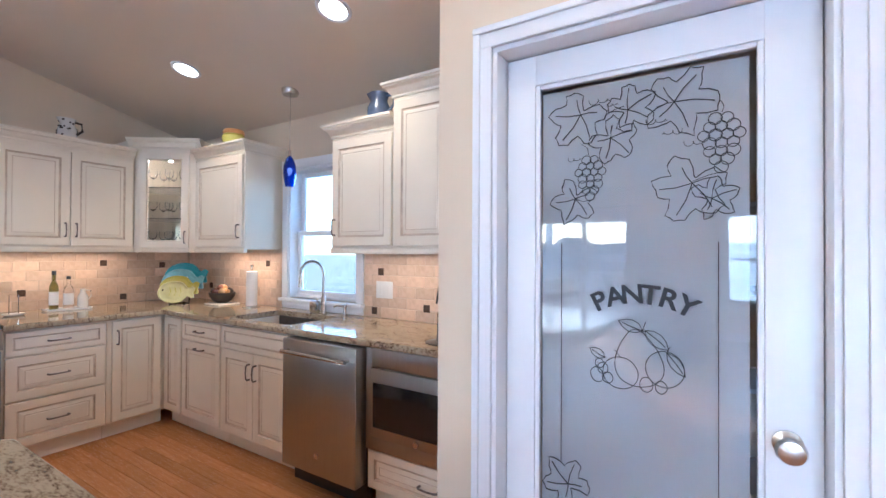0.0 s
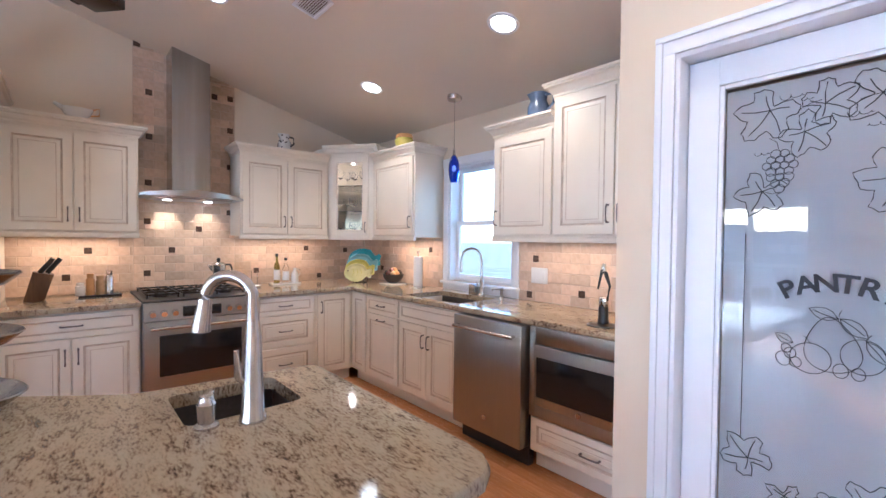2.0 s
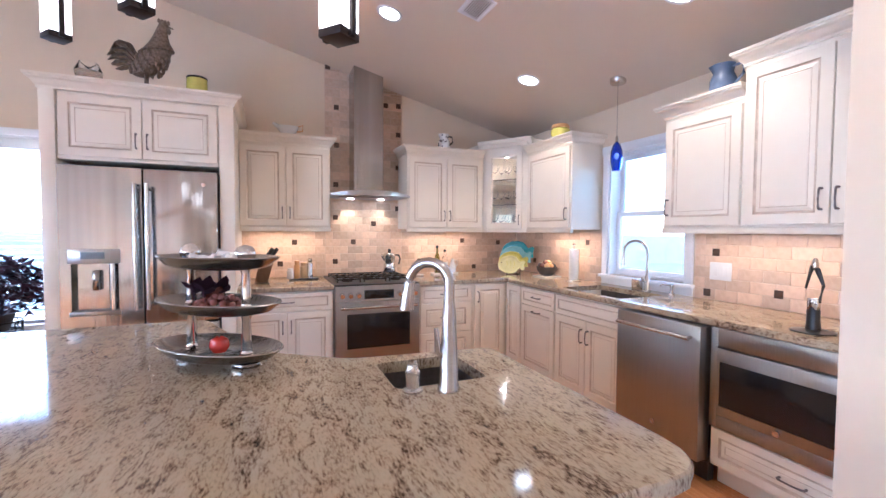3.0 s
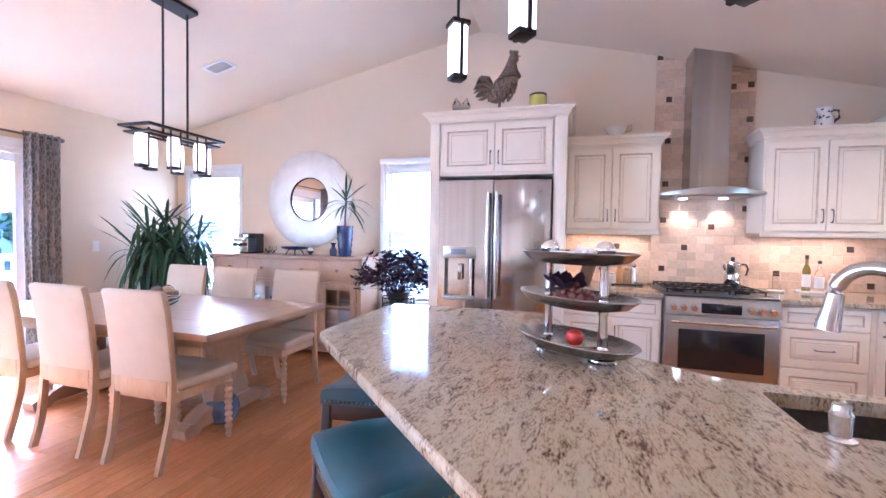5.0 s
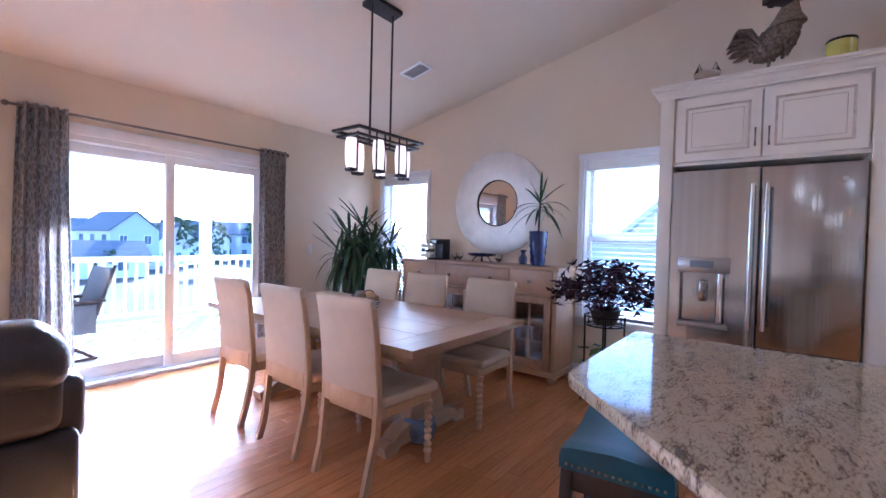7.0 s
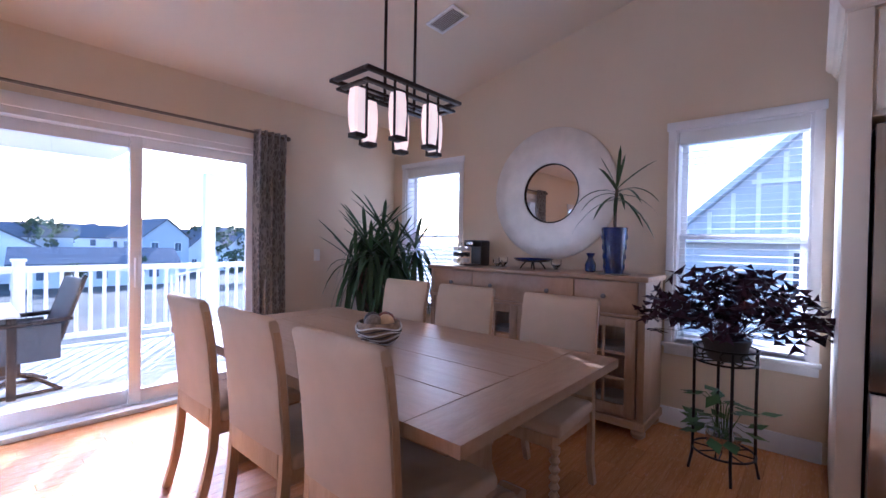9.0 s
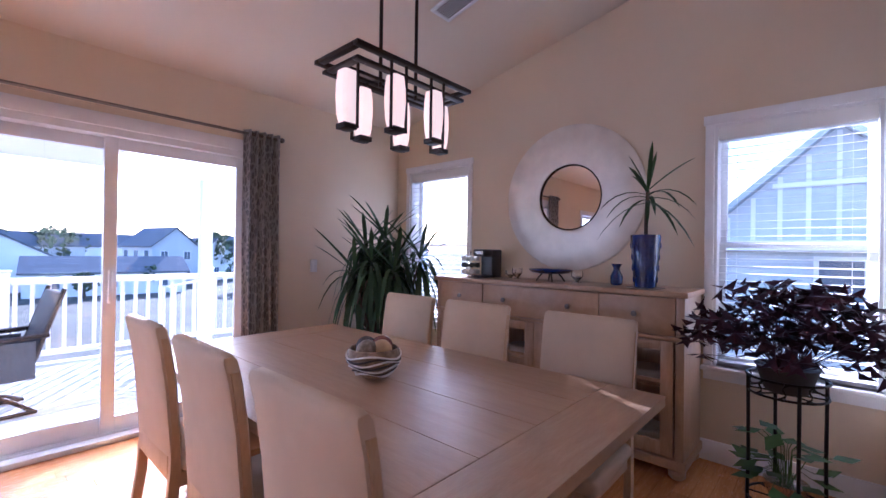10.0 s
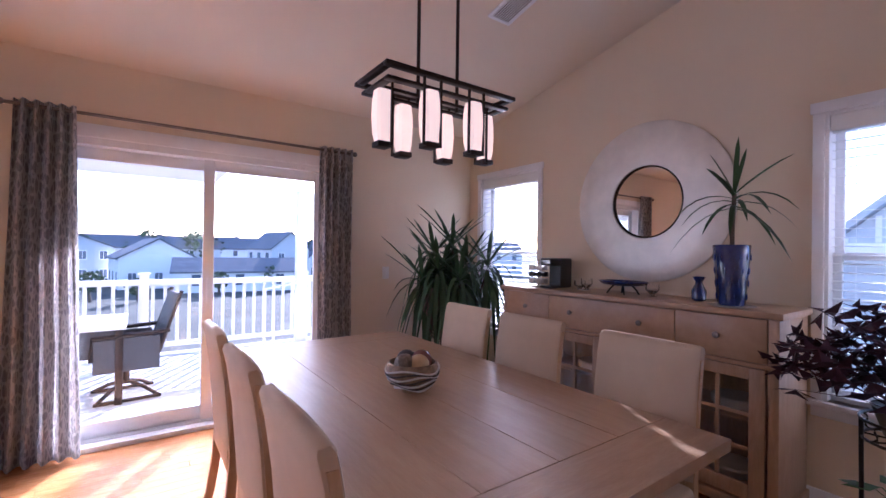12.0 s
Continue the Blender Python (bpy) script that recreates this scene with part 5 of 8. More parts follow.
# sideboard
SB = thing("sideboard", (WX + 0.004, -4.555, 0), "light washed wood sideboard with drawers and glazed doors", "sideboard", 90)
L, D, H = 1.935, 0.43, 1.085
bm = bm_new()
box(bm, -0.012, -D - 0.025, H - 0.035, L + 0.012, 0, H, 0.008)
part("top", bm, M_FURN, SB)
for nm, q in (("side_panel", (0.01, -D, 0.10, 0.055, -0.005, H - 0.036)), ("side_panel", (L - 0.055, -D, 0.10, L - 0.01, -0.005, H - 0.036)), ("back_panel", (0.056, -0.02, 0.10, L - 0.056, -0.005, H - 0.036)),
              ("bottom_shelf", (0.056, -D + 0.03, 0.12, L - 0.056, -0.021, 0.14)), ("shelf", (0.056, -D + 0.03, 0.50, L - 0.056, -0.021, 0.515)), ("drawer_rail", (0.056, -D + 0.013, 0.802, L - 0.056, -0.021, 0.823)),
              ("divider", (0.488, -D + 0.004, 0.141, 0.512, -D + 0.029, 0.80)), ("divider", (0.953, -D + 0.004, 0.141, 0.977, -D + 0.029, 0.80)), ("divider", (1.418, -D + 0.004, 0.141, 1.442, -D + 0.029, 0.80))):
    bm = bm_new()
    box(bm, *q, 0.002)
    part(nm, bm, M_FURNV, SB)
bm = bm_new()
box(bm, -0.004, -D - 0.012, 0.06, L + 0.004, -0.003, 0.115, 0.006)
part("plinth", bm, M_FURN, SB)
bm = bm_new()
box(bm, -0.002, -D - 0.012, 0.80, L + 0.002, -D + 0.01, 0.822, 0.005)
part("moulding", bm, M_FURN, SB)
for x, y in ((0.05, -D + 0.04), (L - 0.05, -D + 0.04), (0.05, -0.06), (L - 0.05, -0.06)):
    bm = bm_new()
    lathe(bm, [(0.03, 0), (0.045, 0.015), (0.048, 0.035), (0.03, 0.06)], (x, y, 0), 16)
    part("bun_foot", bm, M_FURN, SB)
for x0, x1, n in ((0.058, 0.4975, 1), (0.5025, 1.4275, 2), (1.4325, L - 0.058, 1)):
    bm = bm_new()
    box(bm, x0, -D - 0.008, 0.825, x1, -D + 0.012, 1.046, 0.004)
    dr = part("drawer", bm, M_FURN, SB)
    for i in range(n):
        bm = bm_new()
        kx = x0 + (x1 - x0) * (i + 0.5) / n if n == 1 else x0 + (x1 - x0) * (0.22 + 0.56 * i)
        lathe(bm, [(0.008, 0), (0.008, 0.012), (0.018, 0.02), (0.016, 0.028), (0.0, 0.031)], seg=14)
        bmesh.ops.transform(bm, matrix=pose(kx, -D - 0.008, 0.94, 90), verts=bm.verts)
        part("knob", bm, M_PEWTER, dr)
for x0, x1 in ((0.065, 0.49), (0.51, 0.955), (0.975, 1.42), (1.44, L - 0.065)):
    bm = bm_new()
    y0, y1 = -D - 0.006, -D + 0.014
    for a, b, c_, d in ((x0, 0.125, x0 + 0.07, 0.795), (x1 - 0.07, 0.125, x1, 0.795), (x0 + 0.07, 0.125, x1 - 0.07, 0.205), (x0 + 0.07, 0.735, x1 - 0.07, 0.795)):
        box(bm, a, y0, b, c_, y1, d, 0.003)
    xm = (x0 + x1) / 2
    box(bm, xm - 0.009, y0 + 0.004, 0.205, xm + 0.009, y1 - 0.004, 0.735)
    for z in (0.38, 0.555):
        box(bm, x0 + 0.07, y0 + 0.0045, z - 0.009, x1 - 0.07, y1 - 0.0045, z + 0.009)
    dd = part("glazed_door", bm, M_FURNV, SB)
    bm = bm_new()
    box(bm, x0 + 0.07, y1 - 0.003, 0.205, x1 - 0.07, y1 - 0.001, 0.735)
    part("pane", bm, M_GLASS, dd, "clear glass pane")
for i, (x, z) in enumerate(((0.28, 0.14), (0.7, 0.14), (1.2, 0.14), (1.65, 0.14), (0.3, 0.515), (0.75, 0.515), (1.25, 0.515), (1.66, 0.515))):
    bm = bm_new()
    lathe(bm, [(0.07, 0), (0.12, 0.012), (0.125, 0.05), (0.115, 0.06), (0.0, 0.062)], seg=20)
    w = Vector((WX + 0.204, -4.555 + x, z + 0.001))
    solid("stacked_dishes", bm, M_WHITEC, "stack of white plates inside the sideboard", "dishes", w, group="dishes in the sideboard")

# things on the sideboard
SBZ = H + 0.001


def vase_blue():
    v = thing("blue_glass_vase", (-4.10, -2.87, SBZ + 0.0076), "tall faceted cobalt blue glass vase with a yucca shoot", "vase")
    bm = bm_new()
    lathe(bm, [(0.062, 0), (0.066, 0.01), (0.090, 0.32), (0.087, 0.325), (0.083, 0.318), (0.058, 0.02)], seg=12)
    part("vessel", bm, M_BLUEC, v)
    bm = bm_new()
    for i in range(4):
        for k in range(12):
            a = 2 * math.pi * (k + 0.5 * (i % 2)) / 12
            z = 0.05 + i * 0.07
            r = 0.0655 + 0.0235 * z / 0.32
            p = Vector((r * math.cos(a), r * math.sin(a), z))
            blob(bm, (p.x, p.y, z), 0.016, 1, sc=(0.28, 0.28, 1.4))
    tagged(part("facet_relief", bm, M_BLUEF, v, "paler cut facets"), kind="stuff")
    bm = bm_new()
    tube(bm, [(0, 0, 0.03), (0.004, 0.003, 0.42), (0.0, 0.01, 0.60)], 0.011, 8)
    st_ = part("stem", bm, M_BARK, v)
    bm = bm_new()
    rnd = random.Random(4)
    for i in range(17):
        a = i * 2.4 + 0.5
        lift = 0.24 - 0.018 * i
        strap_leaf(bm, (0, 0.01, 0.615 - 0.006 * i), a, (0.12 if i < 3 else 0.30) + rnd.uniform(-0.03, 0.05), lift, 0.016, 0.2 if i < 6 else 0.65)
    part("leaves", bm, M_LEAF, v, "long pointed green leaves")


def strap_leaf(bm, base_, ang, length, lift, width, droop=0.25):
    """A long folded pointed leaf that rises by lift and bends down."""
    d = Vector((math.cos(ang), math.sin(ang), 0))
    s = Vector((-d.y, d.x, 0))
    p0 = Vector(base_)
    prev = None
    for i in range(6):
        t = i / 5
        p = p0 + d * length * t * (1 - 0.15 * t * droop) + Vector((0, 0, lift * t * 1.2 - droop * length * t * t))
        w = width * (0.55 + 1.2 * t) * (1 - t) ** 0.55 if i < 5 else 0.0008
        row = [bm.verts.new(p + s * w + Vector((0, 0, 0.35 * w))), bm.verts.new(p), bm.verts.new(p - s * w + Vector((0, 0, 0.35 * w)))]
        if prev:
            bm.faces.new((prev[0], prev[1], row[1], row[0]))
            bm.faces.new((prev[1], prev[2], row[2], row[1]))
        prev = row


vase_blue()
bm = bm_new()
lathe(bm, [(0.085, 0), (0.105, 0.004), (0.115, 0.0075), (0.105, 0.0078), (0.0, 0.0072)], seg=36)
solid("round_plate", bm, M_WHITEC, "flat white round plate under the blue vase", "plate", (-4.10, -2.87, SBZ))
bm = bm_new()
lathe(bm, [(0.03, 0), (0.04, 0.01), (0.042, 0.06), (0.022, 0.10), (0.02, 0.115), (0.036, 0.145), (0.03, 0.145), (0.016, 0.115)], seg=20)
solid("small_vase", bm, M_BLUEC, "small dark blue vase on the sideboard", "vase", (-4.25, -3.10, SBZ))
DS = thing("footed_dish", (-4.22, -3.58, SBZ), "dark lattice footed dish on the sideboard", "dish")
bm = bm_new()
lathe(bm, [(0.06, 0.055), (0.13, 0.065), (0.155, 0.085), (0.15, 0.09), (0.12, 0.072), (0.0, 0.064)], seg=32, sx=0.75, sy=1.15)
part("bowl", bm, M_BLUEC, DS)
bm = bm_new()
for k in range(4):
    a = k * math.pi / 2 + 0.5
    tube(bm, [(0.08 * math.cos(a), 0.11 * math.sin(a), 0), (0.07 * math.cos(a), 0.09 * math.sin(a), 0.03), (0.05 * math.cos(a), 0.06 * math.sin(a), 0.06)], 0.006, 8)
part("feet", bm, M_IRON, DS)
for y, h in ((-3.36, 0.085), (-3.86, 0.09), (-3.92, 0.07)):
    bm = bm_new()
    lathe(bm, [(0.03, 0), (0.03, 0.006), (0.012, 0.012), (0.042, h * 0.55), (0.04, h), (0.036, h), (0.036, h * 0.55), (0.0, 0.02)], seg=20)
    solid("glass_candle_holder", bm, M_GLASS, "clear glass candle holder on the sideboard", "candle holder", (-4.20, y, SBZ), group="candle holders")
CM = thing("coffee_maker", (-4.22, -4.16, SBZ), "black single-cup coffee maker", "coffee maker", 90)
bm = bm_new()
box(bm, -0.06, -0.02, 0.0, 0.06, 0.12, 0.235, 0.012, 3)
box(bm, -0.06, -0.13, 0.175, 0.06, 0.0, 0.235, 0.014, 3)
box(bm, -0.055, -0.13, 0.0, 0.055, 0.0, 0.018, 0.006)
part("body", bm, M_BLACK, CM)
bm = bm_new()
box(bm, -0.045, -0.133, 0.19, 0.045, -0.1305, 0.222, 0.002)
part("control_panel", bm, M_NICKEL, CM)
PR = thing("pod_carousel", (-4.20, -4.33, SBZ), "chrome pod carousel with white and dark cups", "pod holder")
bm = bm_new()
lathe(bm, [(0.08, 0), (0.08, 0.008), (0.006, 0.012), (0.006, 0.20), (0.014, 0.21), (0.0, 0.222)], seg=24)
part("stand", bm, M_CHROME, PR)
for i in range(3):
    for k in range(8):
        a = k * math.pi / 4
        bm = bm_new()
        cyl(bm, (0.035 * math.cos(a), 0.035 * math.sin(a), 0.045 + i * 0.055), (0.078 * math.cos(a), 0.078 * math.sin(a), 0.045 + i * 0.055), 0.016, 0.022, 10)
        part("pod", bm, M_PLASTICW if i != 1 else M_BLACK, PR)

# round mirror
MR = thing("round_mirror", (WX + 0.003, -3.535, 1.735), "large round mirror with a broad silver-leaf rim", "mirror")
bm = bm_new()
prof = [(0.255, 0.010), (0.262, 0.030), (0.30, 0.034), (0.43, 0.030), (0.555, 0.024), (0.57, 0.016), (0.57, 0.0), (0.255, 0.0)]
rings = [[bm.verts.new((x, r * math.cos(a), r * math.sin(a))) for a in [2 * math.pi * i / 72 for i in range(72)]] for r, x in prof]
for a, b in zip(rings, rings[1:] + rings[:1]):
    for i in range(72):
        bm.faces.new((a[i], a[(i + 1) % 72], b[(i + 1) % 72], b[i]))
part("rim", bm, M_SILVERLEAF, MR)
bm = bm_new()
cyl(bm, (0.004, 0, 0), (0.012, 0, 0), 0.2555, seg=72)
part("mirror_glass", bm, M_MIRROR, MR)
bm = bm_new()
tube(bm, [(0.020, 0.2535 * math.cos(2 * math.pi * i / 72), 0.2535 * math.sin(2 * math.pi * i / 72)) for i in range(73)], 0.0065, 8)
part("inner_ring", bm, M_BRONZE, MR, "thin dark bronze inner ring")

# chandelier
CH = thing("chandelier", (-2.565, -3.46, 0), "dark bronze rectangular chandelier with six lit opal shades", "chandelier")
bm = bm_new()
cz = roof_z(-3.46)
vs = box(bm, -0.15, -0.06, cz - 0.03, 0.15, 0.06, cz)
for v in vs:
    v.co.z += roof_z(-3.46 + v.co.y) - cz - 0.002
part("canopy", bm, M_BRONZE, CH)
for x in (-0.105, 0.105):
    bm = bm_new()
    cyl(bm, (x, 0, 2.0), (x, 0, cz - 0.015), 0.008, seg=8)
    part("rod", bm, M_BRONZE, CH)


def frame_ring(bm, a, b, z, s, t):
    for q in ((-a, -b, a, -b + t), (-a, b - t, a, b), (-a, -b + t, -a + t, b - t), (a - t, -b + t, a, b - t)):
        box(bm, q[0], q[1], z, q[2], q[3], z + s, 0.002)


bm = bm_new()
frame_ring(bm, 0.335, 0.148, 2.062, 0.018, 0.030)
part("upper_frame", bm, M_BRONZE, CH)
bm = bm_new()
frame_ring(bm, 0.315, 0.120, 2.022, 0.014, 0.034)
box(bm, -0.283, -0.012, 2.0215, 0.283, 0.012, 2.0355)
part("lower_frame", bm, M_BRONZE, CH)
for x, y, turn in ((0.275, 0.0, 90), (-0.275, 0.0, -90), (0.115, 0.108, 0), (-0.115, 0.108, 0), (0.115, -0.108, 180), (-0.115, -0.108, 180)):
    place = pose(x, y, 0, 0, 0, turn)
    bm = bm_new()
    prof = [(0.026, 1.805), (0.033, 1.84), (0.0365, 1.91), (0.035, 1.97), (0.030, 2.015)]
    plan = [(-1, -0.7), (-0.7, -1), (0.7, -1), (1, -0.7), (1, 0.7), (0.7, 1), (-0.7, 1), (-1, 0.7)]
    rings = [[bm.verts.new((r * a, r * b, z)) for a, b in plan] for r, z in prof]
    for a, b in zip(rings, rings[1:]):
        for i in range(8):
            bm.faces.new((a[i], a[(i + 1) % 8], b[(i + 1) % 8], b[i]))
    bm.faces.new(rings[0][::-1]), bm.faces.new(rings[-1])
    bmesh.ops.transform(bm, matrix=place, verts=bm.verts)
    sh = part("shade", bm, M_SHADE, CH, "lit opal glass shade")
    bm = bm_new()
    box(bm, -0.031, -0.031, 1.782, 0.031, 0.031, 1.8045, 0.003)
    for ox in (-1, 1):
        box(bm, ox * 0.0405 - 0.0045, 0.018, 1.786, ox * 0.0405 + 0.0045, 0.027, 2.0635)
    box(bm, -0.045, 0.017, 1.7865, 0.045, 0.028, 1.7975)
    bmesh.ops.transform(bm, matrix=place, verts=bm.verts)
    part("shade_holder", bm, M_BRONZE, sh)

# curtains and rod
RD = thing("curtain_rod", (0, 0, 0), "dark metal curtain rod over the sliding door", "curtain rod")
bm = bm_new()
tube(bm, [(-3.02, SY + 0.09, 2.218), (-0.82, SY + 0.09, 2.218)], 0.011, 10)
part("rod", bm, M_PEWTER, RD)
for x in (-3.05, -0.80):
    bm = bm_new()
    blob(bm, (x, SY + 0.09, 2.218), 0.022, 2)
    part("finial", bm, M_PEWTER, RD)
for x in (-2.95, -0.95):
    bm = bm_new()
    tube(bm, [(x, SY + 0.002, 2.218), (x, SY + 0.09, 2.218)], 0.008, 8)
    part("bracket", bm, M_PEWTER, RD)
nt = M_CURTAIN.node_tree
vor = nt.nodes.new("ShaderNodeTexVoronoi")
vor.feature, vor.inputs["Scale"].default_value = "DISTANCE_TO_EDGE", 25
nt.links.new(nt.nodes["Mapping"].outputs[0], vor.inputs["Vector"])
nt.nodes["Mapping"].inputs["Scale"].default_value = (1.4, 1.4, 0.6)
cr = nt.nodes.new("ShaderNodeValToRGB")
cr.color_ramp.elements[0].position, cr.color_ramp.elements[0].color = 0.09, (0.50, 0.47, 0.45, 1)
cr.color_ramp.elements[1].position, cr.color_ramp.elements[1].color = 0.17, (0.28, 0.265, 0.265, 1)
nt.links.new(vor.outputs["Distance"], cr.inputs[0])
nt.links.new(cr.outputs[0], nt.nodes["Principled BSDF"].inputs["Base Color"])


def curtain(x0, x1, waves, label, amp=0.032, flare=0.0):
    bm = bm_new()
    nx, nz = waves * 10, 14
    grid = []
    for j in range(nz + 1):
        z = 0.015 + (2.25 - 0.015) * j / nz
        row = []
        for i in range(nx + 1):
            u = i / nx
            x = x0 + (x1 - x0) * u + flare * (1 - j / nz) * (u - 0.5)
            y = SY + 0.09 + amp * math.sin(2 * math.pi * waves * u + 0.35 * math.sin(j * 0.5)) * (1 + 0.15 * math.sin(3 * u + j * 0.3))
            row.append(bm.verts.new((x, y, z)))
        grid.append(row)
    for a, b in zip(grid, grid[1:]):
        for i in range(nx):
            bm.faces.new((a[i], a[i + 1], b[i + 1], b[i]))
    bmesh.ops.solidify(bm, geom=bm.faces, thickness=0.003)
    solid("curtain", bm, M_CURTAIN, label, "curtain", group="curtains at the sliding door")


curtain(-3.03, -2.73, 5, "grey patterned curtain gathered against the wall")
curtain(-1.15, -0.86, 5, "grey patterned curtain drawn back in deep folds", 0.038, 0.10)

# ---- plants ----
rnd = random.Random(7)
YU = thing("yucca_plant", (-3.83, -5.08, 0), "tall bushy yucca with drooping strap leaves in a pot", "plant")
bm = bm_new()
lathe(bm, [(0.13, 0), (0.15, 0.02), (0.185, 0.30), (0.195, 0.31), (0.18, 0.325), (0.17, 0.29), (0.0, 0.285)], seg=28)
part("pot", bm, M_CLAY, YU)
crowns = [(-0.10, 0.12, 1.22), (0.12, -0.08, 1.30), (-0.02, 0.02, 1.38), (0.22, 0.13, 1.16), (-0.16, -0.05, 1.15), (-0.24, 0.26, 1.20), (0.06, 0.24, 1.08), (0.28, -0.02, 1.05)]
for i, (x, y, z) in enumerate(crowns):
    bm = bm_new()
    tube(bm, [(x * 0.25, y * 0.25, 0.28), (x * 0.6, y * 0.5, 0.7), (x, y, z)], [0.017, 0.015, 0.011], 8)
    part("cane", bm, M_BARK, YU)
    bm = bm_new()
    for k in range(34):
        a = k * 2.39996 + rnd.uniform(-0.2, 0.2)
        up = 0.44 - 0.022 * k + rnd.uniform(-0.06, 0.06)
        strap_leaf(bm, (x, y, z + 0.06 - 0.004 * k), a, rnd.uniform(0.26, 0.42), up * 0.75, 0.023, rnd.uniform(0.9, 2.2) if k > 6 else 0.15)
    for v in bm.verts:
        v.co.x = max(v.co.x, WX + 3.83 + 0.01)
        v.co.y = max(v.co.y, SY + 5.08 + 0.01)
    part("leaf_rosette", bm, M_LEAF, YU, "drooping dark green strap leaves")
bm = bm_new()
for k in range(3):
    tube(bm, [(0.22 + 0.05 * k, 0.1 * k, 1.05), (0.30 + 0.04 * k, 0.1 * k, 0.85), (0.27, 0.08 * k, 0.68), (0.16, 0.05 * k, 0.58), (0.1, 0.03, 0.4)], 0.008, 7)
part("aerial_stem", bm, M_BARK, YU, "bare looping brown stem")

PS = thing("plant_stand", (-3.92, -2.17, 0), "black wrought-iron plant stand with scrollwork", "plant stand")
R = 0.155
for k in range(4):
    a = k * math.pi / 2 + 0.35
    bm = bm_new()
    tube(bm, [(R * math.cos(a) * s, R * math.sin(a) * s, z) for s, z in ((1.12, 0.0), (1.0, 0.1), (0.98, 0.35), (1.0, 0.72))], 0.008, 8)
    part("leg", bm, M_IRON, PS)
for z, s in ((0.72, 1.03), (0.645, 1.0), (0.13, 1.0)):
    bm = bm_new()
    pts = [(R * s * math.cos(2 * math.pi * i / 28), R * s * math.sin(2 * math.pi * i / 28), z) for i in range(29)]
    tube(bm, pts, 0.006, 6)
    part("ring", bm, M_IRON, PS)
bm = bm_new()
for k in range(10):
    a = 2 * math.pi * k / 10
    pts = []
    for i in range(9):
        t = i / 8
        aa = a + 0.26 * (t - 0.5) + 0.10 * math.sin(2 * math.pi * t)
        pts.append((R * math.cos(aa), R * math.sin(aa), 0.648 + 0.07 * t))
    tube(bm, pts, 0.004, 6)
tagged(part("scrollwork", bm, M_IRON, PS), kind="stuff")
for k in range(4):
    a = k * math.pi / 4
    for z in (0.645, 0.13):
        bm = bm_new()
        tube(bm, [(R * math.cos(a), R * math.sin(a), z), (-R * math.cos(a), -R * math.sin(a), z)], 0.004, 6)
        part("tray_bar", bm, M_IRON, PS)

PP = thing("purple_shamrock_plant", (-3.92, -2.17, 0.651), "dark purple three-leaf shamrock plant in a pot", "plant")
bm = bm_new()
lathe(bm, [(0.08, 0.0), (0.09, 0.01), (0.125, 0.12), (0.13, 0.125), (0.115, 0.12), (0.0, 0.10)], seg=24)
part("pot", bm, M_CLAY, PP)
bm = bm_new()
bs = bm_new()
for k in range(230):
    a = rnd.uniform(0, 2 * math.pi)
    r = 0.43 * rnd.uniform(0, 1) ** 0.55
    dome = math.sqrt(max(0.0, 1 - (r / 0.48) ** 2))
    h = 0.12 + 0.42 * dome * rnd.uniform(0.25, 1.0) + (0.07 if k % 9 == 0 else 0.0)
    tip = Vector((max(0.85 * r * math.cos(a), -0.40), 1.05 * r * math.sin(a), h))
    tube(bs, [(0.03 * math.cos(a), 0.03 * math.sin(a), 0.10), (tip.x * 0.45, tip.y * 0.45, h * 0.72 + 0.03), tip], 0.0012, 4)
    n = Vector((rnd.uniform(-0.75, 0.75) + 0.9 * tip.x, rnd.uniform(-0.75, 0.75) + 0.9 * tip.y, 1.0)).normalized()
    u = n.cross(Vector((rnd.uniform(-1, 1), rnd.uniform(-1, 1), 0.2))).normalized()
    w = n.cross(u)
    s = rnd.uniform(0.050, 0.074)
    for j in range(3):
        t = j * 2 * math.pi / 3
        e1 = u * math.cos(t) + w * math.sin(t)
        e2 = -u * math.sin(t) + w * math.cos(t)
        wing = rnd.uniform(-0.55, 0.35)
        p = [tip, tip + e1 * s * 0.98 + e2 * s * 0.66 + n * s * wing, tip + e1 * s * 0.70 - n * s * 0.22, tip + e1 * s * 0.98 - e2 * s * 0.66 + n * s * wing]
        for q in p:
            q.x = max(q.x, -0.48)
        vs = [bm.verts.new(q) for q in p]
        bm.faces.new((vs[0], vs[1], vs[2]))
        bm.faces.new((vs[0], vs[2], vs[3]))
part("leaves", bm, M_PURPLE, PP, "dark purple triangular leaflets", smooth=False)
tagged(part("stem", bs, M_PURPLE, PP), kind="stuff")
GP = thing("trailing_plant", (-3.92, -2.17, 0.135), "pale green trailing plant on the lower ring of the stand", "plant")
bm = bm_new()
lathe(bm, [(0.06, 0.0), (0.085, 0.05), (0.09, 0.09), (0.08, 0.09), (0.0, 0.075)], seg=20)
part("pot", bm, M_FOIL, GP, "pot wrapped in crumpled silver foil")
bm = bm_new()
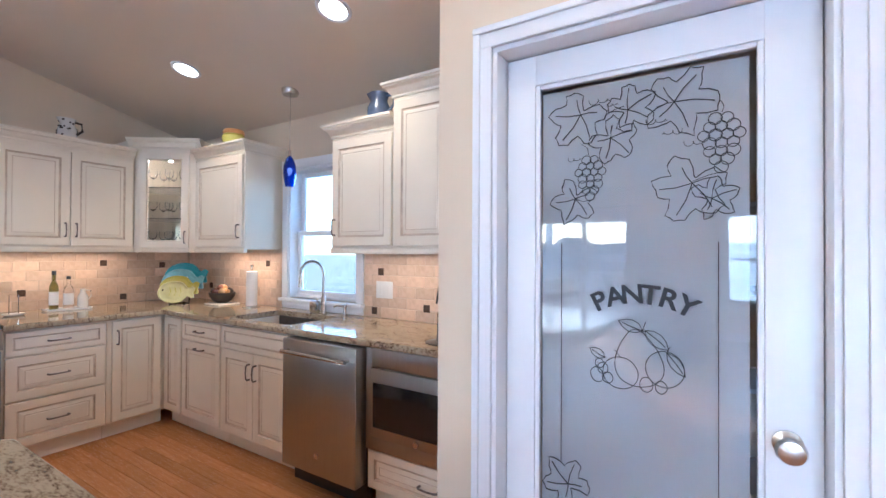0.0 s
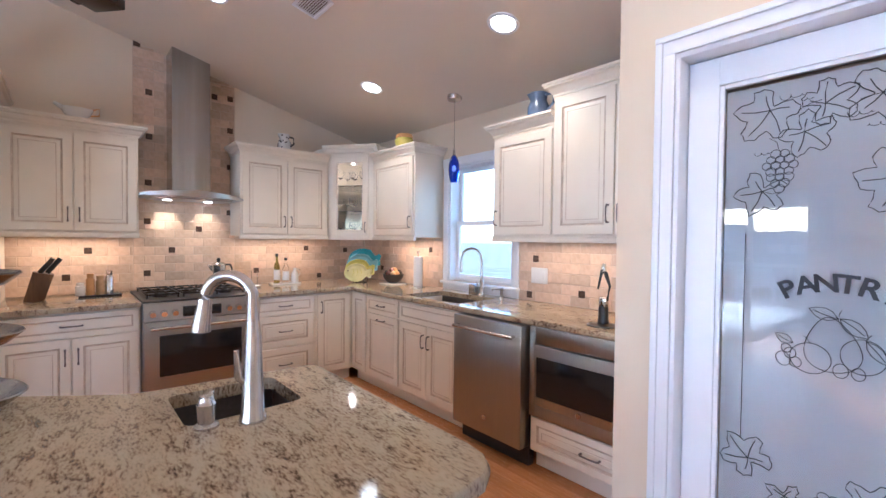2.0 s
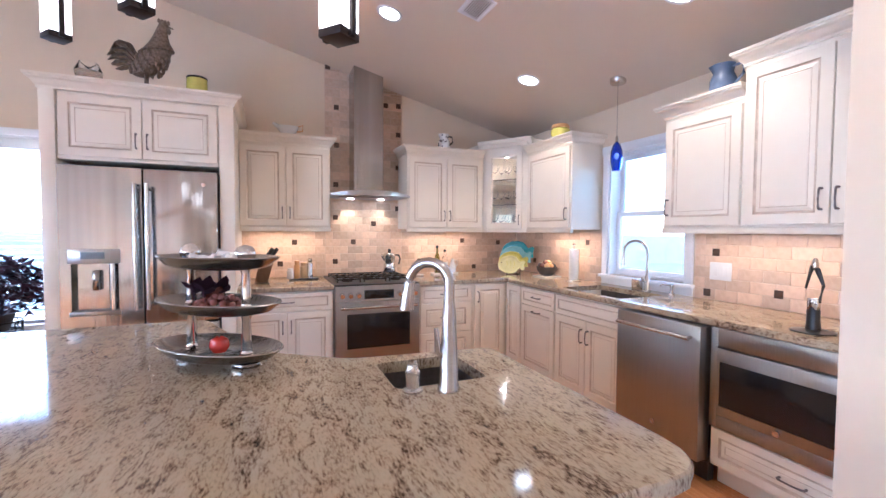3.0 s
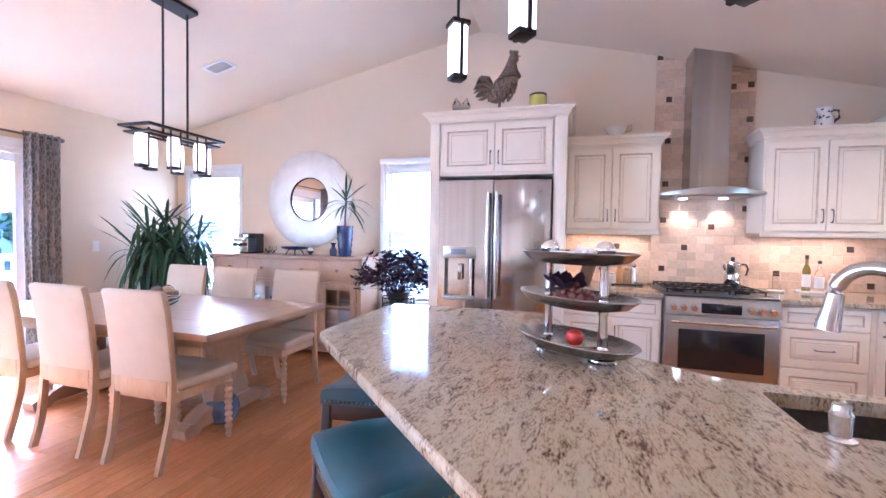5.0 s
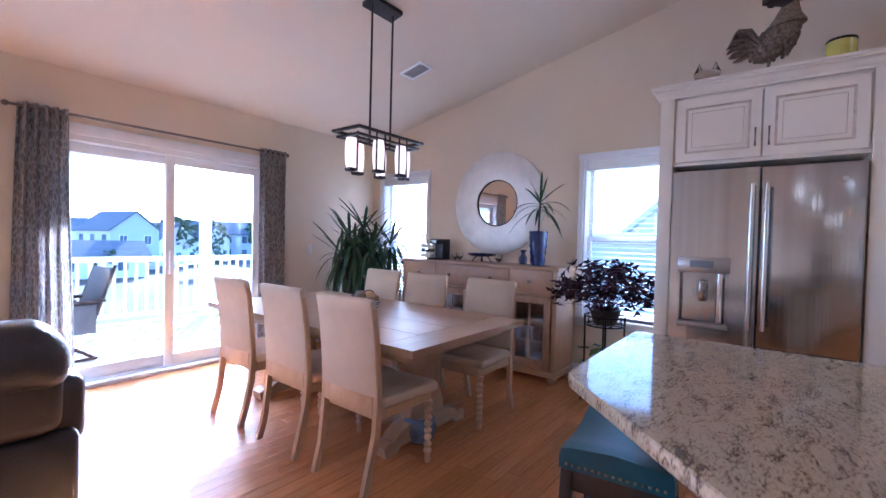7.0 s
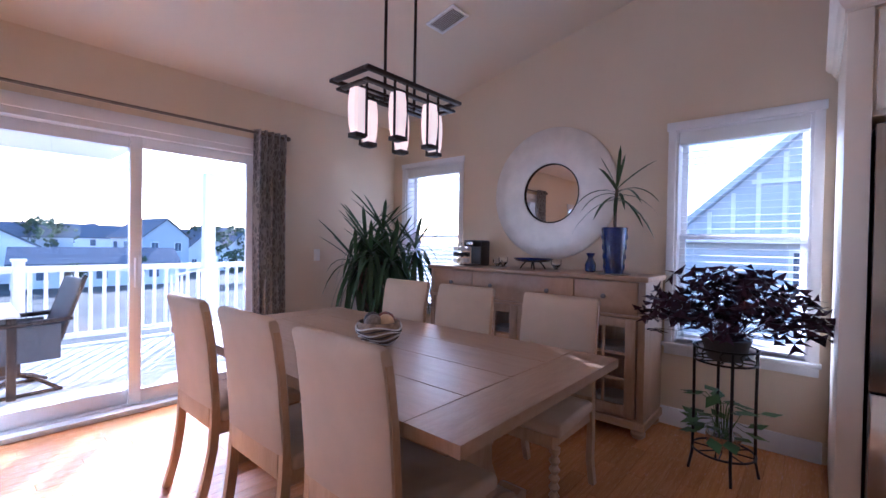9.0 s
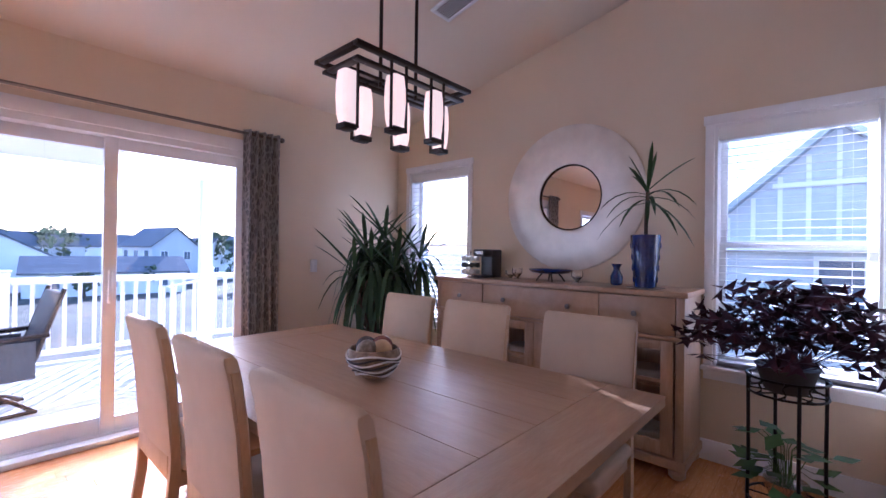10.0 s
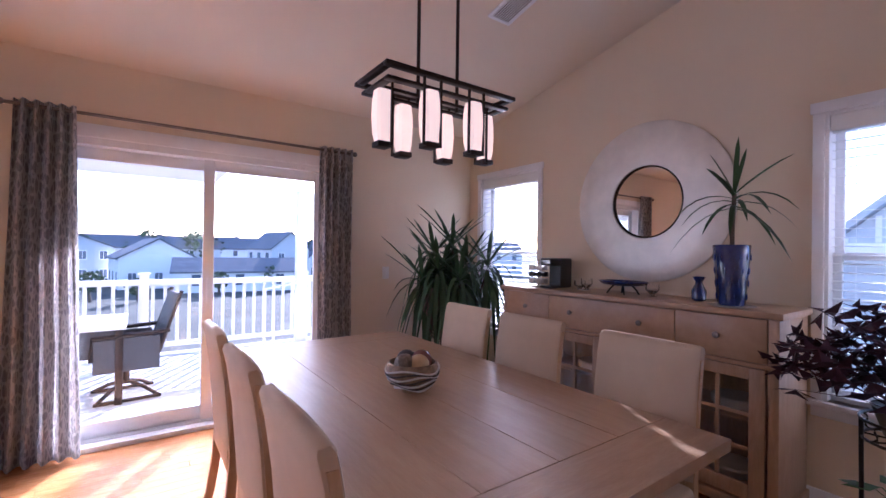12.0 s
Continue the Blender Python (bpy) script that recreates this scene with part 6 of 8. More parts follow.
for k in range(30):
    a = rnd.uniform(0, 2 * math.pi)
    r = rnd.uniform(0.03, 0.19)
    z = 0.09 + rnd.uniform(0.0, 0.30) * (1 - r / 0.45) - max(0, r - 0.17) * 0.9
    c_ = Vector((r * math.cos(a) * 0.9, r * math.sin(a), max(z, -0.05)))
    d = Vector((math.cos(a + rnd.uniform(-0.8, 0.8)), math.sin(a + rnd.uniform(-0.8, 0.8)), rnd.uniform(-0.5, 0.3))).normalized()
    s_ = d.cross(Vector((0, 0, 1))).normalized() * 0.042
    vs = [bm.verts.new(q) for q in (c_, c_ + d * 0.05 + s_, c_ + d * 0.125, c_ + d * 0.05 - s_)]
    bm.faces.new(vs[:3]), bm.faces.new((vs[0], vs[2], vs[3]))
    tube(bm, [(0.02 * math.cos(a), 0.02 * math.sin(a), 0.08), (c_.x * 0.5, c_.y * 0.5, c_.z * 0.6 + 0.08), c_], 0.002, 4)
part("leaves", bm, M_LEAF2, GP, "pale green pointed leaves", smooth=False)

# ---- recliner ----
RC = thing("recliner", (-0.38, -4.0, 0), "dark brown leather recliner armchair seen from behind", "armchair", 180)
bm = bm_new()
box(bm, -0.46, -0.42, 0.0, 0.46, 0.36, 0.40, 0.04, 3)
part("base", bm, M_LEATHER, RC)
bm = bm_new()
box(bm, -0.31, -0.20, 0.38, 0.31, 0.42, 0.52, 0.06, 4)
part("seat", bm, M_LEATHER, RC)
bm = bm_new()
box(bm, -0.40, -0.44, 0.40, 0.40, -0.20, 0.84, 0.07, 4)
for v in bm.verts:
    v.co.y -= 0.10 * (v.co.z - 0.4)
part("backrest", bm, M_LEATHER, RC)
bm = bm_new()
box(bm, -0.42, -0.48, 0.66, 0.42, -0.18, 0.965, 0.13, 6)
for v in bm.verts:
    v.co.y -= 0.05
    v.co.z -= 0.09 * (v.co.x / 0.42) ** 2
part("head_cushion", bm, M_LEATHER, RC, "puffy rounded head cushion")
for s in (-1, 1):
    bm = bm_new()
    box(bm, s * 0.40 - 0.10, -0.36, 0.30, s * 0.40 + 0.10, 0.42, 0.64, 0.07, 4)
    part("armrest", bm, M_LEATHER, RC)

bm = bm_new()
lathe(bm, [(0.075, 0), (0.095, 0.015), (0.115, 0.09), (0.10, 0.15), (0.085, 0.165), (0.078, 0.16), (0.095, 0.09), (0.0, 0.02)], seg=24)
solid("floor_pot", bm, M_BLUEJ, "blue-grey glazed pot on the floor under the table", "pot", (-2.42, -2.88, 0.0))

# ---- ceiling fixtures ----


def on_roof(x, y, drop=0.0):
    k = (NZ - RIDGE_Z) / (NY - RIDGE_Y) if y > RIDGE_Y else -(SZ - RIDGE_Z) / (RIDGE_Y - SY)
    return pose(x, y, roof_z(y) - drop, math.degrees(math.atan(k)))


for x, y in ((-3.09, 1.71), (-1.63, 1.71), (-3.06, 0.48), (-0.45, 0.48)):
    cn = thing("recessed_light", (0, 0, 0), "round white recessed ceiling light, lit", "ceiling light", group="recessed lights")
    cn.matrix_basis = on_roof(x, y)
    bm = bm_new()
    prof = [(0.072, -0.001), (0.074, -0.006), (0.094, -0.007), (0.097, -0.001)]
    rings = [[bm.verts.new((r * math.cos(a), r * math.sin(a), z)) for a in [2 * math.pi * i / 40 for i in range(40)]] for r, z in prof]
    for a, b in zip(rings, rings[1:] + rings[:1]):
        for i in range(40):
            bm.faces.new((a[i], a[(i + 1) % 40], b[(i + 1) % 40], b[i]))
    part("trim_ring", bm, M_TRIM, cn)
    bm = bm_new()
    cyl(bm, (0, 0, -0.003), (0, 0, -0.0045), 0.0735, seg=40)
    part("lens", bm, M_CANLIT, cn, "glowing lamp lens")
for x, y, w, l, turn in ((-2.53, 0.93, 0.13, 0.26, 0), (-3.44, -3.90, 0.15, 0.27, 90)):
    vt = thing("ceiling_vent", (0, 0, 0), "white louvred ceiling air vent", "air vent", group="ceiling vents")
    vt.matrix_basis = on_roof(x, y) @ pose(0, 0, 0, 0, 0, turn)
    bm = bm_new()
    frame_ring(bm, l / 2, w / 2 + 0.02, -0.012, 0.0115, 0.022)
    part("frame", bm, M_TRIM, vt)
    # no duct is built: a thin dark sheet gives the shade between the slats
    bm = bm_new()
    box(bm, -l / 2 + 0.02, -w / 2, -0.003, l / 2 - 0.02, w / 2, -0.001)
    part("backing", bm, M_PEWTER, vt, "dark sheet standing in for the shade behind the slats")
    for i in range(9):
        bm = bm_new()
        yy = -w / 2 + 0.008 + i * (w - 0.016) / 8
        vs = box(bm, -l / 2 + 0.02, yy - 0.005, -0.011, l / 2 - 0.02, yy + 0.005, -0.0095)
        for v in vs:
            v.co.z += 0.4 * (v.co.y - yy)
        part("slat", bm, M_TRIM, vt)

# blue glass pendant over the sink
BP = thing("sink_pendant", (-2.535, 2.16, 0), "cobalt blue blown-glass pendant over the sink", "pendant lamp")
pz = roof_z(2.16)
bm = bm_new()
lathe(bm, [(0.055, -0.028), (0.06, -0.02), (0.062, 0.014)], (0, 0, pz - 0.004), 28)
part("canopy", bm, M_NICKEL, BP)
bm = bm_new()
cyl(bm, (0, 0, 2.10), (0, 0, pz - 0.02), 0.0025, seg=6)
part("cord", bm, M_NICKEL, BP)
bm = bm_new()
lathe(bm, [(0.006, 2.075), (0.012, 2.08), (0.010, 2.12), (0.0, 2.125)], seg=14)
part("socket", bm, M_NICKEL, BP)
bm = bm_new()
lathe(bm, [(0.030, 1.855), (0.040, 1.90), (0.047, 1.95), (0.043, 2.01), (0.026, 2.06), (0.010, 2.078), (0.006, 2.074), (0.022, 2.05), (0.038, 2.0), (0.042, 1.95), (0.035, 1.90), (0.026, 1.857)], seg=28)
part("shade", bm, M_BLUE, BP, "cobalt blue glass shade with paler streaks")
bm = bm_new()
blob(bm, (0, 0, 1.97), 0.018, 2, sc=(1, 1, 1.5))
part("bulb", bm, M_SHADE, BP)

# island pendants
for x, y, zb in ((-1.98, -1.085, 2.075), (-1.52, -0.73, 2.03), (-1.05, -0.20, 1.85)):
    p = thing("island_pendant", (x, y, 0), "lit opal glass pendant in a dark bronze frame", "pendant lamp", 40, "island pendants")
    top = roof_z(y)
    bm = bm_new()
    cyl(bm, (0, 0, zb + 0.27), (0, 0, top - 0.01), 0.007, seg=8)
    part("rod", bm, M_BRONZE, p)
    bm = bm_new()
    box(bm, -0.06, -0.06, top - 0.03, 0.06, 0.06, top - 0.004, 0.003)
    part("canopy", bm, M_BRONZE, p)
    bm = bm_new()
    box(bm, -0.036, -0.036, zb + 0.022, 0.036, 0.036, zb + 0.25, 0.006)
    sh = part("shade", bm, M_PENDANT, p, "lit opal glass shade")
    bm = bm_new()
    box(bm, -0.036, -0.036, zb, 0.036, 0.036, zb + 0.0215, 0.003)
    box(bm, -0.045, -0.045, zb + 0.251, 0.045, 0.045, zb + 0.272, 0.003)
    for s in (-1, 1):
        box(bm, s * 0.044 - 0.004, -0.008, zb + 0.003, s * 0.044 + 0.004, 0.008, zb + 0.26)
    box(bm, -0.048, -0.008, zb + 0.003, 0.048, 0.008, zb + 0.012)
    part("holder", bm, M_BRONZE, p)

# ---- window blinds ----


def blind(a0, a1, z0, z1, tilt, label):
    b = thing("window_blind", (0, 0, 0), label, "blind", group="blinds")
    bm = bm_new()
    box(bm, WX - 0.062, a0 + 0.024, z1 - 0.105, WX - 0.004, a1 - 0.024, z1 - 0.021, 0.003)
    part("headrail", bm, M_SLAT, b)
    bm = bm_new()
    vs = box(bm, -0.022, a0 + 0.028, -0.0012, 0.022, a1 - 0.028, 0.0012)
    bmesh.ops.transform(bm, matrix=Matrix.Rotation(radians(tilt), 4, "Y"), verts=bm.verts)
    me = mesh_of("slat", bm, M_SLAT, False)
    n = int((z1 - 0.115 - z0 - 0.03) / 0.046)
    for i in range(n + 1):
        o = new("slat", me)
        o.parent = b
        o.location = (WX - 0.035, 0, z0 + 0.035 + 0.046 * i)
    for y in (a0 + 0.12, a1 - 0.12):
        bm = bm_new()
        tube(bm, [(WX - 0.035, y, z0 + 0.02), (WX - 0.035, y, z1 - 0.05)], 0.0012, 5)
        part("cord", bm, M_SLAT, b)


blind(*WIN_R, 6, "white slatted window blind, let down with slats open")
blind(*WIN_L, 6, "white slatted window blind in the dining corner, slats open")

# ---- worktop things, window side ----
CT = 0.9142


def fish(name, mats, loc, rz, size, lean, label, spot):
    """A fish-shaped platter standing on its belly, leaning back: rounded body, notched mouth, forked tail."""
    f = thing(name, loc, label, "platter", rz, "fish platters")
    out = []
    for i in range(48):
        a = 2 * math.pi * i / 48
        x = math.cos(a)
        y = 0.60 * math.sin(a)
        if x > 0.55:
            y *= 1 - 1.15 * (x - 0.55)
        out.append((x * 0.82 - 0.12, y))
    tail = [(0.62, -0.20), (0.80, -0.34), (0.92, -0.30), (0.86, -0.06), (0.93, 0.22), (0.80, 0.30), (0.62, 0.20)]
    body = [p for p in out if p[0] < 0.56]
    lower = sorted([p for p in body if p[1] < 0], key=lambda p: p[0])
    upper_ = sorted([p for p in body if p[1] >= 0], key=lambda p: -p[0])
    ring = [(x * size, y * size) for x, y in lower + tail + upper_]
    n = len(ring)
    bm = bm_new()
    rows = [[bm.verts.new((x * k, d, y * k + size * 0.60)) for x, y in ring] for k, d in ((1, 0.0), (1.0, -0.010), (0.93, -0.012), (0.84, -0.004), (0.62, 0.002))]
    for a, b in zip(rows, rows[1:]):
        for i in range(n):
            bm.faces.new((a[i], a[(i + 1) % n], b[(i + 1) % n], b[i]))
    bm.faces.new(rows[-1]), bm.faces.new(rows[0][::-1])
    tilt = Matrix.Rotation(radians(-lean), 4, "X")
    bmesh.ops.transform(bm, matrix=tilt, verts=bm.verts)
    part("plate", bm, mats, f)
    for k in range(3):
        bm = bm_new()
        x0 = (-0.35 + 0.26 * k) * size
        tube(bm, [(x0, -0.010, size * 0.84), (x0 + 0.06 * size, -0.006, size * 0.62), (x0, -0.010, size * 0.38)], 0.0035, 6)
        bmesh.ops.transform(bm, matrix=tilt, verts=bm.verts)
        part("painted_stroke", bm, spot, f)
    bm = bm_new()
    blob(bm, (-0.70 * size, -0.010, size * 0.70), 0.008, 1, sc=(1, 0.4, 1))
    bmesh.ops.transform(bm, matrix=tilt, verts=bm.verts)
    part("eye", bm, M_IRON, f)


M_TURQL = mat("pale_turquoise_glaze", (0.22, 0.46, 0.50), 0.15, scale=12, vary=0.25, coat=0.4)
M_LIME = mat("pale_lime_glaze", (0.66, 0.62, 0.28), 0.2, scale=10, vary=0.2, coat=0.3)
fish("fish_platter", M_TURQ, (-3.995, 2.190, CT + 0.125), 38, 0.200, 12, "turquoise fish-shaped ceramic platter on a stand", M_TURQL)
fish("fish_platter", M_TURQL, (-3.975, 2.150, CT + 0.075), 38, 0.195, 12, "pale turquoise fish-shaped ceramic platter", M_WHITEC)
fish("fish_platter", M_YELC, (-3.955, 2.110, CT + 0.035), 38, 0.180, 12, "yellow fish-shaped ceramic platter", M_LIME)
fish("fish_platter", M_LIME, (-3.935, 2.075, CT + 0.008), 38, 0.165, 12, "pale lime fish-shaped ceramic platter", M_YELC)
PSD = thing("platter_stand", (-3.965, 2.13, CT), "dark wire stand holding the fish platters", "plate stand", 38)
bm = bm_new()
for s in (-0.06, 0.06):
    tube(bm, [(s, -0.07, 0.02), (s, -0.065, 0.004), (s, 0.03, 0.004), (s, 0.075, 0.24)], 0.004, 6)
tube(bm, [(-0.06, 0.0, 0.004), (0.06, 0.0, 0.004)], 0.004, 6)
box(bm, -0.08, 0.005, 0.122, 0.08, 0.06, 0.134, 0.003)
part("wire_frame", bm, M_IRON, PSD)

FB = thing("fruit_bowl", (-3.60, 2.30, CT), "dark woven bowl with dried fruit on a white plate", "bowl")
bm = bm_new()
box(bm, -0.11, -0.10, 0, 0.11, 0.10, 0.014, 0.005)
part("plate", bm, M_WHITEC, FB)
bm = bm_new()
lathe(bm, [(0.04, 0.015), (0.07, 0.03), (0.10, 0.07), (0.108, 0.105), (0.10, 0.105), (0.09, 0.07), (0.0, 0.035)], seg=28)
part("bowl", bm, M_CLAY, FB)
for i in range(11):
    a = i * 2.4
    r = 0.062 if i < 8 else 0.02
    bm = bm_new()
    blob(bm, (r * math.cos(a), r * math.sin(a), 0.115 + 0.03 * (i >= 8)), 0.03, 2, 0.2)
    part("fruit", bm, (M_ORANGEC, M_BREAD, M_GRAPE, M_CLAY)[i % 4], FB)

PT = thing("paper_towel_holder", (-3.22, 2.33, CT), "steel paper towel holder with a half-used roll", "towel holder")
bm = bm_new()
lathe(bm, [(0.07, 0), (0.07, 0.008), (0.009, 0.012), (0.006, 0.33), (0.014, 0.34), (0.014, 0.352), (0.0, 0.36)], seg=24)
part("stand", bm, M_NICKEL, PT)
bm = bm_new()
lathe(bm, [(0.022, 0.013), (0.045, 0.013), (0.045, 0.30), (0.022, 0.30)], seg=28)
part("paper_roll", bm, M_PAPER, PT)

TR = thing("oil_tray", (-4.24, 1.42, CT), "white rectangular tray under the oil bottles", "tray", 90)
bm = bm_new()
box(bm, -0.14, -0.06, 0.0, 0.14, 0.06, 0.010, 0.004)
frame_ring(bm, 0.142, 0.062, 0.008, 0.010, 0.008)
part("tray", bm, M_WHITEC, TR)


def bottle(x, y, h, r, m, label, cork=M_BLACK):
    b = thing("oil_bottle", (x, y, CT + 0.0105), label, "bottle", group="oil bottles")
    bm = bm_new()
    lathe(bm, [(r * 0.95, 0), (r, 0.006), (r, h * 0.55), (r * 0.85, h * 0.64), (0.011, h * 0.74), (0.011, h * 0.93), (0.0, h * 0.935)], seg=20)
    part("glass", bm, m, b)
    bm = bm_new()
    cyl(bm, (0, 0, h * 0.90), (0, 0, h), 0.014, seg=14)
    part("stopper", bm, cork, b)
    bm = bm_new()
    lathe(bm, [(r + 0.0006, h * 0.12), (r + 0.001, h * 0.13), (r + 0.001, h * 0.45), (r + 0.0006, h * 0.46)], seg=20)
    part("paper_label", bm, M_PAPER, b)


M_GREENG = glass("olive_glass", (0.35, 0.36, 0.10), 0.02)
bottle(-4.24, 1.335, 0.30, 0.028, M_GREENG, "tall olive-oil bottle with a dark cap")
bottle(-4.24, 1.425, 0.255, 0.032, M_GLASS, "clear cruet bottle with a stopper")
CR = thing("ceramic_cruet", (-4.22, 1.51, CT + 0.0105), "white ceramic oil jug with a handle", "jug")
bm = bm_new()
lathe(bm, [(0.03, 0), (0.036, 0.02), (0.034, 0.09), (0.017, 0.125), (0.018, 0.15), (0.012, 0.152)], seg=20)
part("body", bm, M_WHITEC, CR)
bm = bm_new()
tube(bm, [(0, 0.015, 0.14), (0, 0.05, 0.135), (0, 0.055, 0.09), (0, 0.033, 0.06)], 0.005, 8)
part("handle", bm, M_WHITEC, CR)
SPR = thing("spoon_rest", (-4.15, 1.09, CT), "white spoon rest with a glass holder", "spoon rest")
bm = bm_new()
lathe(bm, [(0.045, 0), (0.06, 0.008), (0.063, 0.016), (0.05, 0.010), (0.0, 0.008)], seg=24)
part("dish", bm, M_WHITEC, SPR)
bm = bm_new()
tube(bm, [(-0.02, -0.02, 0.01), (-0.02, -0.02, 0.15), (0.02, 0.02, 0.15), (0.02, 0.02, 0.01)], 0.003, 6)
part("wire_loop", bm, M_CHROME, SPR)

MK = thing("moka_pot", (-4.25, 0.805, 0.951), "polished steel moka coffee pot with a black handle on the range", "coffee pot")
bm = bm_new()
lathe(bm, [(0.062, 0), (0.066, 0.01), (0.058, 0.085), (0.048, 0.095), (0.052, 0.105), (0.062, 0.165), (0.064, 0.18), (0.05, 0.195), (0.012, 0.21)], seg=16)
part("body", bm, M_CHROME, MK)
bm = bm_new()
tube(bm, [(0, 0.05, 0.18), (0, 0.10, 0.175), (0, 0.115, 0.14), (0, 0.10, 0.08)], 0.009, 8)
part("handle", bm, M_BLACK, MK)
bm = bm_new()
lathe(bm, [(0.010, 0.205), (0.018, 0.222), (0.012, 0.24), (0.0, 0.242)], seg=14)
part("lid_knob", bm, M_BLACK, MK)
bm = bm_new()
tube(bm, [(0, -0.05, 0.13), (0, -0.075, 0.165), (0, -0.085, 0.185)], [0.016, 0.012, 0.008], 8)
part("spout", bm, M_CHROME, MK)

KB = thing("knife_block", (-4.15, -0.42, CT), "dark wood knife block with black-handled knives", "knife block", 90)
bm = bm_new()
vs = box(bm, -0.055, -0.09, 0.0, 0.055, 0.09, 0.21, 0.004)
for v in bm.verts:
    if v.co.z > 0.1:
        v.co.x += 0.05
        v.co.z += -0.25 * v.co.x
part("block", bm, M_WOODDK, KB)
for i in range(7):
    bm = bm_new()
    y = -0.07 + 0.045 * (i % 4)
    x = 0.03 + 0.04 * (i // 4)
    tube(bm, [(x, y, 0.20), (x + 0.05, y, 0.27), (x + 0.07, y, 0.30)], 0.010, 8, flat=1.5)
    part("knife", bm, M_BLACK, KB, "black-handled kitchen knife")
ST = thing("spice_tray", (-4.17, -0.05, CT), "dark tray with spice jars beside the range", "tray", 90)
bm = bm_new()
box(bm, -0.13, -0.06, 0, 0.13, 0.06, 0.014, 0.004)
part("tray", bm, M_BLACK, ST)
for y, h, r, m, n, label in ((-0.12, 0.10, 0.03, M_WHITEC, "butter_dish", "white lidded butter dish on the tray"), (-0.06, 0.17, 0.028, M_ORANGEC, "spice_jar", "reddish spice jar on the tray"), (0.0, 0.15, 0.03, M_BREAD, "spice_jar", "tan spice jar on the tray"), (0.055, 0.19, 0.027, M_CHROME, "pepper_mill", "steel and glass pepper mill on the tray")):
    bm = bm_new()
    lathe(bm, [(r, 0), (r, h * 0.7), (r * 0.7, h * 0.78), (r * 0.8, h * 0.82), (r * 0.8, h * 0.97), (0, h)], seg=18)
    solid(n, bm, m, label, "jar", (-4.17, -0.05 + y, CT + 0.0142), group="jars by the range")

WO = thing("wine_opener", (-1.11, 1.98, CT), "black lever wine opener on a round stand", "wine opener")
bm = bm_new()
lathe(bm, [(0.085, 0), (0.085, 0.006), (0.03, 0.014), (0.026, 0.05), (0.026, 0.10), (0.018, 0.12)], seg=24)
part("stand", bm, M_BLACK, WO)
bm = bm_new()
box(bm, -0.022, -0.018, 0.10, 0.022, 0.018, 0.16, 0.008)
part("clamp", bm, M_CHROME, WO)
bm = bm_new()
tube(bm, [(0.02, 0, 0.14), (0.035, 0, 0.22), (0.01, 0, 0.29), (-0.01, 0, 0.31)], [0.008, 0.007, 0.012, 0.008], 8)
tube(bm, [(-0.01, 0, 0.31), (-0.02, 0, 0.27), (-0.035, 0, 0.20)], [0.010, 0.007, 0.005], 8)
part("lever", bm, M_BLACK, WO)
bm = bm_new()
lathe(bm, [(0.012, 0.30), (0.014, 0.32), (0.008, 0.345), (0.0, 0.347)], seg=14)
part("finial", bm, M_CHROME, WO)
BOX = thing("sponge_caddy", (-2.53, 2.40, CT), "small steel sponge caddy behind the sink", "caddy")
bm = bm_new()
box(bm, -0.04, -0.02, 0.0, 0.04, 0.02, 0.085, 0.006)
part("box", bm, M_NICKEL, BOX)
OU = thing("outlet_plate", (-1.885, NY - 0.0105, 1.115), "cream double outlet plate on the backsplash", "outlet")
bm = bm_new()
box(bm, -0.075, -0.006, -0.06, 0.075, 0.0, 0.06, 0.003)
part("plate", bm, M_PLASTICW, OU)
for x in (-0.036, 0.036):
    bm = bm_new()
    box(bm, x - 0.017, -0.0085, -0.034, x + 0.017, -0.0062, 0.034, 0.002)
    part("rocker", bm, M_PLASTICW, OU)
SWP = thing("light_switch", (-3.42, SY + 0.0005, 1.15), "white light switch plate beside the curtain", "switch")
bm = bm_new()
box(bm, -0.035, 0, -0.058, 0.035, 0.006, 0.058, 0.003)
part("plate", bm, M_PLASTICW, SWP)
bm = bm_new()
box(bm, -0.014, 0.0062, -0.03, 0.014, 0.010, 0.03, 0.002)
part("rocker", bm, M_PLASTICW, SWP)

# ---- on top of the cabinets ----
def jug(loc, h, r, m, spots, label, rz=0):
    j = thing("jug", loc, label, "jug", rz)
    bm = bm_new()
    lathe(bm, [(r * 0.8, 0), (r, 0.15 * h), (r * 0.98, 0.45 * h), (r * 0.72, 0.72 * h), (r * 0.85, h), (r * 0.78, h), (r * 0.64, 0.72 * h), (r * 0.8, 0.3 * h)], seg=24)
    for v in bm.verts:
        if v.co.z > 0.85 * h and v.co.y < -0.6 * r:
            v.co.y -= 0.25 * r
    part("body", bm, m, j)
    bm = bm_new()
    tube(bm, [(0, r * 0.7, 0.88 * h), (0, r * 1.5, 0.86 * h), (0, r * 1.6, 0.5 * h), (0, r * 0.95, 0.25 * h)], 0.009, 8)
    part("handle", bm, spots or m, j)
    if spots:
        bm = bm_new()
        rr = random.Random(3)
        for k in range(46):
            a, z = rr.uniform(0, 6.28), rr.uniform(0.06, 0.92)
            rad = r * (1.0 if z < 0.45 else 1.0 - 0.95 * (z - 0.45) if z < 0.72 else 0.74 + 0.4 * (z - 0.72)) 
            blob(bm, (rad * math.cos(a), rad * math.sin(a), z * h), 0.008, 1, sc=(1, 1, 1))
        tagged(part("painted_spots", bm, spots, j), kind="stuff")


